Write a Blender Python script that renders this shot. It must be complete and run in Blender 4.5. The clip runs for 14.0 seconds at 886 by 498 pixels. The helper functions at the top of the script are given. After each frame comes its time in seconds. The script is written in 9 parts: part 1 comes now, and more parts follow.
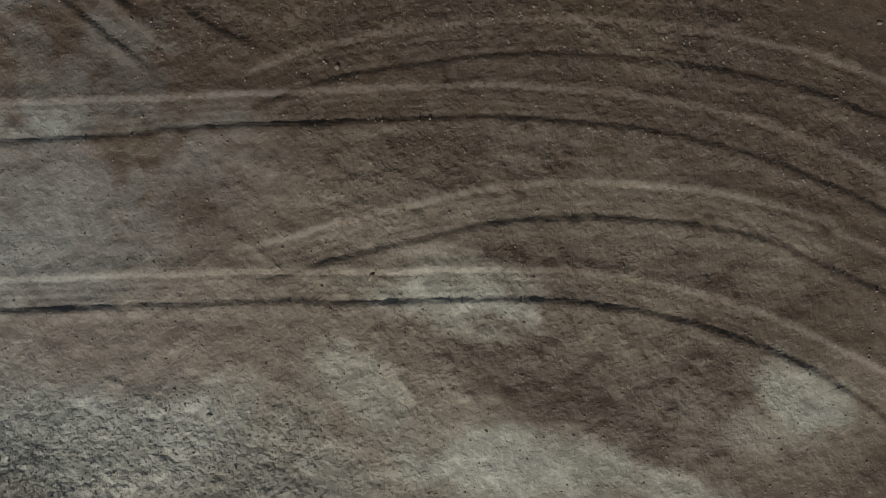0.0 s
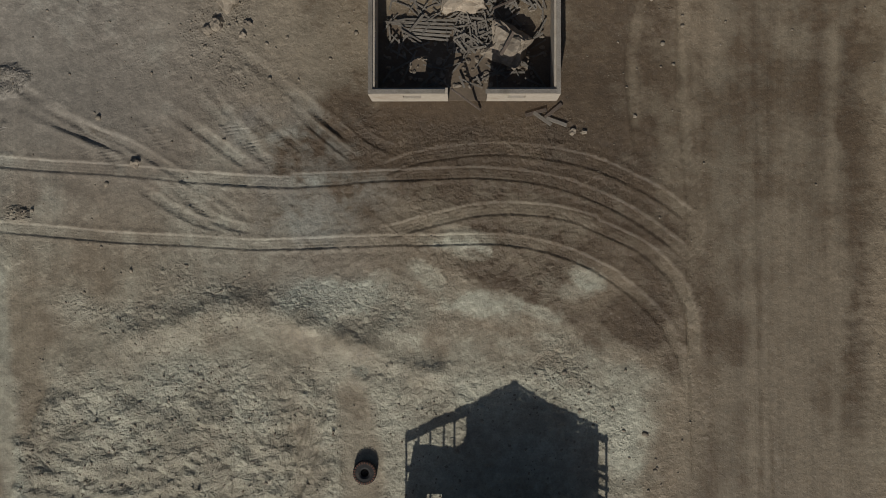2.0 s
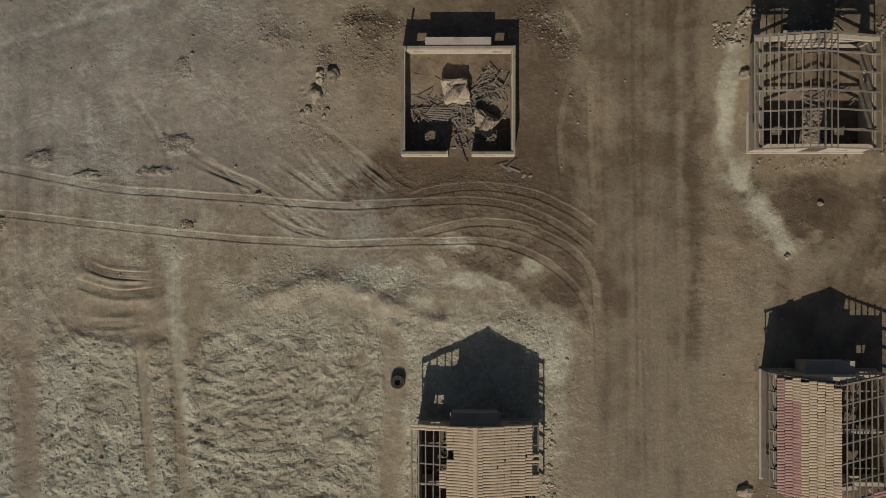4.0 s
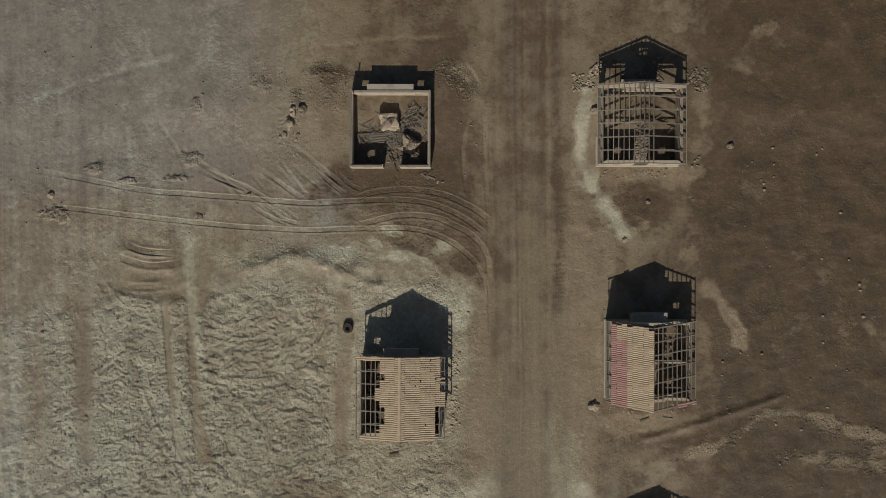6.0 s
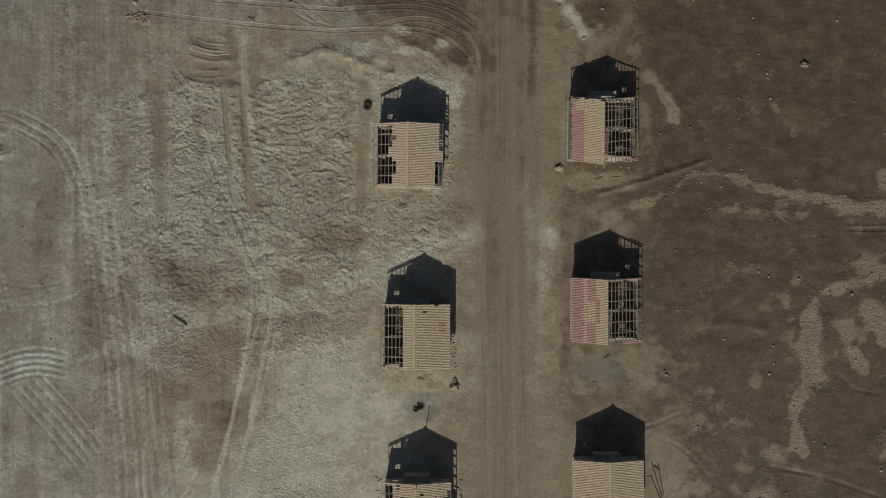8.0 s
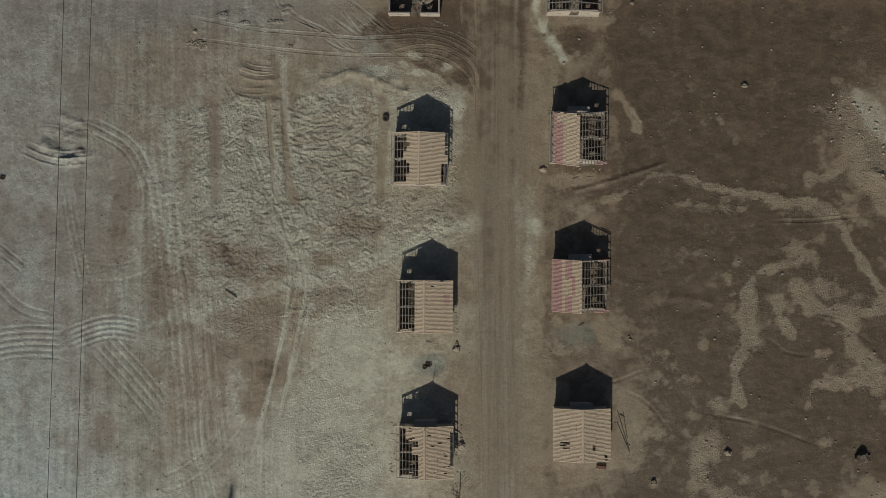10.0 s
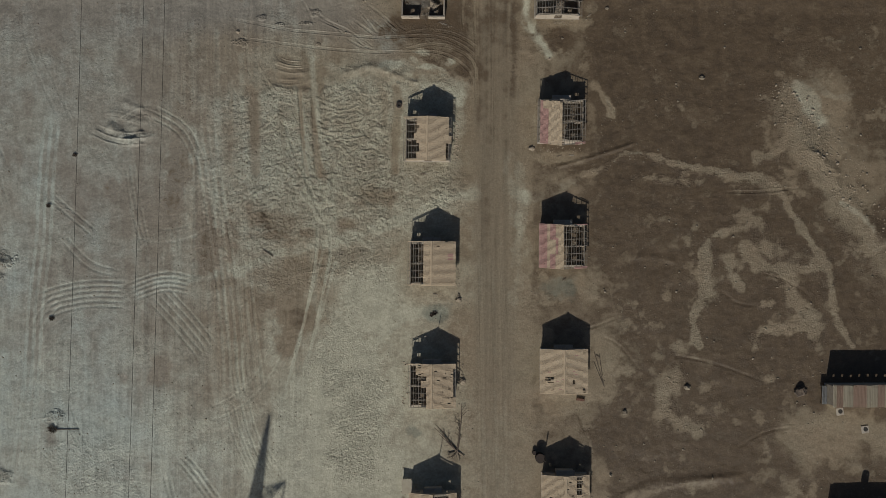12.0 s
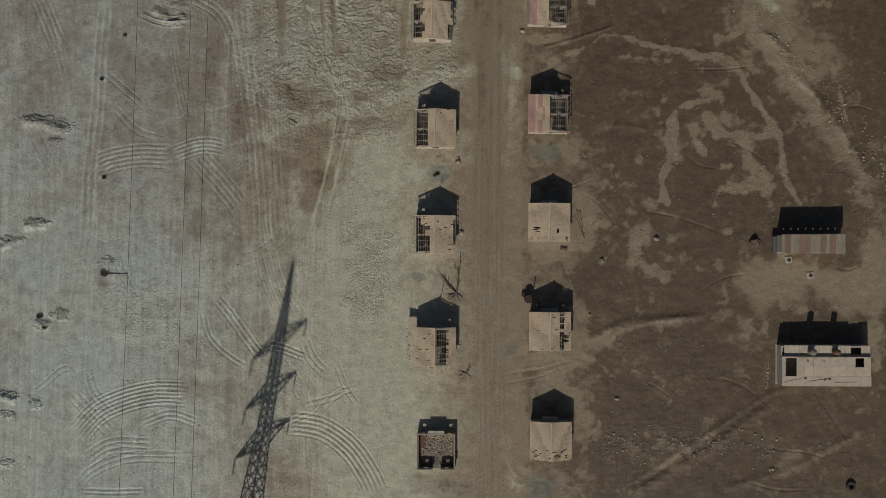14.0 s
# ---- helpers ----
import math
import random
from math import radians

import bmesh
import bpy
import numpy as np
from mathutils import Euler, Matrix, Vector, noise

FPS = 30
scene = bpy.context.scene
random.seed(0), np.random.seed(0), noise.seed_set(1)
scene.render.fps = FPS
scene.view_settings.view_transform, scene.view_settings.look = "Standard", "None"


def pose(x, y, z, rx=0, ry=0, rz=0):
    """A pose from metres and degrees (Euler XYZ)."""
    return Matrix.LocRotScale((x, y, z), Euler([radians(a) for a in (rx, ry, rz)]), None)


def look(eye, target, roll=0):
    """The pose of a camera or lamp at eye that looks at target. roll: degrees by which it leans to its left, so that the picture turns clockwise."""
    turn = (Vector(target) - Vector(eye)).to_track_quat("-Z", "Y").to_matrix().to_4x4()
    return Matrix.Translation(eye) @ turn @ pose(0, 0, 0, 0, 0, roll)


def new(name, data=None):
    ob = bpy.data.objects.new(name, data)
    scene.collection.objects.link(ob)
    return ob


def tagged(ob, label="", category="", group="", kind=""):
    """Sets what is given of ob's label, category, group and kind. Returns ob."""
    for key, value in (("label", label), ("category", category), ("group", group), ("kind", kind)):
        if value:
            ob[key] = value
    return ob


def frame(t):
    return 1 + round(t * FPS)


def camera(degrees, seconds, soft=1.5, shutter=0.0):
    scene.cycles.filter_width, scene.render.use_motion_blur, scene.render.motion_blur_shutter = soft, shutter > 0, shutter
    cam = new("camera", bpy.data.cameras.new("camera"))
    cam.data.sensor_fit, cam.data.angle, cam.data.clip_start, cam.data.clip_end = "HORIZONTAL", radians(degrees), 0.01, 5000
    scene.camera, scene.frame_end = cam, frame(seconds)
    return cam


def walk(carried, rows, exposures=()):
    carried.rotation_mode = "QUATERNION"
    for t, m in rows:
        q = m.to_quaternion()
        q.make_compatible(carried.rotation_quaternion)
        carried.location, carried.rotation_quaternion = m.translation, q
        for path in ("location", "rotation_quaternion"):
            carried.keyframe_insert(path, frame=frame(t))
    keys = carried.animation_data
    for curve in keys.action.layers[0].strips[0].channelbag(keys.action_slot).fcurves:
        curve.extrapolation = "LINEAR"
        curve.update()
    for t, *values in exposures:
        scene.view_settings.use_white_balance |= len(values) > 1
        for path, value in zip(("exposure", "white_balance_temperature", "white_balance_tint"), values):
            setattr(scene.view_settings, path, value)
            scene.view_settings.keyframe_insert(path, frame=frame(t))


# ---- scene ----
# The camera rises straight up, looking down, and drifts south along the road.
LENS = 47.0
cam = camera(LENS, 14.0, soft=0.85)
PATH = [
    # seconds, x, y, z, tilt to the north, lean, turn
    (0.0, 2.067, 0.157, 11.820, 0.489, 0.990, 0.221),
    (0.5, 2.009, -0.264, 17.020, 0.506, 1.085, 0.075),
    (1.0, 1.969, -0.644, 22.210, 0.528, 0.979, 0.078),
    (1.5, 2.042, -0.711, 27.381, 0.530, 1.006, 0.068),
    (2.0, 1.997, -0.775, 32.590, 0.541, 1.003, 0.042),
    (2.5, 1.894, -0.740, 37.836, 0.533, 0.996, 0.088),
    (2.7, 1.815, -0.763, 40.044, 0.527, 0.932, 0.033),
    (4.8, 3.554, -1.279, 62.560, 0.512, 0.985, 0.292),
    (5.0, 4.713, -1.328, 64.866, 0.512, 0.954, 0.331),
    (5.5, 6.933, -1.412, 70.191, 0.514, 0.924, 0.290),
    (6.0, 7.328, -2.376, 75.539, 0.526, 1.025, 0.258),
    (6.5, 7.448, -7.429, 80.753, 0.523, 1.065, 0.328),
    (7.0, 7.630, -13.505, 85.946, 0.470, 1.063, 0.476),
    (7.5, 7.921, -18.523, 91.121, 0.553, 1.109, 0.544),
    (8.0, 8.061, -21.868, 96.370, 0.526, 1.063, 0.586),
    (8.2, 7.928, -22.944, 98.469, 0.497, 0.954, 0.662),
    (10.3, 7.826, -24.063, 120.759, 0.576, 1.011, 0.820),
    (10.5, 7.727, -24.732, 123.047, 0.544, 1.009, 0.819),
    (11.0, 7.603, -27.362, 128.136, 0.525, 0.949, 0.887),
    (11.5, 7.744, -28.301, 133.582, 0.490, 0.995, 0.833),
    (12.0, 7.801, -28.306, 139.001, 0.499, 1.034, 0.885),
    (12.5, 7.856, -30.561, 144.312, 0.507, 1.079, 0.930),
    (13.0, 7.772, -37.194, 149.298, 0.581, 0.998, 1.034),
    (13.5, 7.988, -45.608, 154.502, 0.518, 0.980, 1.123),
    (14.0, 8.085, -49.039, 159.731, 0.501, 0.954, 1.187),
]
EXPOSURES = [
    # seconds, stops, kelvin, tint
    (0.0, -0.43, 5700, 10), (1.5, -0.37, 5520, 7), (2.5, -0.30, 6350, 10), (5.0, -0.20, 6450, 9.0), (6.5, -0.22, 6250, 7.0),
    (8.0, -0.28, 6130, 6.0), (10.5, -0.32, 5930, 6.2), (14.0, -0.38, 6070, 8.0),
]
walk(cam, [(t, pose(x, y, z, a, b, c)) for t, x, y, z, a, b, c in PATH], EXPOSURES)

# ---- sun and sky ----
SUN_UP = 36.0
SHADE_X, SHADE_Y = 0.150, 0.989        # the way in which shadows fall
sun_data = bpy.data.lights.new("sun", "SUN")
sun_data.energy, sun_data.angle, sun_data.color = 3.6, radians(0.55), (1.0, 0.93, 0.82)
sun = new("sun", sun_data)
sun_way = Vector((-SHADE_X * math.cos(radians(SUN_UP)), -SHADE_Y * math.cos(radians(SUN_UP)), math.sin(radians(SUN_UP))))
sun.matrix_world = look(sun_way * 60, (0, 0, 0))
sky_world = bpy.data.worlds.new("sky")
scene.world = sky_world
sky_world.use_nodes = True
wn = sky_world.node_tree
sky = wn.nodes.new("ShaderNodeTexSky")
sky.sky_type, sky.sun_disc = "NISHITA", False
sky.sun_elevation = radians(SUN_UP)
sky.sun_rotation = math.atan2(-SHADE_X, -SHADE_Y)
sky.dust_density = 2.0
wn.nodes["Background"].inputs["Strength"].default_value = 0.036
wn.links.new(sky.outputs[0], wn.nodes["Background"].inputs["Color"])

# ---- materials ----
def material(name, rough=0.9, metal=0.0):
    m = bpy.data.materials.new(name)
    m.use_nodes = True
    b = m.node_tree.nodes["Principled BSDF"]
    b.inputs["Roughness"].default_value, b.inputs["Metallic"].default_value = rough, metal
    b.inputs["Specular IOR Level"].default_value = 0.25
    return m, m.node_tree, b


def node(tree, kind, **values):
    n = tree.nodes.new(kind)
    for key, value in values.items():
        n.inputs[key.replace("_", " ")].default_value = value
    return n


def noise_of(tree, scale, detail=5.0, rough=0.6, vector=None, twist=0.0):
    n = node(tree, "ShaderNodeTexNoise", Scale=scale, Detail=detail, Roughness=rough, Distortion=twist)
    if vector is not None:
        tree.links.new(vector, n.inputs["Vector"])
    return n.outputs["Fac"]


def ramp(tree, value, low, high, to_low=0.0, to_high=1.0):
    n = node(tree, "ShaderNodeMapRange", From_Min=low, From_Max=high, To_Min=to_low, To_Max=to_high)
    tree.links.new(value, n.inputs["Value"])
    return n.outputs["Result"]


def mixed(tree, factor, a, b, how="MIX"):
    n = tree.nodes.new("ShaderNodeMix")
    n.data_type, n.blend_type = "RGBA", how
    for key, value in ((0, factor), (6, a), (7, b)):
        if isinstance(value, bpy.types.NodeSocket):
            tree.links.new(value, n.inputs[key])
        elif key == 0:
            n.inputs[0].default_value = value
        else:
            n.inputs[key].default_value = (*value, 1.0)
    return n.outputs[2]


def maths(tree, how, a, b):
    n = tree.nodes.new("ShaderNodeMath")
    n.operation = how
    for k, value in enumerate((a, b)):
        if isinstance(value, bpy.types.NodeSocket):
            tree.links.new(value, n.inputs[k])
        else:
            n.inputs[k].default_value = value
    return n.outputs[0]


def relief(tree, bsdf, height, strength, depth):
    n = node(tree, "ShaderNodeBump", Strength=strength, Distance=depth)
    tree.links.new(height, n.inputs["Height"])
    tree.links.new(n.outputs["Normal"], bsdf.inputs["Normal"])


def place(tree, of="Object"):
    return tree.nodes.new("ShaderNodeTexCoord").outputs[of]


def rough_stuff(name, light, dark, stain, fine=14.0, coarse=1.1, rough=0.92, bump=0.4, depth=0.02, vary=0.0, metal=0.0):
    """A weathered mineral or wooden surface: grain, patches and stains, and a shade of its own for every object."""
    m, tree, b = material(name, rough, metal)
    at = place(tree)
    grain = noise_of(tree, fine, 6.0, 0.7, at)
    patch = noise_of(tree, coarse, 4.0, 0.6, at)
    colour = mixed(tree, ramp(tree, grain, 0.3, 0.7), dark, light)
    colour = mixed(tree, ramp(tree, patch, 0.5, 0.72, 0.0, 0.7), colour, stain)
    if vary:
        info = tree.nodes.new("ShaderNodeObjectInfo").outputs["Random"]
        tint = tree.nodes.new("ShaderNodeHueSaturation")
        tree.links.new(ramp(tree, info, 0.0, 1.0, 1.0 - vary, 1.0 + vary), tint.inputs["Value"])
        tree.links.new(colour, tint.inputs["Color"])
        colour = tint.outputs[0]
    tree.links.new(colour, b.inputs["Base Color"])
    relief(tree, b, grain, bump, depth)
    return m


def tile_stuff(name, light, dark, stain):
    """Fired roof tile: each piece its own shade, grey dust and lichen over it."""
    m, tree, b = material(name, 0.85)
    at = place(tree, "Object")
    geo = tree.nodes.new("ShaderNodeNewGeometry").outputs["Random Per Island"]
    info = tree.nodes.new("ShaderNodeObjectInfo").outputs["Random"]
    each = maths(tree, "FRACT", maths(tree, "ADD", geo, info), 0.0)
    colour = mixed(tree, ramp(tree, each, 0.0, 1.0, 0.35, 1.0), dark, light)
    colour = mixed(tree, ramp(tree, noise_of(tree, 3.0, 5.0, 0.7, at), 0.45, 0.75, 0.0, 0.75), colour, stain)
    grain = noise_of(tree, 40.0, 3.0, 0.6, at)
    colour = mixed(tree, ramp(tree, grain, 0.3, 0.7, 0.0, 0.25), colour, dark)
    tree.links.new(colour, b.inputs["Base Color"])
    relief(tree, b, grain, 0.3, 0.01)
    return m


def soil_stuff():
    """Desert soil: brown loam, pale salt crust, trodden road and darker damp earth, by the ground's own layers."""
    m, tree, b = material("desert_soil", 0.6)
    b.inputs["Specular IOR Level"].default_value = 0.5
    at = place(tree)

    def layer(name):
        n = tree.nodes.new("ShaderNodeAttribute")
        n.attribute_name = name
        return n.outputs["Fac"]

    def stretched(sx, sy, turn):
        n = tree.nodes.new("ShaderNodeMapping")
        n.inputs["Scale"].default_value = (sx, sy, 1.0)
        n.inputs["Rotation"].default_value = (0, 0, radians(turn))
        tree.links.new(at, n.inputs["Vector"])
        return n.outputs["Vector"]
    pale, dark, road, green, lanes = (layer(k) for k in ("pale", "dark", "road", "green", "lanes"))
    rough, grey, coarse = layer("rough"), layer("grey"), layer("coarse")
    warp = noise_of(tree, 0.55, 9.0, 0.62, at)
    mid = noise_of(tree, 2.6, 8.0, 0.62, at)
    fine = noise_of(tree, 16.0, 6.0, 0.66, at)
    crumb = noise_of(tree, 5.5, 3.0, 0.75, at)
    wide = noise_of(tree, 0.11, 6.0, 0.62, at)
    # faint old wheel lines, mostly north and south, some aslant
    long_a = noise_of(tree, 1.0, 3.0, 0.60, stretched(1.5, 0.035, -3), 0.25)
    long_b = noise_of(tree, 1.0, 6.0, 0.70, stretched(1.3, 0.10, 24), 1.6)
    lines = maths(tree, "MULTIPLY", maths(tree, "ADD", maths(tree, "SUBTRACT", long_a, 0.5), maths(tree, "MULTIPLY", maths(tree, "SUBTRACT", long_b, 0.5), 0.9)), lanes)

    def broken(mask, amount, soft=0.4):
        k = maths(tree, "MULTIPLY", maths(tree, "SUBTRACT", warp, 0.5), amount)
        k = maths(tree, "ADD", k, maths(tree, "MULTIPLY", maths(tree, "SUBTRACT", mid, 0.5), amount * 0.5))
        return ramp(tree, maths(tree, "ADD", mask, k), 0.5 - soft, 0.5 + soft)
    loam = mixed(tree, ramp(tree, warp, 0.30, 0.70), (0.190, 0.147, 0.093), (0.292, 0.237, 0.155))
    loam = mixed(tree, ramp(tree, wide, 0.38, 0.62, 0.0, 0.55), loam, (0.240, 0.172, 0.106))
    loam = mixed(tree, maths(tree, "MULTIPLY", grey, 0.9), loam, mixed(tree, ramp(tree, warp, 0.30, 0.70), (0.190, 0.168, 0.136), (0.280, 0.250, 0.205)))
    cream = mixed(tree, ramp(tree, warp, 0.35, 0.68), (0.350, 0.322, 0.234), (0.492, 0.455, 0.336))
    ashen = mixed(tree, ramp(tree, warp, 0.35, 0.68), (0.302, 0.323, 0.283), (0.428, 0.454, 0.405))
    salt = mixed(tree, maths(tree, "MULTIPLY", grey, ramp(tree, wide, 0.36, 0.62, 1.0, 0.6)), cream, ashen)
    colour = mixed(tree, broken(pale, 0.65, 0.40), loam, salt)
    track = mixed(tree, ramp(tree, long_a, 0.2, 0.8), (0.152, 0.120, 0.079), (0.245, 0.197, 0.132))
    colour = mixed(tree, maths(tree, "MULTIPLY", broken(road, 0.4), 0.75), colour, track)
    earth = mixed(tree, ramp(tree, warp, 0.3, 0.7), (0.064, 0.0418, 0.0232), (0.128, 0.0870, 0.0485))
    colour = mixed(tree, broken(dark, 1.6, 0.21), colour, earth)
    colour = mixed(tree, maths(tree, "MULTIPLY", broken(green, 1.2), 0.6), colour, (0.12, 0.13, 0.10))
    # old wheel lines show lighter where the crust is crushed
    tone = tree.nodes.new("ShaderNodeHueSaturation")
    k = maths(tree, "ADD", 1.0, maths(tree, "MULTIPLY", lines, 0.65))
    k = maths(tree, "ADD", k, maths(tree, "MULTIPLY", maths(tree, "SUBTRACT", mid, 0.5), 0.95))
    k = maths(tree, "ADD", k, maths(tree, "MULTIPLY", maths(tree, "SUBTRACT", fine, 0.5), 0.8))
    k = maths(tree, "ADD", k, maths(tree, "MULTIPLY", maths(tree, "SUBTRACT", crumb, 0.5), 0.65))
    tree.links.new(k, tone.inputs["Value"])
    tree.links.new(colour, tone.inputs["Color"])
    grit = ramp(tree, noise_of(tree, 26.0, 2.0, 0.5, at), 0.68, 0.74, 0.0, 0.35)
    colour = mixed(tree, grit, tone.outputs[0], (0.46, 0.42, 0.35))
    tree.links.new(colour, b.inputs["Base Color"])
    # relief: dusted ground is nearly even, broken ground is cloddy
    def cells(scale):
        n = tree.nodes.new("ShaderNodeTexVoronoi")
        n.feature, n.inputs["Scale"].default_value, n.inputs["Smoothness"].default_value = "SMOOTH_F1", scale, 0.5
        tree.links.new(at, n.inputs["Vector"])
        return maths(tree, "SUBTRACT", 0.5, n.outputs["Distance"])
    clods = maths(tree, "MULTIPLY", cells(5.0), ramp(tree, mid, 0.42, 0.62))
    crumbs = maths(tree, "MULTIPLY", cells(30.0), ramp(tree, fine, 0.45, 0.62))
    rise = maths(tree, "ADD", maths(tree, "MULTIPLY", mid, 0.035), maths(tree, "MULTIPLY", clods, 0.11))
    rise = maths(tree, "ADD", rise, maths(tree, "MULTIPLY", maths(tree, "MULTIPLY", cells(13.0), ramp(tree, fine, 0.40, 0.60)), 0.05))
    rise = maths(tree, "ADD", rise, maths(tree, "MULTIPLY", fine, 0.02))
    rise = maths(tree, "ADD", rise, maths(tree, "MULTIPLY", crumbs, 0.018))
    rise = maths(tree, "MULTIPLY", rise, ramp(tree, rough, 0.0, 1.0, 0.12, 1.3))
    rise = maths(tree, "ADD", rise, maths(tree, "MULTIPLY", lines, 0.05))
    rise = maths(tree, "ADD", rise, maths(tree, "MULTIPLY", warp, 0.045))
    rise = maths(tree, "ADD", rise, maths(tree, "MULTIPLY", crumb, 0.014))
    lumps = maths(tree, "MULTIPLY", maths(tree, "MULTIPLY", cells(2.7), ramp(tree, noise_of(tree, 0.9, 6.0, 0.7, at), 0.44, 0.56)), coarse)
    rise = maths(tree, "ADD", rise, maths(tree, "MULTIPLY", lumps, 0.22))
    rise = maths(tree, "ADD", rise, maths(tree, "MULTIPLY", maths(tree, "MULTIPLY", noise_of(tree, 1.7, 5.0, 0.72, at), coarse), 0.20))
    relief(tree, b, rise, 1.0, 1.0)
    return m


SOIL = soil_stuff()
PLASTER = rough_stuff("weathered_plaster", (0.50, 0.43, 0.34), (0.39, 0.325, 0.25), (0.30, 0.23, 0.165), 9.0, 1.3)
CONCRETE = rough_stuff("grey_concrete", (0.46, 0.405, 0.335), (0.34, 0.295, 0.24), (0.25, 0.205, 0.155), 16.0, 1.0)
WOOD = rough_stuff("grey_weathered_timber", (0.29, 0.255, 0.21), (0.18, 0.152, 0.12), (0.14, 0.115, 0.088), 22.0, 2.5, vary=0.25)
DARK_WOOD = rough_stuff("dark_dry_wood", (0.17, 0.13, 0.10), (0.085, 0.065, 0.05), (0.06, 0.05, 0.04), 20.0, 3.0, vary=0.3)
STONE = rough_stuff("pale_stone", (0.36, 0.30, 0.225), (0.22, 0.175, 0.125), (0.19, 0.15, 0.11), 10.0, 3.0, vary=0.3, depth=0.05)
RUBBLE = rough_stuff("plaster_rubble", (0.42, 0.35, 0.265), (0.22, 0.17, 0.12), (0.17, 0.13, 0.09), 8.0, 2.0, vary=0.3, depth=0.05)
TILE = tile_stuff("sand_coloured_roof_tile", (0.53, 0.415, 0.285), (0.39, 0.295, 0.20), (0.45, 0.375, 0.275))
RED_TILE = tile_stuff("faded_red_roof_tile", (0.44, 0.26, 0.225), (0.32, 0.175, 0.15), (0.42, 0.30, 0.25))
CLOD = tile_stuff("clods_of_soil", (0.32, 0.27, 0.20), (0.15, 0.115, 0.08), (0.24, 0.20, 0.145))
DUST = rough_stuff("trodden_dust", (0.20, 0.152, 0.105), (0.125, 0.094, 0.064), (0.10, 0.075, 0.052), 12.0, 1.5)
RUST = rough_stuff("rusted_iron", (0.19, 0.105, 0.07), (0.09, 0.045, 0.035), (0.10, 0.06, 0.04), 18.0, 4.0, rough=0.8)
RUBBER = rough_stuff("old_rubber", (0.05, 0.047, 0.043), (0.03, 0.028, 0.026), (0.12, 0.10, 0.08), 12.0, 4.0)
SHEET_PALE = rough_stuff("pale_sheet_roofing", (0.50, 0.440, 0.335), (0.42, 0.365, 0.275), (0.35, 0.295, 0.22), 9.0, 1.2, rough=0.85, vary=0.10)
SHEET_BROWN = rough_stuff("brown_sheet_roofing", (0.42, 0.295, 0.225), (0.35, 0.245, 0.185), (0.31, 0.225, 0.165), 9.0, 1.2, rough=0.85, vary=0.08)
SLAB_PINK = rough_stuff("pinkish_roof_slab", (0.54, 0.435, 0.34), (0.46, 0.365, 0.28), (0.38, 0.30, 0.225), 9.0, 1.2, vary=0.06)
DARK_IRON = rough_stuff("blackened_iron", (0.060, 0.045, 0.036), (0.030, 0.023, 0.020), (0.075, 0.045, 0.030), 18.0, 4.0, rough=0.8)
STEEL = rough_stuff("galvanised_steel", (0.42, 0.42, 0.42), (0.30, 0.30, 0.30), (0.25, 0.24, 0.22), 12.0, 2.0, rough=0.5, metal=0.8)


# ---- building helpers ----
def finish(name, bm, mat, parent=None, label="", smooth=False):
    """Links a bmesh as one mesh object."""
    me = bpy.data.meshes.new(name)
    bm.to_mesh(me)
    bm.free()
    for one in (mat if isinstance(mat, (list, tuple)) else [mat]):
        me.materials.append(one)
    if smooth:
        me.polygons.foreach_set("use_smooth", [True] * len(me.polygons))
    ob = new(name, me)
    if parent is not None:
        ob.parent = parent
    if label:
        ob["label"] = label
    return ob


def part(name, bm, mat, parent, label="", smooth=False):
    return finish(name, bm, mat, parent, label, smooth)


def empty(name, m, label, category, group=""):
    ob = new(name)
    ob.empty_display_size = 0.3
    ob.matrix_world = m
    return tagged(ob, label, category, group)


def box(bm, x0, y0, z0, x1, y1, z1, m=None):
    corners = [(x, y, z) for z in (z0, z1) for x, y in ((x0, y0), (x1, y0), (x1, y1), (x0, y1))]
    vs = [bm.verts.new(m @ Vector(c) if m else c) for c in corners]
    for f in ((3, 2, 1, 0), (4, 5, 6, 7), (0, 1, 5, 4), (1, 2, 6, 5), (2, 3, 7, 6), (3, 0, 4, 7)):
        bm.faces.new([vs[k] for k in f])
    return vs


def beam(bm, a, b, wide, high, roll=0.0):
    """A timber from a to b."""
    a, b = Vector(a), Vector(b)
    way = b - a
    turn = way.to_track_quat("X", "Z").to_matrix().to_4x4()
    box(bm, 0, -wide / 2, -high / 2, way.length, wide / 2, high / 2, Matrix.Translation(a) @ turn @ pose(0, 0, 0, roll, 0, 0))


def bar(name, a, b, wide, high, mat, parent, label="", roll=0.0):
    bm = bmesh.new()
    beam(bm, a, b, wide, high, roll)
    return part(name, bm, mat, parent, label)


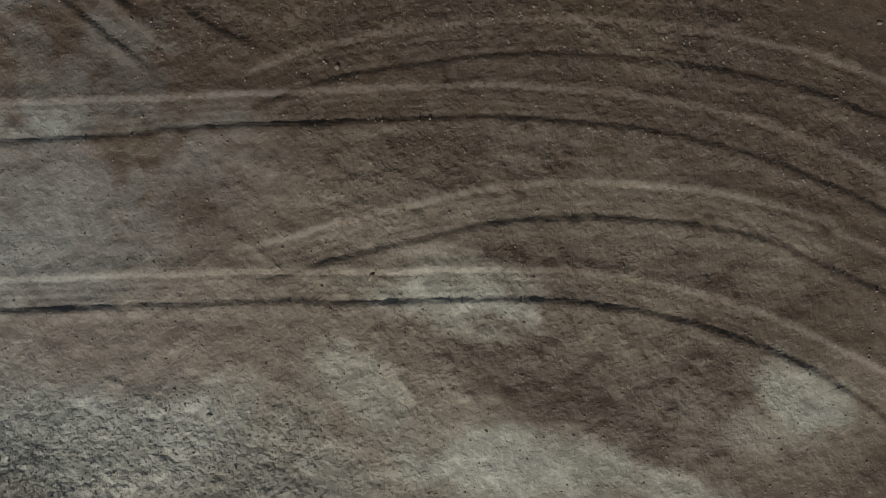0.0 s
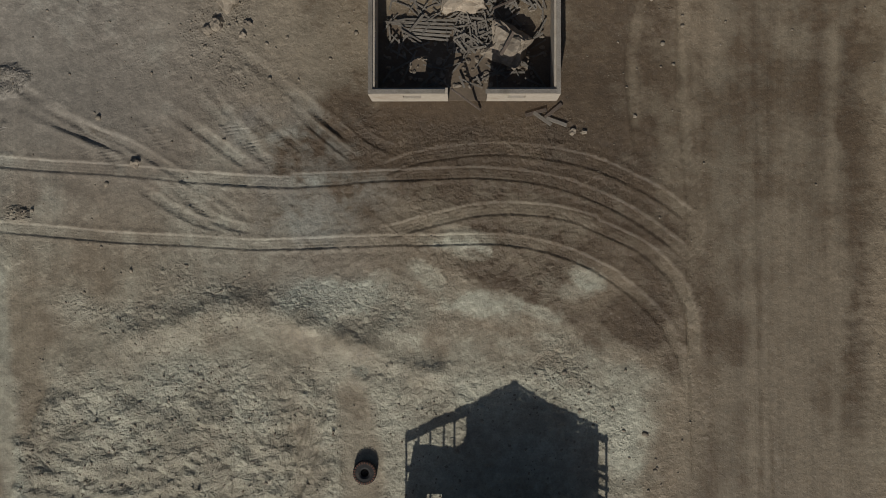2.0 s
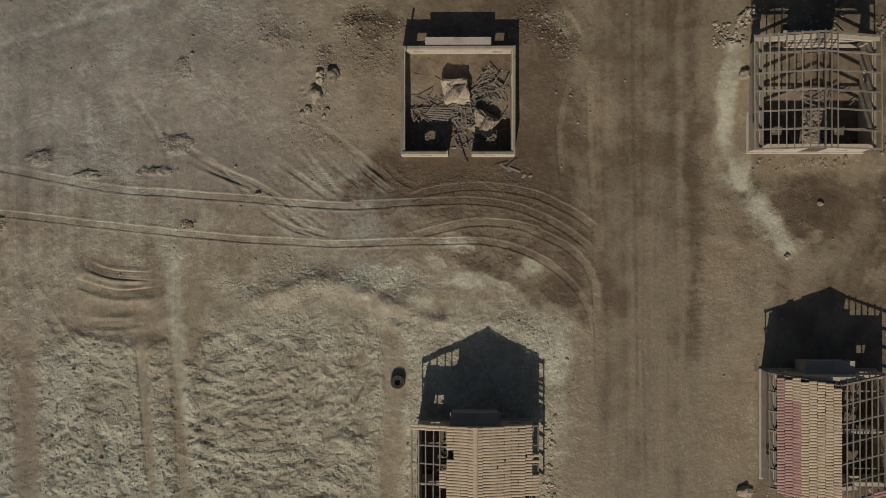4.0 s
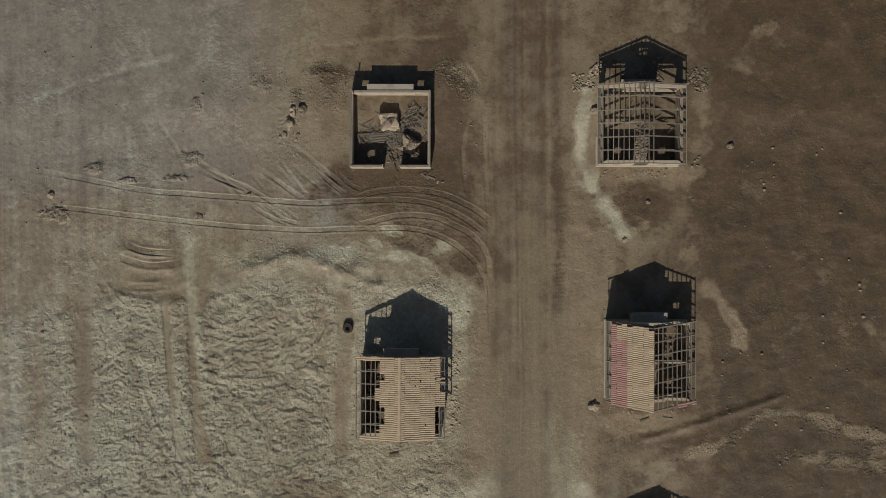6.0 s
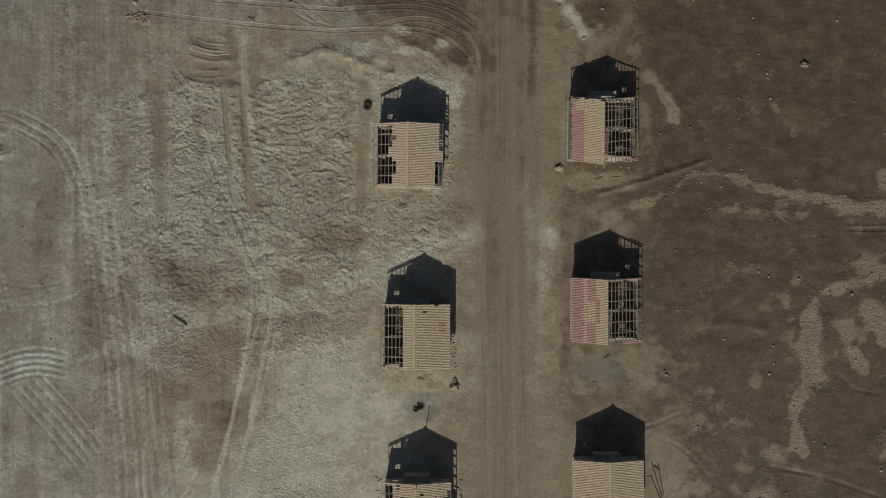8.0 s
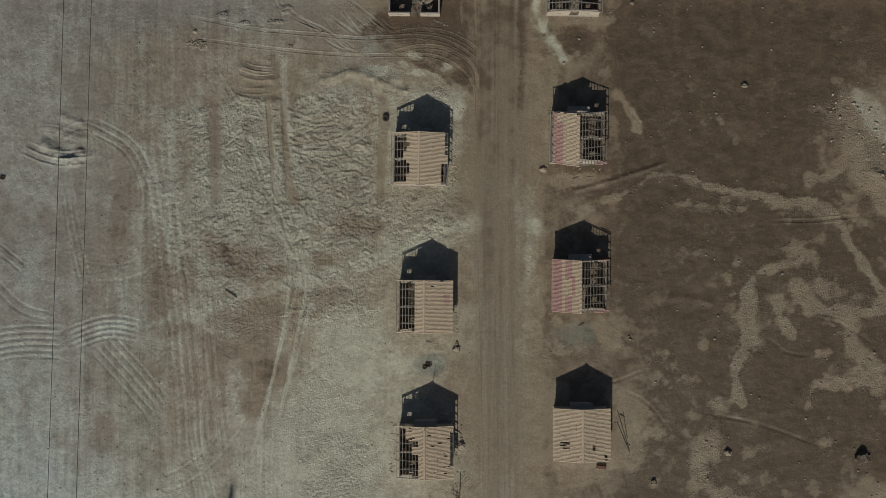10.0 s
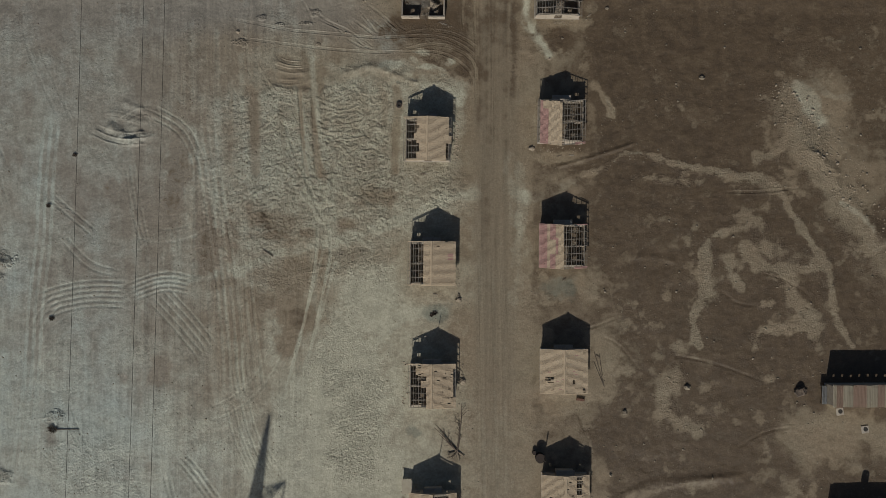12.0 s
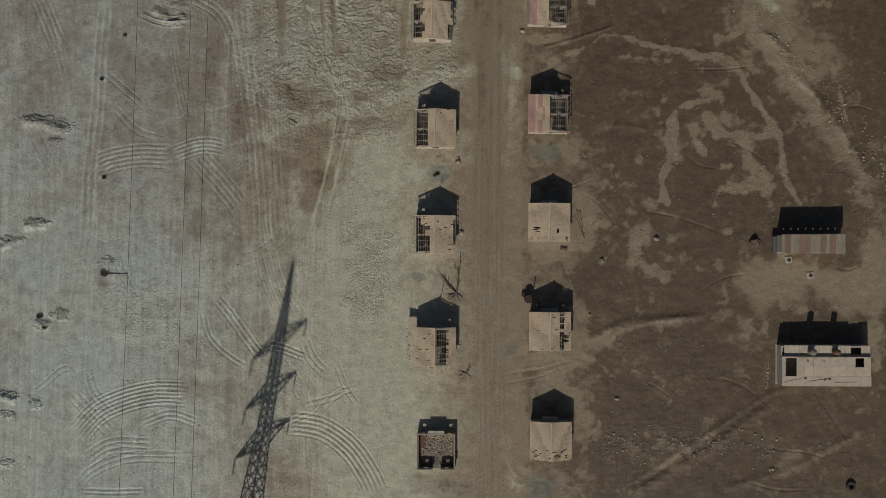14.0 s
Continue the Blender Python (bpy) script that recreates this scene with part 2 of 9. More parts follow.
def wall_with_holes(bm, length, high, thick, holes, m):
    """A wall along x from 0, with openings (x0, x1, z0, z1) that go through it."""
    xs = sorted({0.0, length, *[h[0] for h in holes], *[h[1] for h in holes]})
    zs = sorted({0.0, high, *[h[2] for h in holes], *[h[3] for h in holes]})

    def solid(i, k):
        if not (0 <= i < len(xs) - 1 and 0 <= k < len(zs) - 1):
            return False
        x, z = (xs[i] + xs[i + 1]) / 2, (zs[k] + zs[k + 1]) / 2
        return not any(h[0] < x < h[1] and h[2] < z < h[3] for h in holes)

    def quad(*pts):
        bm.faces.new([bm.verts.new(m @ Vector(p)) for p in pts])
    for i in range(len(xs) - 1):
        for k in range(len(zs) - 1):
            if not solid(i, k):
                continue
            a, b, c, d = xs[i], xs[i + 1], zs[k], zs[k + 1]
            quad((a, 0, c), (b, 0, c), (b, 0, d), (a, 0, d))
            quad((b, thick, c), (a, thick, c), (a, thick, d), (b, thick, d))
            if not solid(i - 1, k):
                quad((a, thick, c), (a, 0, c), (a, 0, d), (a, thick, d))
            if not solid(i + 1, k):
                quad((b, 0, c), (b, thick, c), (b, thick, d), (b, 0, d))
            if not solid(i, k + 1):
                quad((a, 0, d), (b, 0, d), (b, thick, d), (a, thick, d))
            if not solid(i, k - 1):
                quad((a, thick, c), (b, thick, c), (b, 0, c), (a, 0, c))
    bmesh.ops.remove_doubles(bm, verts=bm.verts, dist=0.001)


def lump(bm, centre, size, seed, squash=0.6, turns=2):
    """An uneven stone."""
    got = bmesh.ops.create_icosphere(bm, subdivisions=turns, radius=1.0)["verts"]
    rng = random.Random(seed)
    off = Vector((rng.uniform(-50, 50), rng.uniform(-50, 50), rng.uniform(-50, 50)))
    sx, sy = rng.uniform(0.8, 1.25), rng.uniform(0.7, 1.1)
    for v in got:
        n = v.co.normalized()
        k = 1.0 + 0.55 * noise.noise(n * 1.3 + off) + 0.2 * noise.noise(n * 3.7 + off)
        v.co = Vector((n.x * k * sx * size, n.y * k * sy * size, n.z * k * squash * size)) + Vector(centre)

# ---- the ground: one sheet, its relief and its layers ----
def lattice(ix, iy, seed):
    h = (ix.astype(np.int64) * 374761393 + iy.astype(np.int64) * 668265263 + seed * 974634777) & 0xFFFFFFFF
    h = ((h ^ (h >> 13)) * 1274126177) & 0xFFFFFFFF
    h = h ^ (h >> 16)
    return (h & 0xFFFFFF) / float(0xFFFFFF)


def value_noise(x, y, seed):
    ix, iy = np.floor(x), np.floor(y)
    fx, fy = x - ix, y - iy
    fx, fy = fx * fx * (3 - 2 * fx), fy * fy * (3 - 2 * fy)
    a, b = lattice(ix, iy, seed), lattice(ix + 1, iy, seed)
    c, d = lattice(ix, iy + 1, seed), lattice(ix + 1, iy + 1, seed)
    return (a + (b - a) * fx) * (1 - fy) + (c + (d - c) * fx) * fy


def fbm(x, y, seed, octaves=4, gain=0.5):
    total, amount, norm = 0.0, 1.0, 0.0
    x, y = 0.829 * x - 0.559 * y, 0.559 * x + 0.829 * y
    for k in range(octaves):
        total = total + amount * value_noise(x, y, seed + k * 17)
        norm += amount
        amount *= gain
        x, y = 1.66 * x - 1.17 * y + 7.7, 1.17 * x + 1.66 * y - 3.1
    return total / norm


def smooth(value, low, high):
    k = np.clip((value - low) / (high - low), 0, 1)
    return k * k * (3 - 2 * k)


CURVES = {}


def curve_through(points, step=0.5):
    """A smooth line through points (Catmull-Rom)."""
    key = (tuple(points), step)
    if key in CURVES:
        return CURVES[key]
    p = [Vector(q).to_2d() for q in points]
    p = [p[0] * 2 - p[1]] + p + [p[-1] * 2 - p[-2]]
    out = []
    for a, b, c, d in zip(p, p[1:], p[2:], p[3:]):
        n = max(2, int((c - b).length / step))
        for k in range(n):
            t = k / n
            out.append(0.5 * (2 * b + (c - a) * t + (2 * a - 5 * b + 4 * c - d) * t * t + (3 * b - a - 3 * c + d) * t ** 3))
    out.append(p[-2])
    CURVES[key] = np.array([(q.x, q.y) for q in out])
    return CURVES[key]


class Land:
    """Points of the ground with their height and their layers."""

    def __init__(self, x, y):
        self.x, self.y = x, y
        self.z = np.zeros_like(x)
        self.ends = (x.min(), x.max(), y.min(), y.max())
        self.pale, self.dark, self.road, self.green, self.lanes, self.rough, self.grey, self.coarse, self.flat = (np.zeros_like(x) for _ in range(9))

    def clear_of(self, x0, x1, y0, y1):
        """Whether no point can lie in this box."""
        a, b, c, d = self.ends
        return x0 > b or x1 < a or y0 > d or y1 < c

    def near(self, line, reach):
        """For points within reach of a line: their index, the distance across (left positive) and the length along it."""
        low, high = line.min(0) - reach, line.max(0) + reach
        if self.clear_of(low[0], high[0], low[1], high[1]):
            return (np.zeros(0, dtype=int),) + (np.zeros(0),) * 3
        idx = np.flatnonzero((self.x > low[0]) & (self.x < high[0]) & (self.y > low[1]) & (self.y < high[1]))
        if not len(idx):
            return idx, idx * 0.0, idx * 0.0, idx * 0.0
        px, py = self.x[idx], self.y[idx]
        best, side, along = np.full(len(idx), 1e9), np.zeros(len(idx)), np.zeros(len(idx))
        run = 0.0
        for first in range(0, len(line) - 1, 5):
            piece = line[first:first + 6]
            low, high = piece.min(0) - reach, piece.max(0) + reach
            sel = np.flatnonzero((px > low[0]) & (px < high[0]) & (py > low[1]) & (py < high[1]))
            sx, sy, near_by, across, far_on = px[sel], py[sel], best[sel], side[sel], along[sel]
            for (ax, ay), (bx, by) in zip(piece[:-1], piece[1:]):
                dx, dy = bx - ax, by - ay
                length = math.hypot(dx, dy) + 1e-9
                t = np.clip(((sx - ax) * dx + (sy - ay) * dy) / length ** 2, 0, 1)
                qx, qy = sx - ax - t * dx, sy - ay - t * dy
                d = np.hypot(qx, qy)
                won = d < near_by
                near_by[won] = d[won]
                across[won] = (np.sign(dx * qy - dy * qx) * d)[won]
                far_on[won] = (run + t * length)[won]
                run += length
            best[sel], side[sel], along[sel] = near_by, across, far_on
        keep = best < reach
        return idx[keep], side[keep], along[keep], along[keep] / run

    def stroke(self, layer, points, width, amount=1.0, edge=0.5, wobble=0.5):
        """Lays a band of soil of one kind along a line."""
        line = curve_through(points, max(0.5, width * 0.4))
        idx, side, along, part_of = self.near(line, width * 2.4 + 0.5)
        if len(idx):
            x, y = self.x[idx], self.y[idx]
            rag = (fbm(x / (width + 0.3), y / (width + 0.3), 91, 4, 0.6) - 0.5) * wobble * 2.2 * width
            k = 1 - smooth(np.abs(side) + rag, width * 0.5 * (1 - edge), width * 0.5 * (1 + edge) + 0.01)
            layer[idx] = np.clip(layer[idx] + amount * k, -1.0, 1.0)

    def rut(self, points, width=0.40, depth=0.045, rim=0.02, pale=0.25, lug=0.0, step=0.22, fade=0.04):
        """A wheel track: a flat bottom with sharp banks, small rims and grooves of the tread."""
        line = curve_through(points, 0.3 if max(abs(q[1]) for q in points) < 5 else 0.8)
        idx, side, along, part_of = self.near(line, width * 1.3)
        if not len(idx):
            return
        side = side + (fbm(along * 0.8, along * 0 + 3.3, 5, 3) - 0.5) * 0.06
        live = smooth(part_of, -0.01, fade) * (1 - smooth(part_of, 1 - fade, 1.01)) * (0.55 + 0.6 * fbm(along * 0.35, along * 0, 12, 3))
        a = np.abs(side)
        floor_of = 1 - smooth(a, width * 0.44, width * 0.52)
        bank = smooth(a, width * 0.46, width * 0.56) * (1 - smooth(a, width * 0.6, width * 1.05))
        groove = 0.22 * np.cos(side / width * 6.28 * 4.0) * floor_of
        tread = lug * floor_of * np.sin((along + a * 1.3 * np.sign(side)) / step * 6.28)
        self.z[idx] += live * (-depth * floor_of + rim * bank + depth * groove) + tread * live
        self.pale[idx] = np.clip(self.pale[idx] + pale * live * floor_of, -1, 1)
        self.dark[idx] -= 1.5 * max(pale, 0.0) * live * floor_of

    def fan(self, points, count, gap, **shape):
        """Several wheel marks side by side, each gap metres to the left of the last."""
        p = [Vector(q) for q in points]
        for k in range(count):
            moved = []
            for j, q in enumerate(p):
                way = (p[min(j + 1, len(p) - 1)] - p[max(j - 1, 0)]).normalized()
                moved.append((q.x - way.y * gap * k, q.y + way.x * gap * k))
            self.rut(moved, **shape)

    def within(self, x, y, wide, deep, turn=0.0):
        """For points round a spot: their index and the ragged distance from it, 1 at the rim."""
        reach = 1.9 * max(wide, deep)
        if self.clear_of(x - reach, x + reach, y - reach, y + reach):
            return np.zeros(0, dtype=int), np.zeros(0)
        idx = np.flatnonzero((np.abs(self.x - x) < reach) & (np.abs(self.y - y) < reach))
        c, s = math.cos(radians(turn)), math.sin(radians(turn))
        px, py = self.x[idx], self.y[idx]
        u, v = ((px - x) * c + (py - y) * s) / wide, (-(px - x) * s + (py - y) * c) / deep
        size = 0.55 * min(wide, deep) + 0.15
        return idx, np.hypot(u, v) + 1.5 * (fbm(px / size, py / size, 95, 5, 0.62) - 0.5)

    def blot(self, layer, x, y, wide, deep, amount, turn=0.0):
        """A stain or patch of another soil, with a ragged rim."""
        idx, d = self.within(x, y, wide, deep, turn)
        if len(idx):
            layer[idx] = np.clip(layer[idx] + amount * (1 - smooth(d, 0.55, 1.15)), -1.0, 1.0)

    def clump(self, x, y, wide, deep, high):
        """Broken lumps of earth thrown up together."""
        idx, d = self.within(x, y, wide, deep)
        if len(idx):
            px, py = self.x[idx], self.y[idx]
            self.z[idx] += high * (1 - smooth(d, 0.4, 1.1)) * (0.25 + smooth(fbm(px * 1.6, py * 2.0, 97, 4, 0.6), 0.42, 0.60))

    def ridge(self, points, width, high, ragged=0.5):
        """A long low bank."""
        line = curve_through(points, 0.5)
        idx, side, along, part_of = self.near(line, width * 2.5)
        if len(idx):
            x, y = self.x[idx], self.y[idx]
            side = side + width * ragged * 1.6 * (fbm(x * 1.2 / width, y * 1.2 / width, 37, 4, 0.6) - 0.5)
            k = np.exp(-(side / width) ** 2) * smooth(part_of, -0.02, 0.12) * (1 - smooth(part_of, 0.88, 1.02))
            self.z[idx] += high * k * (0.7 + 0.6 * fbm(x * 1.5, y * 1.5, 39, 3))


HOME_SPOTS = [(3.0, -12.4), (20.95, -9.7), (3.8, -29.1), (21.4, -26.45), (4.1, -45.5), (21.75, -43.25), (4.5, -62.8), (22.2, -60.0), (22.65, -76.9), (20.3, 7.35), (2.1, 7.0), (5.0, -79.2)]


def shaped(x, y):
    """The ground's height and layers at x, y."""
    land = Land(x, y)
    west = 1 - smooth(x, -14.0, 10.0)
    east = smooth(x + 2.5 * (fbm(x * 0.2, y * 0.2, 71, 3) - 0.5), 15.0, 18.5)
    road_mid = 12.0 + 0.00022 * (y + 25.0) ** 2 - 0.012 * y * (y < 0)
    lane = 1 - smooth(np.abs(x - road_mid) + 1.6 * (fbm(x * 0.5, y * 0.22, 73, 4) - 0.5), 1.5, 3.9)
    yard = np.zeros_like(x)
    for hx, hy in HOME_SPOTS:
        yard = np.maximum(yard, 1 - smooth(np.maximum(np.abs(x - hx), np.abs(y - hy - 2.2)), 4.2, 6.8))
    # the ploughed, cloddy field in the west, and the bank that closes it to the north
    edge = y + 3.9 + 0.05 * np.maximum(-x - 6.0, 0.0) ** 1.2 * (x < -6) - 0.02 * x + 1.2 * (fbm(x * 0.25, y * 0.25, 33, 3) - 0.5)
    field = (1 - smooth(edge, -1.6, 0.6)) * (1 - smooth(x, 5.0, 9.0)) * smooth(x, -32.0, -18.0) * smooth(y, -36.0, -20.0)
    # smooth vehicle lanes through the field
    land.stroke(land.flat, [(-20.78, -0.49), (-20.92, -5.20), (-20.76, -10.26), (-20.56, -16.82)], 1.44, 1.00, 0.5, 0.3)
    land.stroke(land.flat, [(-14.85, -4.44), (-14.53, -8.04), (-14.05, -13.81), (-13.51, -17.40)], 0.54, 1.00, 0.5, 0.3)
    land.stroke(land.flat, [(-13.22, -0.45), (-12.81, -5.14), (-12.59, -10.19), (-11.85, -17.39)], 0.86, 1.00, 0.5, 0.3)
    land.stroke(land.flat, [(-10.24, -1.16), (-11.12, -3.69), (-12.19, -6.22)], 0.58, 0.70, 0.5, 0.3)
    land.stroke(land.flat, [(-24.05, -2.32), (-24.15, -10.29), (-23.90, -17.51)], 0.58, 0.70, 0.5, 0.3)
    land.stroke(land.flat, [(-1.53, -5.07), (-1.15, -7.94), (-1.48, -12.26), (-1.46, -16.64)], 1.08, 0.80, 0.5, 0.3)
    land.stroke(land.flat, [(-4.42, -4.55), (-2.96, -6.52), (-2.94, -10.12)], 0.86, 0.40, 0.5, 0.3)
    field *= 1 - np.clip(land.flat, 0, 1)
    start = np.exp(-((x - 2.0) / 7.5) ** 2 - (y / 5.0) ** 2)
    clod = fbm(x * 1.3, y * 1.6, 5, 2, 0.6)
    small = fbm(x * 5.5, y * 5.5, 9, 3, 0.6)
    calm = (1 - 0.85 * lane) * (1 - 0.5 * yard)
    land.z += 0.24 * (fbm(x * 0.045, y * 0.045, 2, 3) - 0.5) * np.exp(-(x / 160.0) ** 2) * (1 - yard)
    land.z += calm * (0.05 * (clod - 0.5) + 0.05 * start * (small - 0.5))
    land.z += field * (1 - 0.8 * yard) * (0.02 + 0.15 * (clod - 0.5) + 0.16 * start * np.abs(small - 0.5))
    crust = smooth(fbm(x * 2.5, y * 3.1, 15, 4, 0.6), 0.48, 0.555) * smooth(fbm(x * 0.33, y * 0.33, 19, 3), 0.34, 0.58)
    land.z += field * (1 - 0.5 * yard) * (1 - 0.7 * start) * 0.075 * crust
    land.z += 0.05 * west * (fbm(x * 1.2, y * 0.25, 41, 2) - 0.5)
    land.z += east * 0.14 * (fbm(x * 0.5, y * 0.5, 51, 3, 0.6) - 0.5) * (1 - yard)
    land.z += 0.30 * smooth(y, 5.0, 9.5)
    # what the soil is made of
    drift = fbm(x * 0.06, y * 0.06, 61, 5, 0.55)
    streak = fbm(x * 1.1 + 0.10 * y, y * 0.05, 63, 4, 0.6)
    blotch = fbm(x * 0.26 + 1.3 * (drift - 0.5), y * 0.22, 67, 5, 0.6)
    far_west = (1 - smooth(x + 12.0 * (drift - 0.5), -46.0, -8.0)) * (1 - 0.62 * smooth(y, -75.0, -10.0))
    south = 1 - smooth(y, -62.0, -28.0)
    land.pale += np.clip(0.17 * west + 0.47 * far_west + 0.25 * south * west + 0.55 * field + 0.30 * south * (1 - smooth(np.abs(x + 3.0), 6.0, 13.0)), 0, 0.95)
    land.pale += west * (0.45 * (streak - 0.5) + 0.8 * (drift - 0.5) + 0.75 * (blotch - 0.5))
    fleck = fbm(x * 0.42 + 2.0 * (drift - 0.5), y * 0.42, 69, 5, 0.62)
    land.dark += east * (0.48 + 0.45 * smooth(x + 12.0 * (drift - 0.5) + 9.0 * (fleck - 0.5), 24.0, 30.0) + 0.6 * (drift - 0.5) - 0.28 * smooth(fleck, 0.63, 0.70))
    land.dark += 0.40 * smooth(y, -3.0, 2.0) * (1 - smooth(x, 6.0, 10.0)) * smooth(x, -8.0, 1.5)
    land.dark += 0.20 * smooth(y, -2.5, 4.0) * smooth(x, -3.0, 6.0) * (1 - east)
    land.pale -= 0.22 * smooth(y, -2.0, 8.0) * west
    land.dark += 0.18 * west * smooth(blotch, 0.58, 0.70)
    land.road += lane * (1 - 0.4 * south) * (0.80 + 0.5 * (fbm(x * 1.4, y * 0.02, 81, 4, 0.6) - 0.5))
    land.dark += lane * (0.30 * smooth(y, -45.0, 0.0) + 0.30 * (fbm(x * 1.4, y * 0.03, 83, 4, 0.6) - 0.45))
    land.rough += np.clip(0.12 + 0.75 * field + 0.6 * (blotch - 0.5) - 0.03 * east, 0.05, 1.0) * (1 - 0.8 * lane) * (1 - 0.4 * yard)
    land.grey += 0.75 * smooth(y + 4.0 * (drift - 0.5), -1.0, 5.0) * (1 - smooth(x + 5.0 * (drift - 0.5), -9.0, -1.0))
    land.blot(land.grey, -2.6, 1.9, 3.0, 2.0, 0.35, -20)
    land.grey += smooth(-x + 10.0 * (drift - 0.5), 6.0, 44.0) + 0.6 * start * (1 - smooth(x + 1.5 * (drift - 0.5), -3.0, 1.5)) * smooth(y + 2.0 * (drift - 0.5), -3.0, -1.0)
    land.coarse += np.clip((0.2 + 0.3 * west) * (0.2 + 1.2 * (blotch - 0.42)) + 0.6 * field, 0.06, 1.0) * (1 - start) * (1 - lane) * (1 - 0.6 * yard)
    land.lanes += np.clip(west * (1 - 0.6 * field) * smooth(fbm(x * 0.12, y * 0.05, 87, 3), 0.30, 0.62) * smooth(-x, 4.0, 14.0) + 0.45 * lane + 0.08, 0, 1) * (1 - yard)
    # crusted pale trails and patches of the eastern plain
    land.stroke(land.dark, [(24.19, -16.78), (26.66, -15.89), (28.41, -14.80), (29.81, -13.72), (32.99, -13.81), (35.83, -14.70), (39.01, -15.50), (42.54, -15.88), (46.07, -16.46), (48.89, -16.85), (50.66, -18.03)], 0.66, -0.71, 0.95, 0.83)
    land.stroke(land.rough, [(24.19, -16.78), (26.66, -15.89), (28.41, -14.80), (29.81, -13.72), (32.99, -13.81), (35.83, -14.70), (39.01, -15.50), (42.54, -15.88), (46.07, -16.46), (48.89, -16.85), (50.66, -18.03)], 0.86, 0.60, 0.40, 0.55)
    land.stroke(land.dark, [(32.99, -14.10), (37.60, -15.45), (41.84, -16.10), (47.49, -17.15)], 0.91, -0.46, 0.95, 1.20)
    land.stroke(land.rough, [(32.99, -14.10), (37.60, -15.45), (41.84, -16.10), (47.49, -17.15)], 1.17, 0.60, 0.40, 0.80)
    land.stroke(land.dark, [(50.66, -18.03), (51.74, -20.13), (53.32, -22.58), (54.96, -25.03), (56.39, -27.13), (57.61, -29.58), (58.07, -32.39), (58.59, -35.21), (59.67, -37.65), (60.81, -39.40)], 0.79, -0.84, 0.95, 0.60)
    land.stroke(land.rough, [(50.66, -18.03), (51.74, -20.13), (53.32, -22.58), (54.96, -25.03), (56.39, -27.13), (57.61, -29.58), (58.07, -32.39), (58.59, -35.21), (59.67, -37.65), (60.81, -39.40)], 1.02, 0.60, 0.40, 0.40)
    land.stroke(land.dark, [(31.27, -16.89), (34.80, -17.05), (37.63, -17.29), (40.10, -17.47)], 0.79, -0.50, 0.95, 1.35)
    land.stroke(land.rough, [(31.27, -16.89), (34.80, -17.05), (37.63, -17.29), (40.10, -17.47)], 1.02, 0.60, 0.40, 0.90)
    land.stroke(land.dark, [(46.09, -17.74), (47.84, -17.36), (49.61, -18.04)], 1.57, -0.42, 0.95, 1.35)
    land.stroke(land.rough, [(46.09, -17.74), (47.84, -17.36), (49.61, -18.04)], 2.03, 0.60, 0.40, 0.90)
    land.stroke(land.dark, [(40.39, -39.75), (39.88, -38.35), (39.43, -36.23), (40.32, -34.10), (40.98, -31.26), (40.95, -28.43), (40.92, -26.66), (41.96, -24.88), (44.06, -24.00), (46.16, -23.54)], 0.97, -0.84, 0.95, 0.75)
    land.stroke(land.rough, [(40.39, -39.75), (39.88, -38.35), (39.43, -36.23), (40.32, -34.10), (40.98, -31.26), (40.95, -28.43), (40.92, -26.66), (41.96, -24.88), (44.06, -24.00), (46.16, -23.54)], 1.25, 0.60, 0.40, 0.50)
    land.stroke(land.dark, [(40.80, -27.73), (40.82, -29.85), (41.48, -31.96)], 1.81, -0.76, 0.95, 0.90)
    land.stroke(land.rough, [(40.80, -27.73), (40.82, -29.85), (41.48, -31.96)], 2.35, 0.60, 0.40, 0.60)
    land.stroke(land.dark, [(37.37, -40.16), (38.63, -39.78)], 1.33, -0.59, 0.95, 1.20)
    land.stroke(land.rough, [(37.37, -40.16), (38.63, -39.78)], 1.72, 0.60, 0.40, 0.80)
    land.stroke(land.dark, [(44.25, -28.38), (44.70, -30.14), (45.70, -31.54)], 1.69, -0.76, 0.95, 0.90)
    land.stroke(land.rough, [(44.25, -28.38), (44.70, -30.14), (45.70, -31.54)], 2.19, 0.60, 0.40, 0.60)
    land.stroke(land.dark, [(46.20, -26.58), (47.49, -28.33), (49.75, -29.00), (52.20, -28.96), (54.66, -28.92), (57.11, -28.53)], 1.21, -0.76, 0.95, 0.90)
    land.stroke(land.rough, [(46.20, -26.58), (47.49, -28.33), (49.75, -29.00), (52.20, -28.96), (54.66, -28.92), (57.11, -28.53)], 1.56, 0.60, 0.40, 0.60)
    land.stroke(land.dark, [(44.73, -22.01), (46.48, -21.27), (48.59, -20.89)], 1.45, -0.50, 0.95, 1.35)
    land.stroke(land.rough, [(44.73, -22.01), (46.48, -21.27), (48.59, -20.89)], 1.88, 0.60, 0.40, 0.90)
    land.stroke(land.dark, [(47.21, -22.68), (48.63, -24.07), (49.01, -26.18)], 1.81, -0.42, 0.95, 1.35)
    land.stroke(land.rough, [(47.21, -22.68), (48.63, -24.07), (49.01, -26.18)], 2.35, 0.60, 0.40, 0.90)
    land.stroke(land.dark, [(51.86, -29.67), (52.93, -31.07), (53.46, -33.88), (54.74, -35.27)], 1.81, -0.71, 0.95, 1.05)
    land.stroke(land.rough, [(51.86, -29.67), (52.93, -31.07), (53.46, -33.88), (54.74, -35.27)], 2.35, 0.60, 0.40, 0.70)
    land.stroke(land.dark, [(47.77, -39.62), (48.31, -37.85), (49.15, -37.48), (51.95, -37.08), (54.05, -36.55)], 1.09, -0.71, 0.95, 1.05)
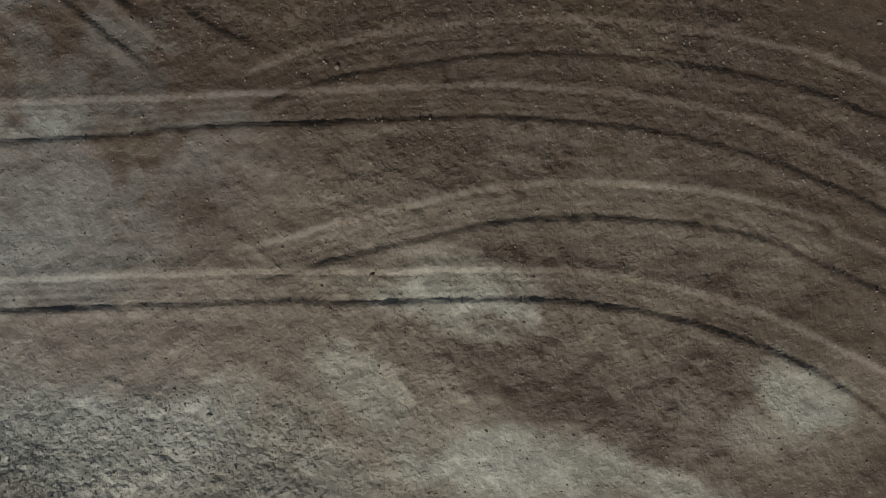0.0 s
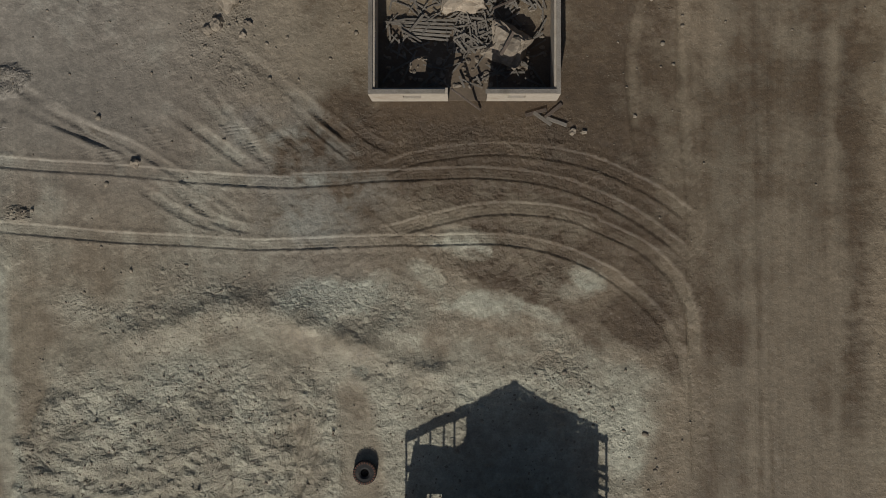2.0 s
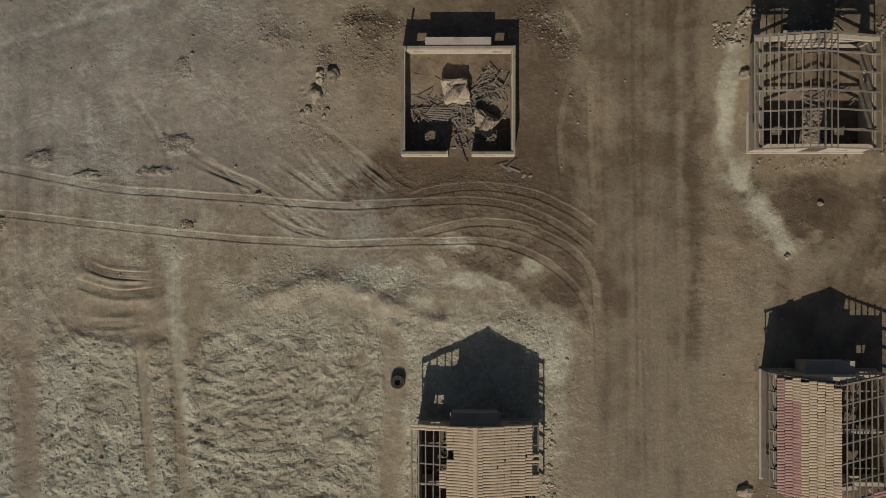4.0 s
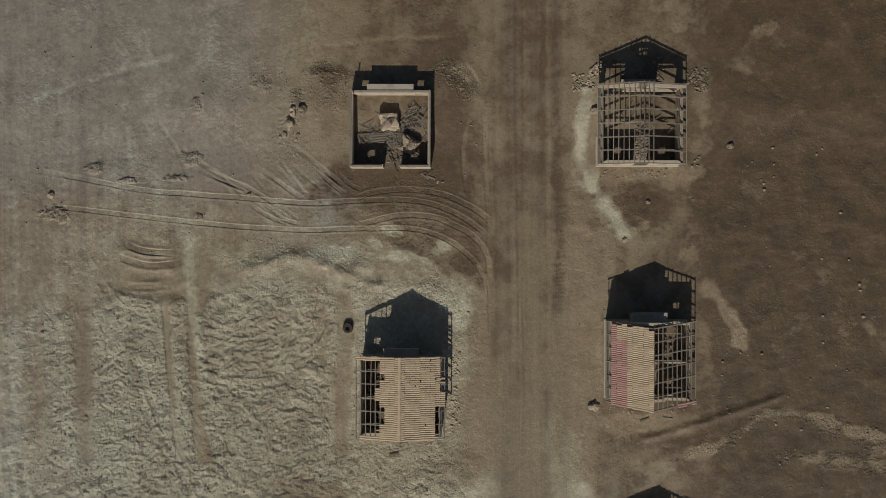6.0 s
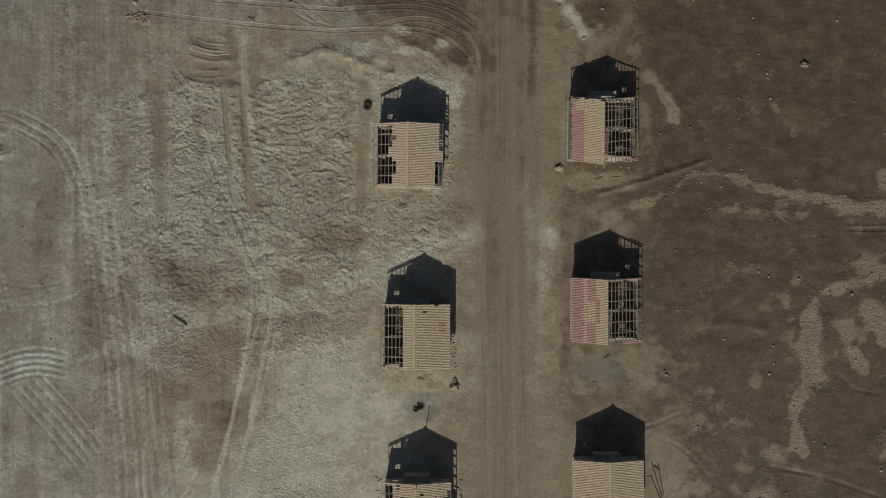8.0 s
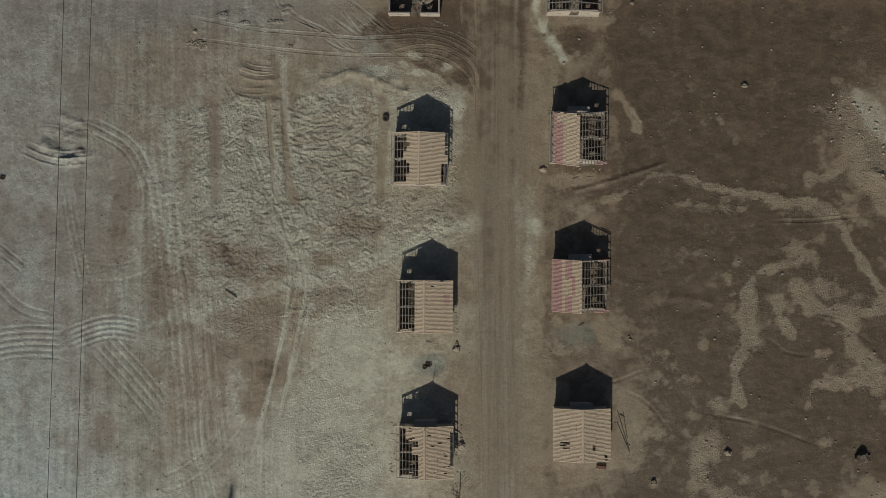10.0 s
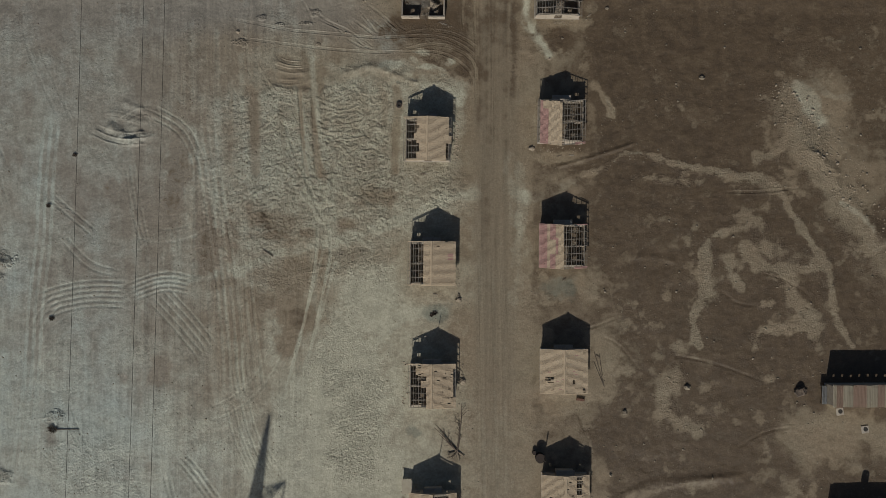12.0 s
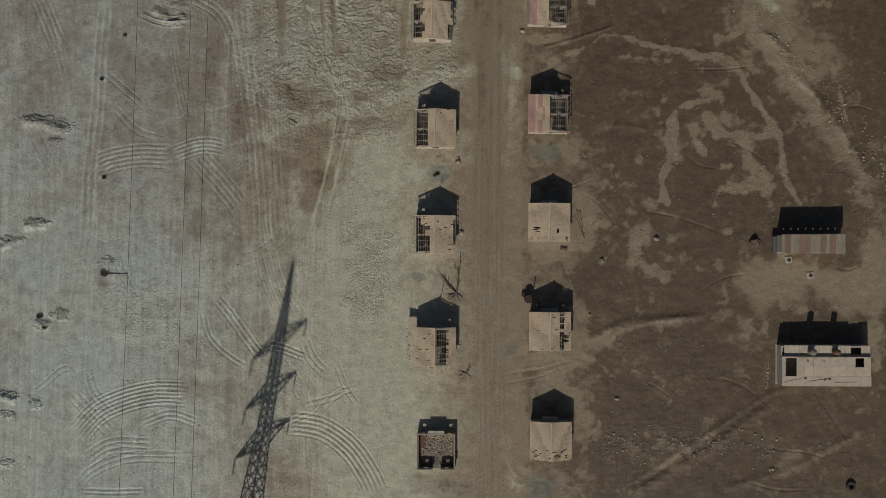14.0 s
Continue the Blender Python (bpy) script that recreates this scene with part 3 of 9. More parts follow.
    land.stroke(land.rough, [(47.77, -39.62), (48.31, -37.85), (49.15, -37.48), (51.95, -37.08), (54.05, -36.55)], 1.41, 0.60, 0.40, 0.70)
    land.stroke(land.dark, [(56.16, -36.66), (56.19, -39.48)], 1.57, -0.50, 0.95, 1.35)
    land.stroke(land.rough, [(56.16, -36.66), (56.19, -39.48)], 2.03, 0.60, 0.40, 0.90)
    land.stroke(land.dark, [(51.13, -27.21), (54.64, -27.51), (56.41, -28.19)], 2.17, -0.42, 0.95, 1.35)
    land.stroke(land.rough, [(51.13, -27.21), (54.64, -27.51), (56.41, -28.19)], 2.81, 0.60, 0.40, 0.90)
    land.stroke(land.dark, [(48.76, -34.10), (49.45, -33.81)], 1.09, -0.67, 0.95, 1.05)
    land.stroke(land.rough, [(48.76, -34.10), (49.45, -33.81)], 1.41, 0.60, 0.40, 0.70)
    land.stroke(land.dark, [(47.80, -14.17), (49.56, -14.01), (50.95, -13.07), (51.30, -12.36)], 1.09, -0.50, 0.95, 1.20)
    land.stroke(land.rough, [(47.80, -14.17), (49.56, -14.01), (50.95, -13.07), (51.30, -12.36)], 1.41, 0.60, 0.40, 0.80)
    land.stroke(land.dark, [(35.74, -7.96), (37.14, -7.23)], 0.85, -0.50, 0.95, 1.35)
    land.stroke(land.dark, [(26.52, -5.95), (27.60, -7.71), (27.97, -8.77)], 0.85, -0.50, 0.95, 1.05)
    land.stroke(land.dark, [(29.07, -11.24), (31.19, -11.57)], 0.97, -0.42, 0.95, 1.35)
    land.stroke(land.dark, [(35.42, -46.90), (36.03, -45.48), (37.14, -44.04)], 1.93, -0.67, 0.95, 0.75)
    land.stroke(land.rough, [(35.42, -46.90), (36.03, -45.48), (37.14, -44.04)], 2.50, 0.60, 0.40, 0.50)
    land.stroke(land.dark, [(35.93, -48.66), (38.06, -50.03), (40.19, -51.05)], 1.57, -0.50, 0.95, 1.20)
    land.stroke(land.rough, [(35.93, -48.66), (38.06, -50.03), (40.19, -51.05)], 2.03, 0.60, 0.40, 0.80)
    land.stroke(land.dark, [(42.52, -14.25), (44.99, -14.57)], 0.72, -0.34, 0.95, 1.35)
    land.stroke(land.dark, [(32.52, -22.90), (33.00, -22.89)], 0.97, -0.42, 0.95, 1.35)
    land.stroke(land.rough, [(32.45, -22.90), (33.07, -22.89)], 1.25, 0.20, 0.40, 0.90)
    land.stroke(land.dark, [(35.02, -22.51), (35.44, -22.50)], 0.85, -0.42, 0.95, 1.35)
    land.stroke(land.rough, [(34.96, -22.51), (35.50, -22.50)], 1.09, 0.20, 0.40, 0.90)
    land.stroke(land.dark, [(34.10, -37.03), (34.63, -37.02)], 1.09, -0.42, 0.95, 1.35)
    land.stroke(land.rough, [(34.02, -37.03), (34.71, -37.02)], 1.41, 0.20, 0.40, 0.90)
    land.stroke(land.dark, [(30.45, -34.40), (30.87, -34.40)], 0.85, -0.42, 0.95, 1.35)
    land.stroke(land.rough, [(30.39, -34.40), (30.93, -34.40)], 1.09, 0.20, 0.40, 0.90)
    land.stroke(land.dark, [(29.92, -37.10), (30.34, -37.09)], 0.85, -0.42, 0.95, 1.35)
    land.stroke(land.rough, [(29.86, -37.10), (30.41, -37.09)], 1.09, 0.20, 0.40, 0.90)
    land.stroke(land.dark, [(39.61, -23.50), (40.03, -23.49)], 0.85, -0.42, 0.95, 1.35)
    land.stroke(land.rough, [(39.55, -23.50), (40.10, -23.49)], 1.09, 0.20, 0.40, 0.90)
    land.stroke(land.dark, [(34.57, -41.26), (34.98, -41.26)], 0.85, -0.42, 0.95, 1.35)
    land.stroke(land.rough, [(34.50, -41.27), (35.05, -41.26)], 1.09, 0.20, 0.40, 0.90)
    land.stroke(land.dark, [(29.95, -43.47), (30.49, -43.46)], 1.09, -0.42, 0.95, 1.35)
    land.stroke(land.rough, [(29.87, -43.47), (30.57, -43.46)], 1.41, 0.20, 0.40, 0.90)
    land.stroke(land.dark, [(40.84, -45.39), (41.50, -45.38)], 1.33, -0.42, 0.95, 1.35)
    land.stroke(land.rough, [(40.74, -45.39), (41.59, -45.38)], 1.72, 0.20, 0.40, 0.90)
    land.stroke(land.dark, [(44.01, -48.30), (44.31, -48.29)], 0.60, -0.42, 0.95, 1.35)
    land.stroke(land.rough, [(43.96, -48.30), (44.35, -48.29)], 0.78, 0.20, 0.40, 0.90)
    land.stroke(land.dark, [(49.72, -43.82), (50.14, -43.81)], 0.85, -0.42, 0.95, 1.35)
    land.stroke(land.rough, [(49.66, -43.82), (50.20, -43.81)], 1.09, 0.20, 0.40, 0.90)
    land.stroke(land.dark, [(37.79, -16.44), (38.15, -16.44)], 0.72, -0.42, 0.95, 1.35)
    land.stroke(land.rough, [(37.73, -16.44), (38.20, -16.44)], 0.94, 0.20, 0.40, 0.90)
    land.stroke(land.dark, [(35.49, -33.47), (35.97, -33.46)], 0.97, -0.42, 0.95, 1.35)
    land.stroke(land.rough, [(35.42, -33.47), (36.04, -33.46)], 1.25, 0.20, 0.40, 0.90)
    land.stroke(land.dark, [(24.80, -33.29), (25.47, -33.28)], 1.33, -0.42, 0.95, 1.35)
    land.stroke(land.rough, [(24.71, -33.29), (25.56, -33.28)], 1.72, 0.20, 0.40, 0.90)
    land.stroke(land.dark, [(43.04, -13.89), (43.40, -13.88)], 0.72, -0.42, 0.95, 1.35)
    land.stroke(land.rough, [(42.99, -13.89), (43.45, -13.88)], 0.94, 0.20, 0.40, 0.90)
    land.stroke(land.dark, [(41.02, -18.87), (41.32, -18.87)], 0.60, -0.42, 0.95, 1.35)
    land.stroke(land.rough, [(40.98, -18.88), (41.37, -18.87)], 0.78, 0.20, 0.40, 0.90)
    land.stroke(land.dark, [(52.52, -19.06), (53.05, -19.05)], 1.09, -0.42, 0.95, 1.35)
    land.stroke(land.rough, [(52.44, -19.06), (53.13, -19.05)], 1.41, 0.20, 0.40, 0.90)
    land.stroke(land.dark, [(54.44, -37.39), (55.09, -37.38)], 1.33, -0.42, 0.95, 1.35)
    land.stroke(land.rough, [(54.34, -37.39), (55.19, -37.38)], 1.72, 0.20, 0.40, 0.90)
    land.stroke(land.dark, [(58.75, -46.83), (59.41, -46.81)], 1.33, -0.42, 0.95, 1.35)
    land.stroke(land.rough, [(58.66, -46.83), (59.50, -46.81)], 1.72, 0.20, 0.40, 0.90)
    land.stroke(land.dark, [(56.31, -50.04), (57.02, -50.03)], 1.45, -0.42, 0.95, 1.35)
    land.stroke(land.rough, [(56.21, -50.04), (57.13, -50.02)], 1.88, 0.20, 0.40, 0.90)
    # lighter, stonier soil of the north-east and east
    land.stroke(land.dark, [(52.26, -4.91), (54.10, -11.26), (55.90, -15.48), (58.05, -18.98), (60.76, -22.47)], 2.84, -0.32, 0.70, 0.80)
    land.stroke(land.dark, [(55.78, -5.57), (60.67, -15.41)], 7.82, -0.28, 0.70, 0.60)
    land.stroke(land.pale, [(53.31, -4.18), (54.74, -6.29), (56.17, -8.75)], 2.13, 0.55, 0.40, 0.35)
    land.stroke(land.pale, [(55.05, -3.45), (57.89, -5.54), (60.56, -5.51)], 0.99, 0.30, 0.50, 0.70)
    land.stroke(land.pale, [(54.58, -7.72), (58.15, -11.19), (60.85, -14.69)], 1.42, 0.16, 0.60, 0.60)
    land.stroke(land.rough, [(52.29, -7.74), (54.45, -11.96), (56.61, -16.17), (59.46, -19.67)], 3.55, 0.70, 0.60, 0.60)
    land.stroke(land.pale, [(59.19, -20.02), (62.77, -24.37), (67.23, -28.70), (70.81, -33.04)], 1.77, 0.14, 0.60, 0.80)
    land.stroke(land.dark, [(59.17, -19.14), (63.70, -27.00), (68.17, -32.21), (71.74, -36.55)], 3.01, -0.25, 0.70, 0.90)
    # bright ground round the eastern sheds
    land.stroke(land.dark, [(55.38, -51.86), (61.49, -50.85), (68.51, -51.58), (72.47, -53.26)], 7.09, -0.55, 0.60, 0.70)
    land.stroke(land.dark, [(71.88, -44.47), (72.47, -53.26), (73.09, -63.79)], 2.66, -0.50, 0.60, 0.70)
    land.stroke(land.dark, [(34.03, -84.06), (38.37, -81.31), (41.83, -78.59), (46.20, -77.60)], 1.42, -0.16, 0.60, 0.80)
    land.stroke(land.dark, [(34.06, -85.99), (38.39, -82.63), (42.72, -79.00)], 0.44, -0.20, 0.50, 0.50)
    land.blot(land.rough, 44.5, -77.6, 13.0, 1.6, 0.7)
    land.stroke(land.dark, [(25.83, -70.15), (23.13, -67.57), (22.29, -69.35)], 2.66, -0.40, 0.70, 0.80)
    land.stroke(land.dark, [(29.20, -62.13), (35.31, -59.35), (42.33, -58.31)], 1.59, -0.35, 0.70, 0.80)
    land.stroke(land.dark, [(54.93, -75.63), (60.24, -79.02), (58.54, -81.70)], 3.54, -0.30, 0.70, 0.90)
    land.stroke(land.dark, [(63.74, -78.94), (68.93, -76.18), (72.39, -74.34)], 0.80, -0.30, 0.60, 0.80)
    land.stroke(land.dark, [(30.34, -75.34), (39.16, -76.89), (47.05, -75.82)], 4.43, -0.22, 0.80, 0.90)
    # pale apron west of the north-eastern frame house
    land.stroke(land.pale, [(16.71, 11.21), (16.18, 8.33), (16.01, 5.82), (17.10, 3.31), (17.82, 1.16), (19.08, -0.27)], 1.08, 0.32, 0.50, 0.45)
    land.stroke(land.pale, [(18.17, 4.39), (20.31, 4.22), (22.45, 4.41)], 0.65, 0.20, 0.60, 0.60)
    # yards of the eastern row: lighter strips along the house walls
    land.stroke(land.dark, [(17.07, 10.13), (17.09, 4.74)], 1.44, -0.30, 0.80, 0.60)
    land.stroke(land.dark, [(24.86, 10.16), (25.12, 4.78)], 1.44, -0.30, 0.80, 0.60)
    land.stroke(land.dark, [(17.14, -6.73), (16.81, -13.53)], 1.44, -0.30, 0.80, 0.60)
    land.stroke(land.dark, [(25.33, -6.67), (25.42, -13.10)], 1.44, -0.30, 0.80, 0.60)
    land.stroke(land.dark, [(18.60, -14.41), (23.94, -14.54)], 1.44, -0.30, 0.80, 0.60)
    land.stroke(land.dark, [(19.06, 3.67), (23.88, 3.70)], 1.44, -0.30, 0.80, 0.60)
    land.stroke(land.dark, [(19.47, -38.91), (20.06, -46.42)], 2.13, -0.30, 0.80, 0.60)
    land.stroke(land.dark, [(26.53, -38.77), (28.00, -46.26)], 2.13, -0.30, 0.80, 0.60)
    land.stroke(land.dark, [(20.97, -47.73), (27.14, -47.16)], 2.13, -0.30, 0.80, 0.60)
    land.stroke(land.dark, [(17.78, -56.20), (17.75, -63.27)], 2.13, -0.30, 0.80, 0.60)
    land.stroke(land.dark, [(26.88, -56.44), (27.47, -63.94)], 2.13, -0.30, 0.80, 0.60)
    land.stroke(land.dark, [(18.67, -65.02), (27.49, -64.82)], 2.13, -0.30, 0.80, 0.60)
    land.stroke(land.dark, [(17.96, -73.87), (17.68, -81.81)], 2.13, -0.30, 0.80, 0.60)
    land.stroke(land.dark, [(27.66, -73.64), (28.26, -81.56)], 2.13, -0.30, 0.80, 0.60)
    # tan and pale verge of the road
    land.stroke(land.dark, [(15.31, -8.37), (15.53, -19.03), (16.01, -29.67), (16.00, -42.08), (16.25, -54.46), (17.12, -66.82), (17.90, -79.16), (19.10, -86.36)], 2.30, -0.38, 0.60, 0.60)
    land.stroke(land.pale, [(15.46, -15.48), (15.87, -22.57), (14.84, -28.80)], 1.24, 0.30, 0.60, 0.60)
    land.stroke(land.pale, [(15.39, -77.46), (17.30, -84.47)], 1.59, 0.30, 0.60, 0.60)
    land.stroke(land.pale, [(14.03, -19.05), (16.30, -19.53), (15.07, -22.06), (16.36, -25.58), (15.89, -29.61), (14.92, -33.65)], 1.52, 0.22, 0.60, 0.80)
    land.stroke(land.pale, [(14.24, -14.00), (13.76, -16.53), (14.54, -19.04)], 0.91, 0.25, 0.60, 0.50)
    land.stroke(land.pale, [(15.05, -19.54), (17.57, -20.02), (20.07, -18.99), (23.57, -17.44)], 1.11, 0.30, 0.60, 0.70)
    land.stroke(land.pale, [(9.89, -18.26), (9.23, -21.83), (9.78, -25.37)], 2.56, 0.20, 0.60, 0.60)
    # dark brown yards between the western houses
    land.stroke(land.dark, [(-1.59, 3.22), (2.02, 3.23), (5.62, 3.25)], 2.16, 0.42, 0.70, 0.50)
    land.stroke(land.dark, [(-4.46, 1.40), (-0.13, 1.24), (4.20, 0.90), (7.80, 0.02)], 3.24, 0.22, 0.80, 0.50)
    land.stroke(land.dark, [(1.37, -16.14), (4.93, -17.12), (6.96, -17.60)], 3.03, 0.32, 0.70, 0.50)
    land.stroke(land.dark, [(1.16, -41.85), (5.44, -43.19), (9.01, -44.55)], 2.13, 0.12, 0.80, 0.50)
    land.stroke(land.dark, [(2.26, -83.95), (7.58, -84.71), (11.14, -85.50)], 3.54, 0.40, 0.70, 0.50)
    land.stroke(land.dark, [(10.62, -17.34), (11.87, -35.07), (11.79, -52.79), (12.59, -70.46), (13.78, -85.44)], 1.95, 0.18, 0.80, 0.40)
    # damp or burnt patches of the western plain
    land.stroke(land.pale, [(-30.48, -9.55), (-30.76, -13.84), (-31.42, -17.43)], 2.42, -0.21, 0.80, 0.80)
    land.stroke(land.dark, [(-30.48, -9.55), (-30.76, -13.84), (-31.42, -17.43)], 2.42, 0.10, 0.80, 0.80)
    land.stroke(land.pale, [(-26.30, -22.36), (-26.92, -28.08), (-25.79, -30.92)], 3.27, -0.25, 0.80, 0.80)
    land.stroke(land.dark, [(-26.30, -22.36), (-26.92, -28.08), (-25.79, -30.92)], 3.27, 0.13, 0.80, 0.80)
    land.stroke(land.pale, [(-20.57, -22.27), (-16.97, -23.65), (-13.40, -23.23)], 2.42, -0.21, 0.80, 0.80)
    land.stroke(land.dark, [(-20.57, -22.27), (-16.97, -23.65), (-13.40, -23.23)], 2.42, 0.10, 0.80, 0.80)
    land.stroke(land.pale, [(-16.10, -32.90), (-14.62, -35.72)], 2.84, -0.20, 0.80, 0.80)
    land.stroke(land.dark, [(-16.10, -32.90), (-14.62, -35.72)], 2.84, 0.10, 0.80, 0.80)
    land.stroke(land.pale, [(-19.71, -30.82), (-16.11, -32.18)], 2.13, -0.18, 0.80, 0.80)
    land.stroke(land.dark, [(-19.71, -30.82), (-16.11, -32.18)], 2.13, 0.09, 0.80, 0.80)
    land.stroke(land.pale, [(-9.66, -33.50), (-10.33, -36.01)], 2.13, -0.18, 0.80, 0.80)
    land.stroke(land.dark, [(-9.66, -33.50), (-10.33, -36.01)], 2.13, 0.09, 0.80, 0.80)
    land.stroke(land.pale, [(-14.23, -37.85), (-13.08, -42.10)], 1.85, -0.21, 0.80, 0.80)
    land.stroke(land.dark, [(-14.23, -37.85), (-13.08, -42.10)], 1.85, 0.10, 0.80, 0.80)
    land.stroke(land.pale, [(-13.13, -39.25), (-12.39, -40.66)], 1.42, -0.18, 0.80, 0.80)
    land.stroke(land.dark, [(-13.13, -39.25), (-12.39, -40.66)], 1.42, 0.09, 0.80, 0.80)
    land.stroke(land.pale, [(-32.79, -21.02), (-34.13, -26.05)], 2.13, -0.12, 0.80, 0.80)
    land.stroke(land.dark, [(-32.79, -21.02), (-34.13, -26.05)], 2.13, 0.06, 0.80, 0.80)
    land.stroke(land.pale, [(-8.39, -24.23), (-4.81, -24.89)], 1.42, -0.15, 0.80, 0.80)
    land.stroke(land.dark, [(-8.39, -24.23), (-4.81, -24.89)], 1.42, 0.07, 0.80, 0.80)
    land.stroke(land.pale, [(-33.80, -43.89), (-34.41, -49.60)], 3.55, -0.07, 0.80, 0.80)
    land.stroke(land.dark, [(-33.80, -43.89), (-34.41, -49.60)], 3.55, 0.04, 0.80, 0.80)
    land.stroke(land.pale, [(-30.57, -30.68), (-28.61, -24.05), (-29.71, -17.95)], 2.22, -0.07, 0.80, 0.80)
    land.stroke(land.dark, [(-30.57, -30.68), (-28.61, -24.05), (-29.71, -17.95)], 2.22, 0.04, 0.80, 0.80)
    land.stroke(land.pale, [(-32.78, -19.00), (-32.23, -22.05)], 2.22, -0.18, 0.80, 0.80)
    land.stroke(land.dark, [(-32.78, -19.00), (-32.23, -22.05)], 2.22, 0.09, 0.80, 0.80)
    land.stroke(land.pale, [(-16.71, -34.56), (-15.17, -35.55)], 3.03, -0.18, 0.80, 0.80)
    land.stroke(land.dark, [(-16.71, -34.56), (-15.17, -35.55)], 3.03, 0.09, 0.80, 0.80)
    land.stroke(land.pale, [(-27.07, -24.03), (-26.50, -28.09)], 1.72, -0.21, 0.80, 0.80)
    land.stroke(land.dark, [(-27.07, -24.03), (-26.50, -28.09)], 1.72, 0.10, 0.80, 0.80)
    land.stroke(land.pale, [(-20.18, -22.43), (-16.84, -23.92)], 2.53, -0.15, 0.80, 0.80)
    land.stroke(land.dark, [(-20.18, -22.43), (-16.84, -23.92)], 2.53, 0.07, 0.80, 0.80)
    land.stroke(land.pale, [(-9.59, -34.47), (-8.06, -35.46)], 2.02, -0.15, 0.80, 0.80)
    land.stroke(land.dark, [(-9.59, -34.47), (-8.06, -35.46)], 2.02, 0.07, 0.80, 0.80)
    land.stroke(land.pale, [(-35.51, -26.18), (-33.60, -31.49)], 2.30, -0.06, 0.80, 0.80)
    land.stroke(land.dark, [(-35.51, -26.18), (-33.60, -31.49)], 2.30, 0.03, 0.80, 0.80)
    land.stroke(land.pale, [(-49.30, -86.99), (-41.32, -84.13)], 3.54, -0.08, 0.80, 0.80)
    land.stroke(land.dark, [(-49.30, -86.99), (-41.32, -84.13)], 3.54, 0.04, 0.80, 0.80)
    land.stroke(land.pale, [(-30.13, -66.12), (-26.44, -71.36)], 3.19, -0.07, 0.80, 0.80)
    land.stroke(land.dark, [(-30.13, -66.12), (-26.44, -71.36)], 3.19, 0.04, 0.80, 0.80)
    # bright salt: far west, the bank and the open ground south
    land.stroke(land.pale, [(-10.43, -2.29), (-8.58, -2.75), (-6.59, -2.44), (-4.29, -2.28), (-2.46, -2.05), (-0.63, -1.81)], 1.06, 0.15, 0.80, 0.50)
    land.stroke(land.pale, [(-10.42, -3.51), (-8.11, -4.27), (-5.05, -3.50), (-1.23, -3.49), (1.81, -3.02)], 1.97, 0.20, 0.80, 0.50)
    land.stroke(land.pale, [(-0.02, -2.27), (2.72, -2.26), (4.84, -2.56), (6.35, -3.46), (7.70, -4.67)], 1.37, 0.17, 0.80, 0.60)
    land.stroke(land.pale, [(4.99, -1.50), (6.20, -1.50)], 0.91, 0.15, 0.80, 0.50)
    land.stroke(land.pale, [(1.50, 0.01), (3.32, -0.14)], 1.06, 0.17, 0.80, 0.50)
    land.stroke(land.dark, [(5.74, -2.41), (6.65, -3.01), (7.55, -3.46)], 1.37, 0.18, 0.70, 0.70)
    land.stroke(land.dark, [(-1.84, -2.73), (-0.02, -3.18), (1.81, -2.26)], 0.61, 0.25, 0.70, 0.70)
    land.stroke(land.dark, [(2.72, -1.50), (4.23, -1.65), (5.44, -2.26)], 0.91, 0.25, 0.70, 0.70)
    land.stroke(land.pale, [(-6.04, -34.42), (-0.99, -32.84), (4.08, -33.79), (9.60, -30.69)], 5.56, 0.28, 0.70, 0.50)
    land.stroke(land.pale, [(-1.94, -38.40), (-0.44, -36.87), (1.58, -36.09), (4.61, -36.30)], 1.01, 0.28, 0.60, 0.50)
    land.stroke(land.pale, [(-11.01, -44.40), (-7.15, -58.51), (-5.11, -70.87)], 9.74, 0.15, 0.80, 0.40)
    land.stroke(land.pale, [(-1.83, -58.40), (-0.68, -70.76), (0.05, -84.01)], 3.54, 0.14, 0.80, 0.40)
    # footpath that crosses the western field to the road
    land.stroke(land.pale, [(-33.63, -32.24), (-28.50, -31.67), (-23.40, -30.84), (-19.33, -29.02), (-16.79, -27.98), (-12.22, -26.91), (-6.14, -25.32), (-1.08, -23.50), (2.95, -21.69), (6.48, -20.13), (9.50, -19.60)], 1.31, 0.34, 0.60, 0.50)
    land.stroke(land.pale, [(5.47, -20.65), (7.99, -20.12), (9.50, -19.09)], 2.53, 0.11, 0.70, 0.70)
    # old wheel lanes that run north and south over the western plain
    land.stroke(land.pale, [(-50.25, -9.46), (-51.79, -20.22), (-54.10, -36.35), (-57.26, -54.26), (-58.57, -73.88), (-59.12, -88.30)], 4.08, 0.19, 0.60, 0.25)
    land.stroke(land.pale, [(-63.74, -9.68), (-64.20, -27.60), (-64.66, -45.49)], 3.54, 0.17, 0.60, 0.25)
    land.stroke(land.pale, [(-26.41, 3.40), (-25.82, -9.48), (-26.01, -18.78), (-26.25, -25.21)], 0.85, 0.17, 0.60, 0.25)
    land.stroke(land.pale, [(-22.47, 4.16), (-22.62, -8.01), (-21.71, -18.72)], 0.71, 0.14, 0.60, 0.25)
    land.stroke(land.pale, [(-11.65, -21.43), (-11.92, -26.42)], 1.56, 0.14, 0.60, 0.25)
    land.stroke(land.pale, [(-13.64, -9.32), (-13.13, -18.60), (-11.61, -23.56)], 0.85, 0.19, 0.60, 0.25)
    land.stroke(land.pale, [(-9.83, -23.54), (-9.38, -29.23)], 1.56, 0.14, 0.60, 0.25)
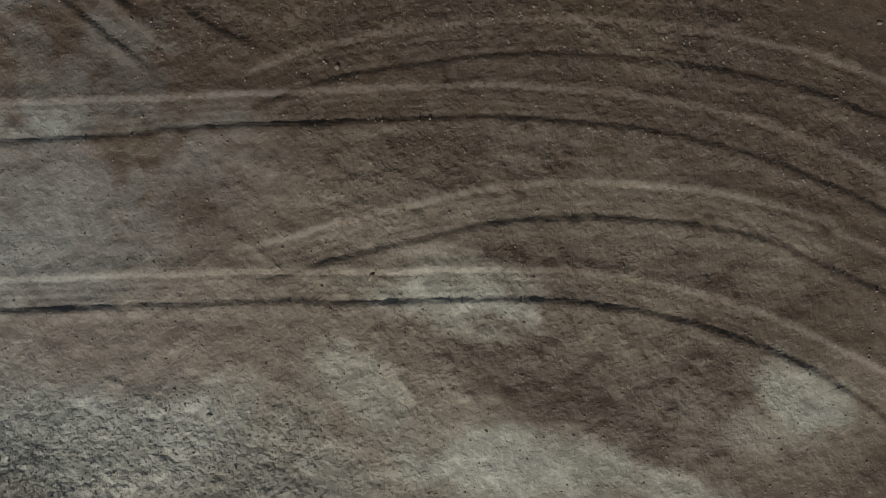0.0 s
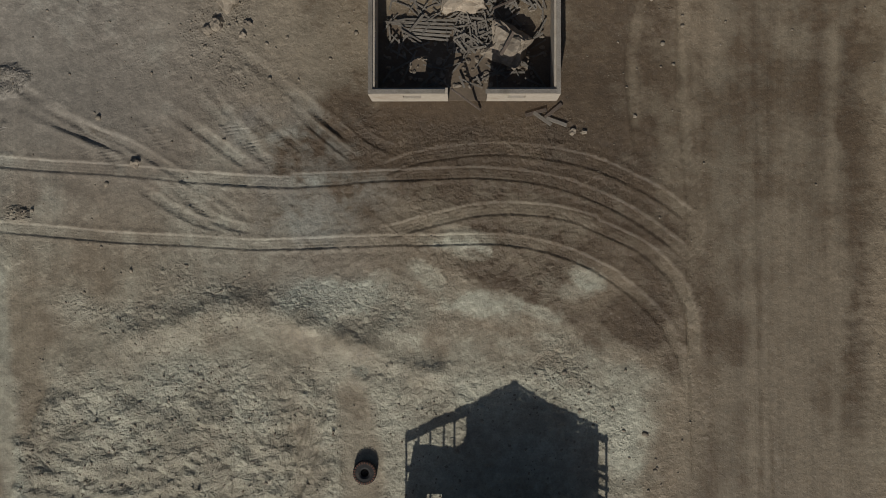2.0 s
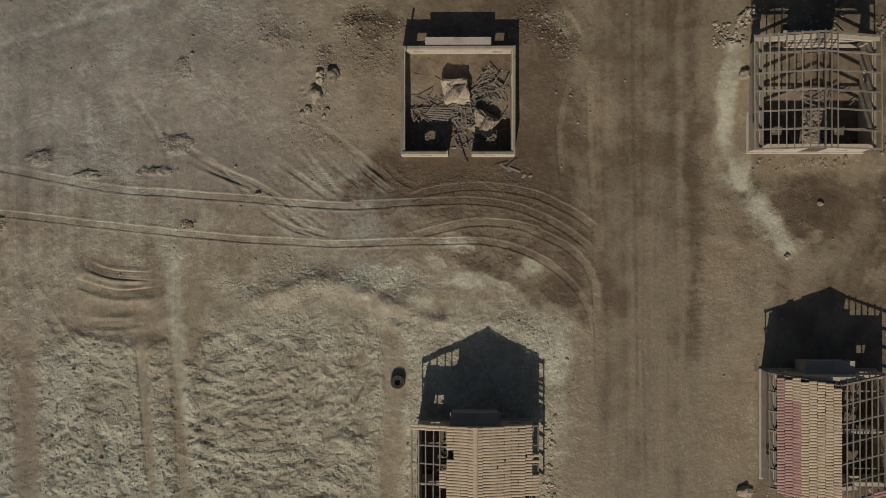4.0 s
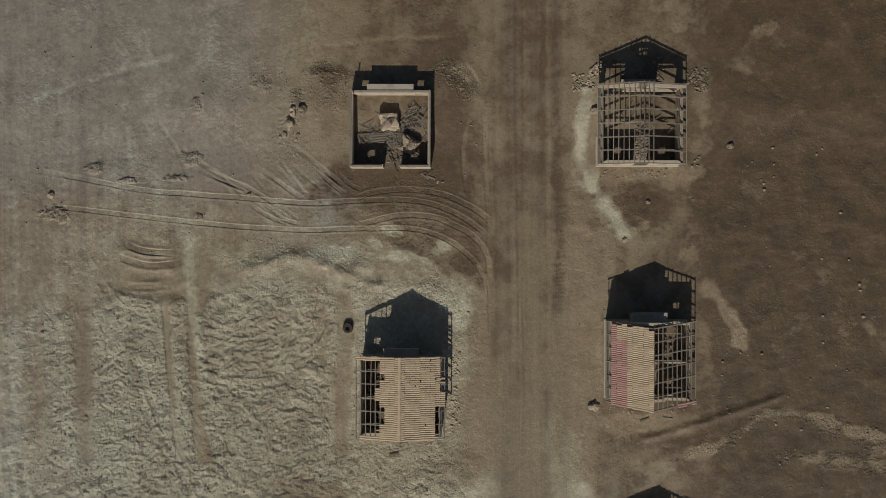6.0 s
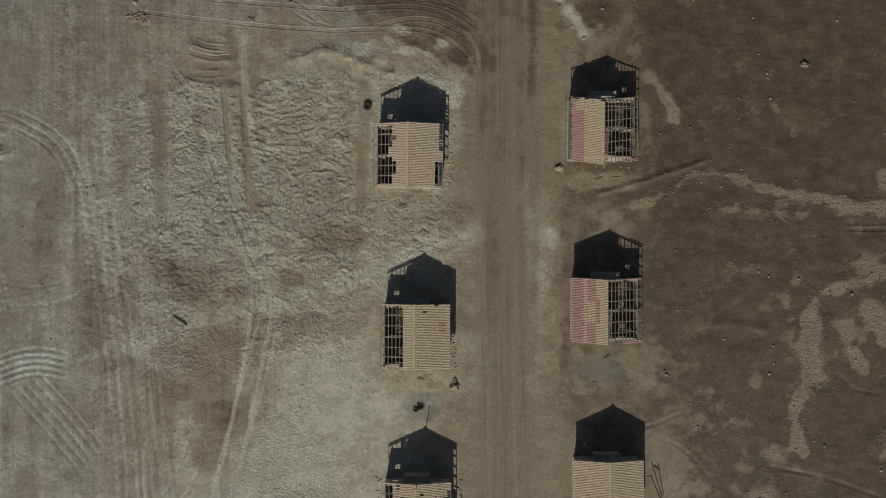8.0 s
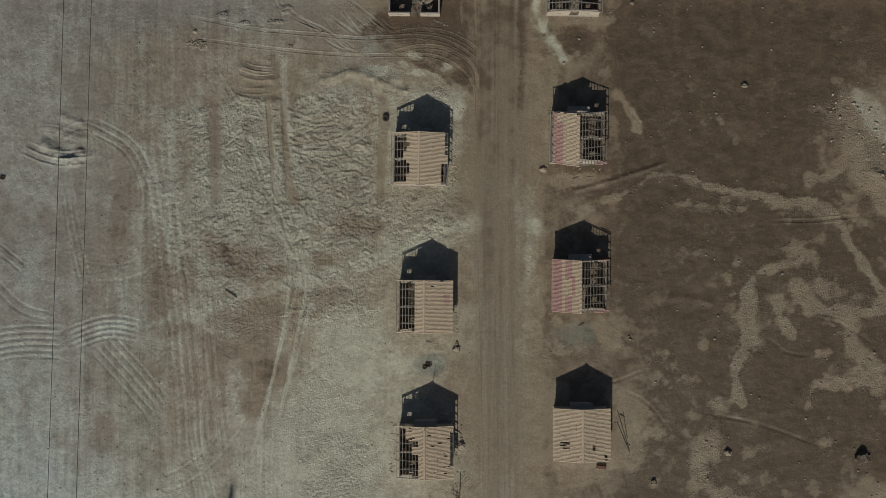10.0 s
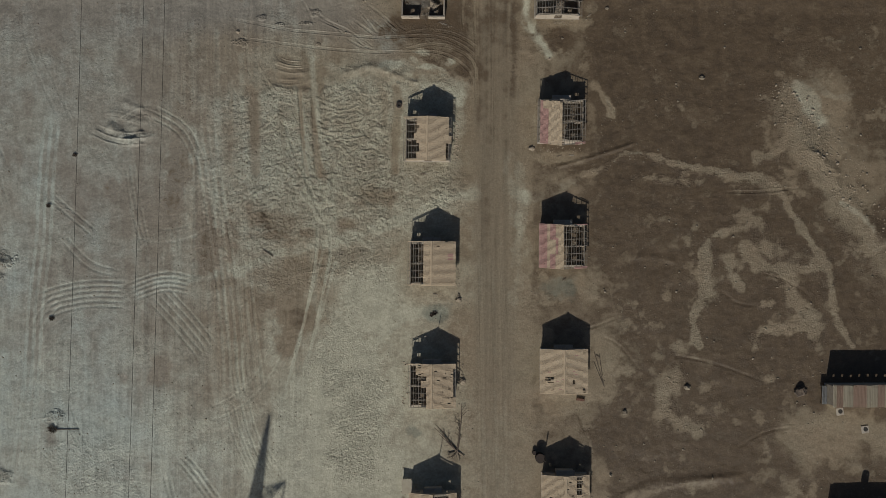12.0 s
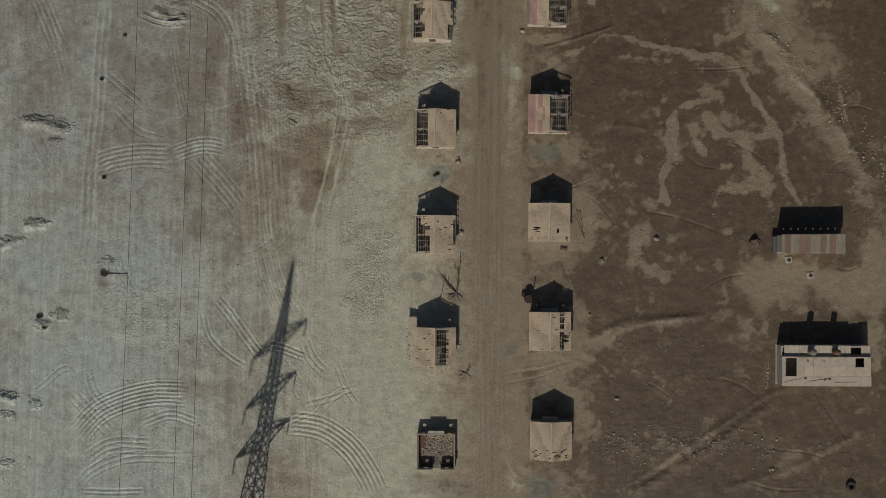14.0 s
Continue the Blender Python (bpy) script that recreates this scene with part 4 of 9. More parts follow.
    land.stroke(land.pale, [(-21.78, -35.13), (-20.25, -40.80), (-18.72, -46.46)], 0.99, 0.11, 0.60, 0.25)
    land.stroke(land.pale, [(-15.28, -5.16), (-14.53, -8.05), (-13.77, -12.37), (-13.38, -15.96)], 0.94, 0.17, 0.60, 0.25)
    land.stroke(land.pale, [(-13.32, -0.82), (-12.74, -5.15), (-11.98, -10.19), (-10.66, -15.94)], 0.94, 0.19, 0.60, 0.25)
    land.stroke(land.pale, [(-24.89, 9.28), (-21.25, 10.38), (-17.61, 11.66), (-13.97, 12.22)], 0.43, 0.17, 0.60, 0.25)
    land.stroke(land.pale, [(-17.91, 4.23), (-16.46, 5.32)], 0.65, 0.08, 0.60, 0.25)
    land.stroke(land.pale, [(-37.60, -52.06), (-33.70, -66.20), (-32.48, -80.37)], 1.59, 0.08, 0.60, 0.25)
    land.stroke(land.pale, [(-43.17, -43.27), (-40.92, -62.81)], 1.24, 0.07, 0.60, 0.25)
    # soil between the wheel tracks
    land.stroke(land.dark, [(8.47, 7.15), (8.91, 1.68), (9.21, -2.85), (9.20, -7.97)], 3.64, 0.14, 0.80, 0.50)
    land.stroke(land.dark, [(5.74, 1.68), (7.55, 0.47), (8.61, -1.04), (9.21, -2.85)], 2.28, 0.30, 0.80, 0.50)
    land.stroke(land.pale, [(-3.30, -2.00), (-1.64, -2.12), (-0.19, -2.44)], 1.51, 0.40, 0.80, 0.60)
    land.stroke(land.pale, [(1.84, -0.26), (2.62, -0.32)], 0.72, 0.22, 0.80, 0.60)
    land.stroke(land.pale, [(0.79, -1.25), (1.71, -1.90)], 0.72, 0.30, 0.80, 0.60)
    land.stroke(land.pale, [(2.37, -2.09), (3.28, -2.41)], 0.85, 0.35, 0.80, 0.60)
    land.stroke(land.pale, [(4.97, -1.35), (6.20, -1.54)], 0.72, 0.28, 0.80, 0.60)
    land.stroke(land.pale, [(-3.32, 0.51), (-2.32, 0.18)], 1.31, 0.25, 0.80, 0.60)
    land.stroke(land.pale, [(-3.33, 1.70), (-1.14, 1.80)], 0.39, 0.20, 0.80, 0.60)
    land.stroke(land.pale, [(-0.13, -0.53), (0.40, -1.45)], 0.59, 0.15, 0.80, 0.60)
    land.stroke(land.dark, [(0.38, 2.76), (3.27, 2.30), (6.39, 1.72)], 1.70, 0.20, 0.80, 0.60)
    land.stroke(land.dark, [(1.17, 1.38), (3.01, 1.25)], 0.79, 0.16, 0.80, 0.60)
    land.stroke(land.dark, [(2.62, 0.33), (5.23, -0.05)], 0.72, 0.16, 0.80, 0.60)
    land.stroke(land.dark, [(2.50, -1.04), (4.32, -1.03)], 0.79, 0.12, 0.80, 0.60)
    land.stroke(land.dark, [(-0.80, 0.98), (0.39, 0.52)], 1.31, 0.10, 0.80, 0.60)
    land.stroke(land.dark, [(4.26, -1.95), (5.23, -2.33)], 0.59, 0.16, 0.80, 0.60)
    land.stroke(land.dark, [(2.11, -1.70), (3.02, -1.69)], 0.46, 0.10, 0.80, 0.60)
    land.stroke(land.rough, [(0.91, 2.36), (3.27, 2.23), (6.39, 1.58)], 1.31, 0.18, 0.80, 0.60)
    land.stroke(land.rough, [(1.24, 1.38), (3.14, 1.19)], 0.72, 0.25, 0.80, 0.60)
    land.stroke(land.rough, [(2.62, 0.33), (5.23, -0.05)], 0.72, 0.18, 0.80, 0.60)
    land.stroke(land.rough, [(2.50, -1.04), (4.91, -1.29)], 1.18, 0.18, 0.80, 0.60)
    land.stroke(land.rough, [(0.39, -0.66), (1.71, -1.44)], 1.05, 0.14, 0.80, 0.60)
    land.stroke(land.rough, [(-3.30, -2.13), (-1.31, -2.31), (1.32, -2.49)], 1.44, 0.25, 0.80, 0.60)
    land.stroke(land.rough, [(0.38, 1.31), (0.91, 0.85)], 0.98, 0.20, 0.80, 0.60)
    land.stroke(land.rough, [(-10.43, -2.29), (-7.35, -2.90), (-4.29, -2.28), (-0.63, -2.27)], 1.37, 0.50, 0.80, 0.60)
    land.stroke(land.rough, [(4.84, -4.37), (6.65, -5.88)], 1.37, 0.50, 0.80, 0.60)
    land.stroke(land.rough, [(-0.94, 3.21), (5.14, 3.20)], 1.21, 0.40, 0.80, 0.60)
    land.stroke(land.rough, [(-7.67, -1.22), (-5.21, -1.98)], 0.76, 0.50, 0.80, 0.60)
    # gravel and scrapes round the northern ruin
    land.stroke(land.rough, [(-3.63, 11.34), (-2.36, 11.52), (-1.10, 10.98)], 1.22, 0.90, 0.80, 0.70)
    land.stroke(land.rough, [(-7.79, 11.14), (-6.70, 10.60), (-5.98, 10.43)], 1.44, 0.60, 0.80, 0.70)
    land.stroke(land.rough, [(-10.88, 11.50), (-10.33, 10.78)], 2.16, 0.40, 0.80, 0.70)
    land.stroke(land.rough, [(-5.06, 9.70), (-4.70, 8.62), (-5.05, 7.35)], 1.01, 0.80, 0.80, 0.70)
    land.stroke(land.rough, [(5.94, 11.36), (6.66, 10.82), (7.20, 10.10)], 1.44, 0.90, 0.80, 0.70)
    land.stroke(land.rough, [(-3.08, 10.07), (-1.63, 9.72)], 1.44, 0.50, 0.80, 0.70)
    land.stroke(land.rough, [(-5.95, 6.45), (-5.21, 5.01)], 1.44, 0.30, 0.80, 0.70)
    land.stroke(land.dark, [(-3.45, 11.52), (-1.28, 11.16)], 1.08, 0.35, 0.80, 0.70)
    land.stroke(land.dark, [(5.76, 11.25), (7.02, 10.64)], 0.86, 0.40, 0.80, 0.70)
    land.stroke(land.dark, [(-4.88, 9.71), (-4.51, 8.62)], 0.79, 0.30, 0.80, 0.70)
    land.stroke(land.dark, [(-3.07, 9.71), (-2.34, 7.91)], 1.80, 0.20, 0.80, 0.70)
    land.rut([(6.36, 11.83), (7.02, 11.11), (7.60, 10.39)], width=0.5, depth=0.06, rim=0.04, pale=0.1, fade=0.2)
    land.rut([(6.94, 11.91), (7.52, 11.19), (8.03, 10.47)], width=0.5, depth=0.06, rim=0.04, pale=0.1, fade=0.2)
    land.rut([(7.37, 11.98), (7.95, 11.33), (8.39, 10.47)], width=0.5, depth=0.06, rim=0.04, pale=0.1, fade=0.2)
    land.rut([(-6.77, 9.70), (-6.26, 9.59), (-5.68, 9.70)], width=0.22, depth=0.035, rim=0.03, pale=0.0, fade=0.3)
    land.rut([(-6.69, 9.41), (-6.26, 9.30), (-5.71, 9.41)], width=0.22, depth=0.035, rim=0.03, pale=0.0, fade=0.3)
    land.rut([(-6.62, 9.12), (-6.25, 9.01), (-5.75, 9.12)], width=0.22, depth=0.035, rim=0.03, pale=0.0, fade=0.3)
    land.rut([(-6.54, 8.83), (-6.25, 8.72), (-5.78, 8.83)], width=0.22, depth=0.035, rim=0.03, pale=0.0, fade=0.3)
    land.rut([(-6.47, 8.54), (-6.25, 8.44), (-5.82, 8.55)], width=0.22, depth=0.035, rim=0.03, pale=0.0, fade=0.3)
    land.rut([(-6.39, 8.25), (-6.25, 8.15), (-5.85, 8.26)], width=0.22, depth=0.035, rim=0.03, pale=0.0, fade=0.3)
    land.rut([(-6.32, 7.96), (-6.25, 7.86), (-5.89, 7.97)], width=0.22, depth=0.035, rim=0.03, pale=0.0, fade=0.3)
    land.rut([(-6.24, 7.68), (-6.24, 7.57), (-5.92, 7.68)], width=0.22, depth=0.035, rim=0.03, pale=0.0, fade=0.3)
    land.rut([(-6.17, 7.39), (-6.24, 7.28), (-5.95, 7.39)], width=0.22, depth=0.035, rim=0.03, pale=0.0, fade=0.3)
    # two vehicle passes that leave the road and run west
    land.rut([(-0.48, 2.07), (0.38, 2.39), (1.69, 2.63), (2.61, 2.73), (3.60, 2.73), (4.57, 2.64), (5.55, 2.45), (6.52, 2.17), (7.71, 1.61), (8.76, 1.00), (9.36, 0.50)], width=0.42, depth=0.024, pale=0.13)
    land.rut([(-24.84, 4.09), (-21.18, 3.49), (-16.44, 2.60), (-12.80, 2.33), (-8.81, 2.03), (-4.47, 1.69), (-1.58, 1.77), (-3.33, 1.79), (-2.00, 1.81), (-0.67, 1.87), (0.38, 1.90), (1.30, 1.94), (2.29, 1.97), (3.27, 1.93), (4.25, 1.84), (5.23, 1.61), (6.20, 1.26), (7.10, 0.85), (8.31, 0.09), (9.21, -0.66)], width=0.38, depth=0.022, pale=0.11, fade=0.02)
    land.rut([(-0.47, 0.06), (0.13, 0.19), (0.65, 0.34), (1.64, 0.58), (2.29, 0.75), (3.27, 0.84), (4.25, 0.82), (5.23, 0.68), (6.20, 0.40), (6.05, 0.40), (7.55, -0.28), (8.61, -1.11), (9.18, -2.02), (9.40, -2.85), (9.43, -4.21)], width=0.42, depth=0.025, pale=0.13, fade=0.03)
    land.rut([(-22.62, 1.30), (-19.34, 0.96), (-15.69, 0.54), (-10.24, -0.00), (-4.45, -0.33), (-1.56, -0.24), (-3.31, -0.30), (-1.99, -0.27), (-0.66, -0.18), (0.66, -0.19), (1.64, -0.17), (2.62, -0.15), (3.60, -0.20), (4.58, -0.37), (5.55, -0.66), (6.20, -0.94), (6.97, -1.35), (6.35, -1.04), (7.55, -1.87), (8.46, -2.85), (9.06, -3.91), (9.28, -5.26)], width=0.36, depth=0.022, pale=0.11, fade=0.02)
    # old aslant scrapes north of the bank
    land.rut([(-9.53, 3.37), (-7.68, 2.30), (-5.99, 1.23)], width=0.3, depth=0.035, rim=0.02, pale=0.12, fade=0.2)
    land.rut([(-6.77, 4.75), (-5.38, 3.37), (-3.69, 1.99)], width=0.3, depth=0.035, rim=0.02, pale=0.12, fade=0.2)
    land.rut([(-3.70, 4.59), (-2.78, 3.52), (-1.25, 2.30)], width=0.3, depth=0.035, rim=0.02, pale=0.12, fade=0.2)
    land.rut([(-7.37, 1.69), (-5.83, 0.46), (-4.60, 0.16)], width=0.3, depth=0.035, rim=0.02, pale=0.12, fade=0.2)
    land.rut([(-8.60, 1.69), (-6.90, 0.62), (-5.52, 0.16)], width=0.3, depth=0.035, rim=0.02, pale=0.12, fade=0.2)
    land.rut([(-10.46, 3.53), (-9.38, 2.61), (-8.76, 1.99)], width=0.3, depth=0.035, rim=0.02, pale=0.12, fade=0.2)
    land.rut([(-1.86, 3.97), (-0.94, 3.06), (-0.03, 2.68)], width=0.3, depth=0.035, rim=0.02, pale=0.12, fade=0.2)
    land.rut([(-5.84, 4.29), (-4.92, 3.22), (-4.30, 2.60)], width=0.3, depth=0.035, rim=0.02, pale=0.12, fade=0.2)
    land.rut([(-5.95, 6.45), (-3.04, 4.29), (-1.22, 2.86)], width=0.35, depth=0.04, rim=0.025, pale=0.12, fade=0.2)
    land.rut([(-7.74, 4.27), (-5.19, 2.48), (-4.47, 1.94)], width=0.35, depth=0.04, rim=0.025, pale=0.12, fade=0.2)
    land.rut([(-4.54, 12.96), (0.51, 13.70), (7.72, 14.07)], width=0.35, depth=0.04, rim=0.025, pale=0.12, fade=0.2)
    land.rut([(-13.92, 6.05), (-12.10, 4.61), (-9.54, 3.18)], width=0.35, depth=0.04, rim=0.025, pale=0.12, fade=0.2)
    land.rut([(-15.76, 8.22), (-13.92, 5.69), (-12.81, 3.16)], width=0.35, depth=0.04, rim=0.025, pale=0.12, fade=0.2)
    land.rut([(6.29, 11.72), (7.38, 11.19), (8.10, 10.11)], width=0.35, depth=0.04, rim=0.025, pale=0.12, fade=0.2)
    land.rut([(6.65, 11.91), (7.91, 11.55), (8.82, 10.11)], width=0.35, depth=0.04, rim=0.025, pale=0.12, fade=0.2)
    land.rut([(5.93, 11.54), (6.84, 10.82), (7.39, 9.38)], width=0.35, depth=0.04, rim=0.025, pale=0.12, fade=0.2)
    land.rut([(26.35, 11.96), (28.84, 11.24), (31.34, 9.10)], width=0.35, depth=0.04, rim=0.025, pale=0.12, fade=0.2)
    land.rut([(27.11, -6.30), (28.53, -8.08), (29.25, -9.50)], width=0.35, depth=0.04, rim=0.025, pale=0.12, fade=0.2)
    # lugged tyre prints along the road
    land.rut([(9.14, 7.14), (9.22, 5.32), (9.31, 3.50), (9.39, 1.68), (9.51, -0.13), (9.42, -2.12), (9.54, -4.99), (9.63, -7.86)], width=0.52, depth=0.025, pale=0.05, lug=0.013, step=0.30)
    land.rut([(7.56, 5.63), (7.63, 3.81), (7.86, 2.44)], width=0.5, depth=0.02, pale=0.05, lug=0.006)
    land.rut([(7.93, 7.94), (7.41, 5.78), (7.60, 3.26)], width=0.35, depth=0.03, pale=0.1)
    land.rut([(9.01, 8.31), (9.03, 5.07), (9.22, 2.19)], width=0.35, depth=0.03, pale=0.1, lug=0.008)
    land.rut([(10.00, -21.79), (10.72, -39.52), (11.21, -54.57), (11.89, -70.47), (12.74, -86.34)], width=0.5, depth=0.012, pale=0.08)
    land.rut([(11.77, -21.76), (12.49, -39.49), (12.98, -54.53), (13.48, -70.44), (14.33, -86.30)], width=0.5, depth=0.012, pale=0.08)
    land.rut([(13.01, -21.74), (13.73, -39.46), (14.21, -54.51), (14.89, -70.41), (15.74, -86.27)], width=0.5, depth=0.012, pale=0.08)
    # bundles of wheel marks on the western plain
    land.fan([(-50.56, -34.22), (-47.00, -32.90), (-42.53, -32.19), (-37.87, -32.28)], 6, -0.71, width=0.36, depth=0.057, rim=0.047, pale=0.27, fade=0.15)
    land.fan([(-38.04, -32.64), (-34.50, -31.24), (-31.82, -30.92), (-28.77, -31.49)], 5, -0.62, width=0.36, depth=0.057, rim=0.047, pale=0.27, fade=0.15)
    land.fan([(-35.31, -34.64), (-31.84, -38.14), (-27.80, -42.78)], 5, 0.80, width=0.36, depth=0.057, rim=0.047, pale=0.27, fade=0.15)
    land.fan([(-50.39, -41.18), (-48.86, -37.58), (-46.50, -35.12)], 3, 0.80, width=0.36, depth=0.057, rim=0.047, pale=0.18, fade=0.15)
    land.fan([(-60.50, -9.62), (-58.78, -13.62), (-56.97, -17.80)], 4, 0.80, width=0.40, depth=0.080, rim=0.047, pale=0.18, fade=0.15)
    land.fan([(-57.88, -13.61), (-56.31, -18.95), (-55.42, -22.51)], 2, 0.80, width=0.36, depth=0.057, rim=0.047, pale=0.18, fade=0.15)
    land.fan([(-35.90, -9.21), (-31.36, -11.82), (-29.30, -15.80), (-29.05, -18.92)], 3, 0.80, width=0.36, depth=0.057, rim=0.047, pale=0.27, fade=0.15)
    land.fan([(-43.46, -11.49), (-41.38, -12.52), (-38.50, -13.10), (-35.10, -12.77)], 2, 0.80, width=0.70, depth=0.080, rim=0.070, pale=0.18, fade=0.15)
    land.fan([(-38.62, -15.51), (-37.78, -20.86), (-36.19, -27.52)], 3, 0.62, width=0.36, depth=0.057, rim=0.047, pale=0.18, fade=0.15)
    land.fan([(-29.28, -9.10), (-28.00, -18.01), (-26.36, -27.34), (-24.86, -38.45), (-24.29, -48.22)], 4, 0.89, width=0.45, depth=0.045, rim=0.036, pale=0.27, fade=0.10)
    land.fan([(-23.18, -25.95), (-22.25, -35.73), (-20.55, -48.14)], 3, 0.89, width=0.45, depth=0.045, rim=0.036, pale=0.18, fade=0.15)
    land.fan([(-17.13, -8.90), (-15.23, -14.22), (-12.04, -21.47)], 1, 0.71, width=0.50, depth=0.060, rim=0.036, pale=0.54, fade=0.15)
    land.fan([(-11.87, -21.29), (-12.14, -29.31), (-13.65, -37.78), (-15.61, -45.55)], 1, 0.71, width=0.45, depth=0.045, rim=0.036, pale=0.63, fade=0.15)
    land.fan([(-11.78, -17.28), (-10.15, -26.60), (-10.83, -32.13), (-12.04, -38.20), (-13.32, -44.44)], 1, 0.71, width=0.45, depth=0.045, rim=0.036, pale=0.63, fade=0.15)
    land.fan([(-49.71, -9.44), (-50.39, -18.40), (-50.72, -27.34), (-51.58, -36.29), (-52.05, -47.01), (-53.54, -59.52)], 3, 0.97, width=0.50, depth=0.045, rim=0.036, pale=0.45, fade=0.05)
    land.fan([(-53.29, -77.31), (-49.81, -73.31), (-45.21, -70.90), (-39.87, -69.53), (-34.16, -69.49)], 7, -0.62, width=0.34, depth=0.080, rim=0.070, pale=0.27, fade=0.15)
    land.fan([(-51.11, -67.65), (-49.66, -71.89), (-45.73, -75.53)], 3, 0.80, width=0.36, depth=0.057, rim=0.047, pale=0.18, fade=0.15)
    land.fan([(-53.60, -71.98), (-50.48, -75.02), (-46.64, -78.48)], 3, 0.89, width=0.36, depth=0.057, rim=0.047, pale=0.18, fade=0.15)
    land.fan([(-58.62, -72.09), (-56.42, -70.26), (-54.23, -68.26), (-52.44, -67.95)], 2, 0.80, width=0.36, depth=0.057, rim=0.047, pale=0.18, fade=0.15)
    land.fan([(-50.78, -81.25), (-46.37, -78.57), (-39.67, -78.41)], 4, -0.80, width=0.34, depth=0.068, rim=0.047, pale=0.18, fade=0.15)
    land.fan([(-52.45, -86.17), (-49.40, -82.99), (-43.19, -80.62), (-34.26, -80.41)], 3, -0.80, width=0.34, depth=0.053, rim=0.047, pale=0.18, fade=0.15)
    land.fan([(-19.19, -77.21), (-13.84, -77.80), (-9.88, -80.36), (-7.14, -84.00), (-5.66, -86.97)], 6, 0.71, width=0.36, depth=0.080, rim=0.070, pale=0.32, fade=0.15)
    land.fan([(-32.54, -58.17), (-31.28, -62.41), (-28.54, -65.19), (-25.47, -67.07)], 2, 0.71, width=0.40, depth=0.080, rim=0.047, pale=0.18, fade=0.15)
    land.fan([(-30.89, -56.36), (-28.51, -58.97), (-25.93, -62.47), (-23.18, -65.96)], 3, 0.71, width=0.40, depth=0.080, rim=0.047, pale=0.18, fade=0.15)
    land.fan([(-17.03, -62.27), (-15.44, -65.78), (-12.98, -68.21)], 3, 0.80, width=0.36, depth=0.057, rim=0.047, pale=0.18, fade=0.15)
    land.fan([(-15.90, -73.06), (-12.19, -72.00), (-9.37, -70.96)], 2, 0.80, width=0.36, depth=0.057, rim=0.047, pale=0.18, fade=0.15)
    land.fan([(-14.26, -75.06), (-10.61, -71.26), (-7.44, -70.03)], 2, 0.89, width=0.36, depth=0.057, rim=0.047, pale=0.18, fade=0.15)
    land.fan([(-20.97, -77.26), (-17.45, -75.31), (-15.08, -74.19)], 2, 0.71, width=0.36, depth=0.057, rim=0.047, pale=0.18, fade=0.15)
    land.fan([(-22.15, -63.98), (-19.47, -64.46), (-15.88, -65.79)], 3, 0.62, width=0.40, depth=0.080, rim=0.047, pale=0.18, fade=0.15)
    land.fan([(-50.91, -87.20), (-45.72, -87.25), (-40.54, -86.95)], 2, 0.62, width=0.40, depth=0.075, rim=0.047, pale=0.18, fade=0.15)
    land.fan([(-41.49, -77.03), (-37.06, -75.33), (-32.57, -76.55)], 3, 0.71, width=0.36, depth=0.057, rim=0.047, pale=0.18, fade=0.15)
    land.fan([(-46.63, -48.68), (-45.65, -52.22), (-43.77, -55.74)], 2, 1.06, width=0.36, depth=0.057, rim=0.047, pale=0.09, fade=0.15)
    land.fan([(-24.29, -48.22), (-22.83, -53.52), (-20.49, -58.80)], 4, 1.06, width=0.36, depth=0.038, rim=0.047, pale=0.18, fade=0.15)
    land.fan([(-49.07, -21.06), (-45.87, -23.68), (-42.67, -26.30)], 2, 0.89, width=0.36, depth=0.060, rim=0.047, pale=0.18, fade=0.15)
    land.fan([(-47.60, -26.39), (-43.47, -30.34), (-39.41, -31.60)], 2, 0.89, width=0.36, depth=0.060, rim=0.047, pale=0.18, fade=0.15)
    land.fan([(-22.72, -38.40), (-23.34, -42.86), (-22.51, -48.18)], 3, 0.62, width=0.34, depth=0.045, rim=0.047, pale=0.18, fade=0.15)
    land.fan([(-11.44, -65.69), (-9.57, -70.08), (-7.74, -72.70)], 2, 0.80, width=0.36, depth=0.045, rim=0.047, pale=0.18, fade=0.15)
    # broken scraped heaps of the far west
    land.blot(land.coarse, -58.32, -28.65, 3.37, 0.89, 1.00, 0)
    land.blot(land.rough, -58.32, -28.65, 3.37, 0.89, 0.80, 0)
    land.clump(-58.32, -28.65, 3.37, 0.89, 0.08)
    land.blot(land.coarse, -55.60, -29.67, 2.66, 1.06, 1.00, 0)
    land.blot(land.rough, -55.60, -29.67, 2.66, 1.06, 0.80, 0)
    land.clump(-55.60, -29.67, 2.66, 1.06, 0.08)
    land.blot(land.coarse, -56.00, -31.91, 1.24, 0.71, 1.00, 0)
    land.blot(land.rough, -56.00, -31.91, 1.24, 0.71, 0.80, 0)
    land.clump(-56.00, -31.91, 1.24, 0.71, 0.08)
    land.blot(land.coarse, -54.89, -59.54, 1.59, 1.24, 1.00, 0)
    land.blot(land.rough, -54.89, -59.54, 1.59, 1.24, 0.80, 0)
    land.clump(-54.89, -59.54, 1.59, 1.24, 0.08)
    land.blot(land.coarse, -57.53, -61.38, 1.24, 0.89, 1.00, 0)
    land.blot(land.rough, -57.53, -61.38, 1.24, 0.89, 0.80, 0)
    land.clump(-57.53, -61.38, 1.24, 0.89, 0.08)
    land.blot(land.coarse, -58.84, -44.65, 2.48, 0.53, 1.00, 0)
    land.blot(land.rough, -58.84, -44.65, 2.48, 0.53, 0.80, 0)
    land.clump(-58.84, -44.65, 2.48, 0.53, 0.08)
    land.blot(land.coarse, -62.81, -47.67, 2.21, 0.71, 1.00, 0)
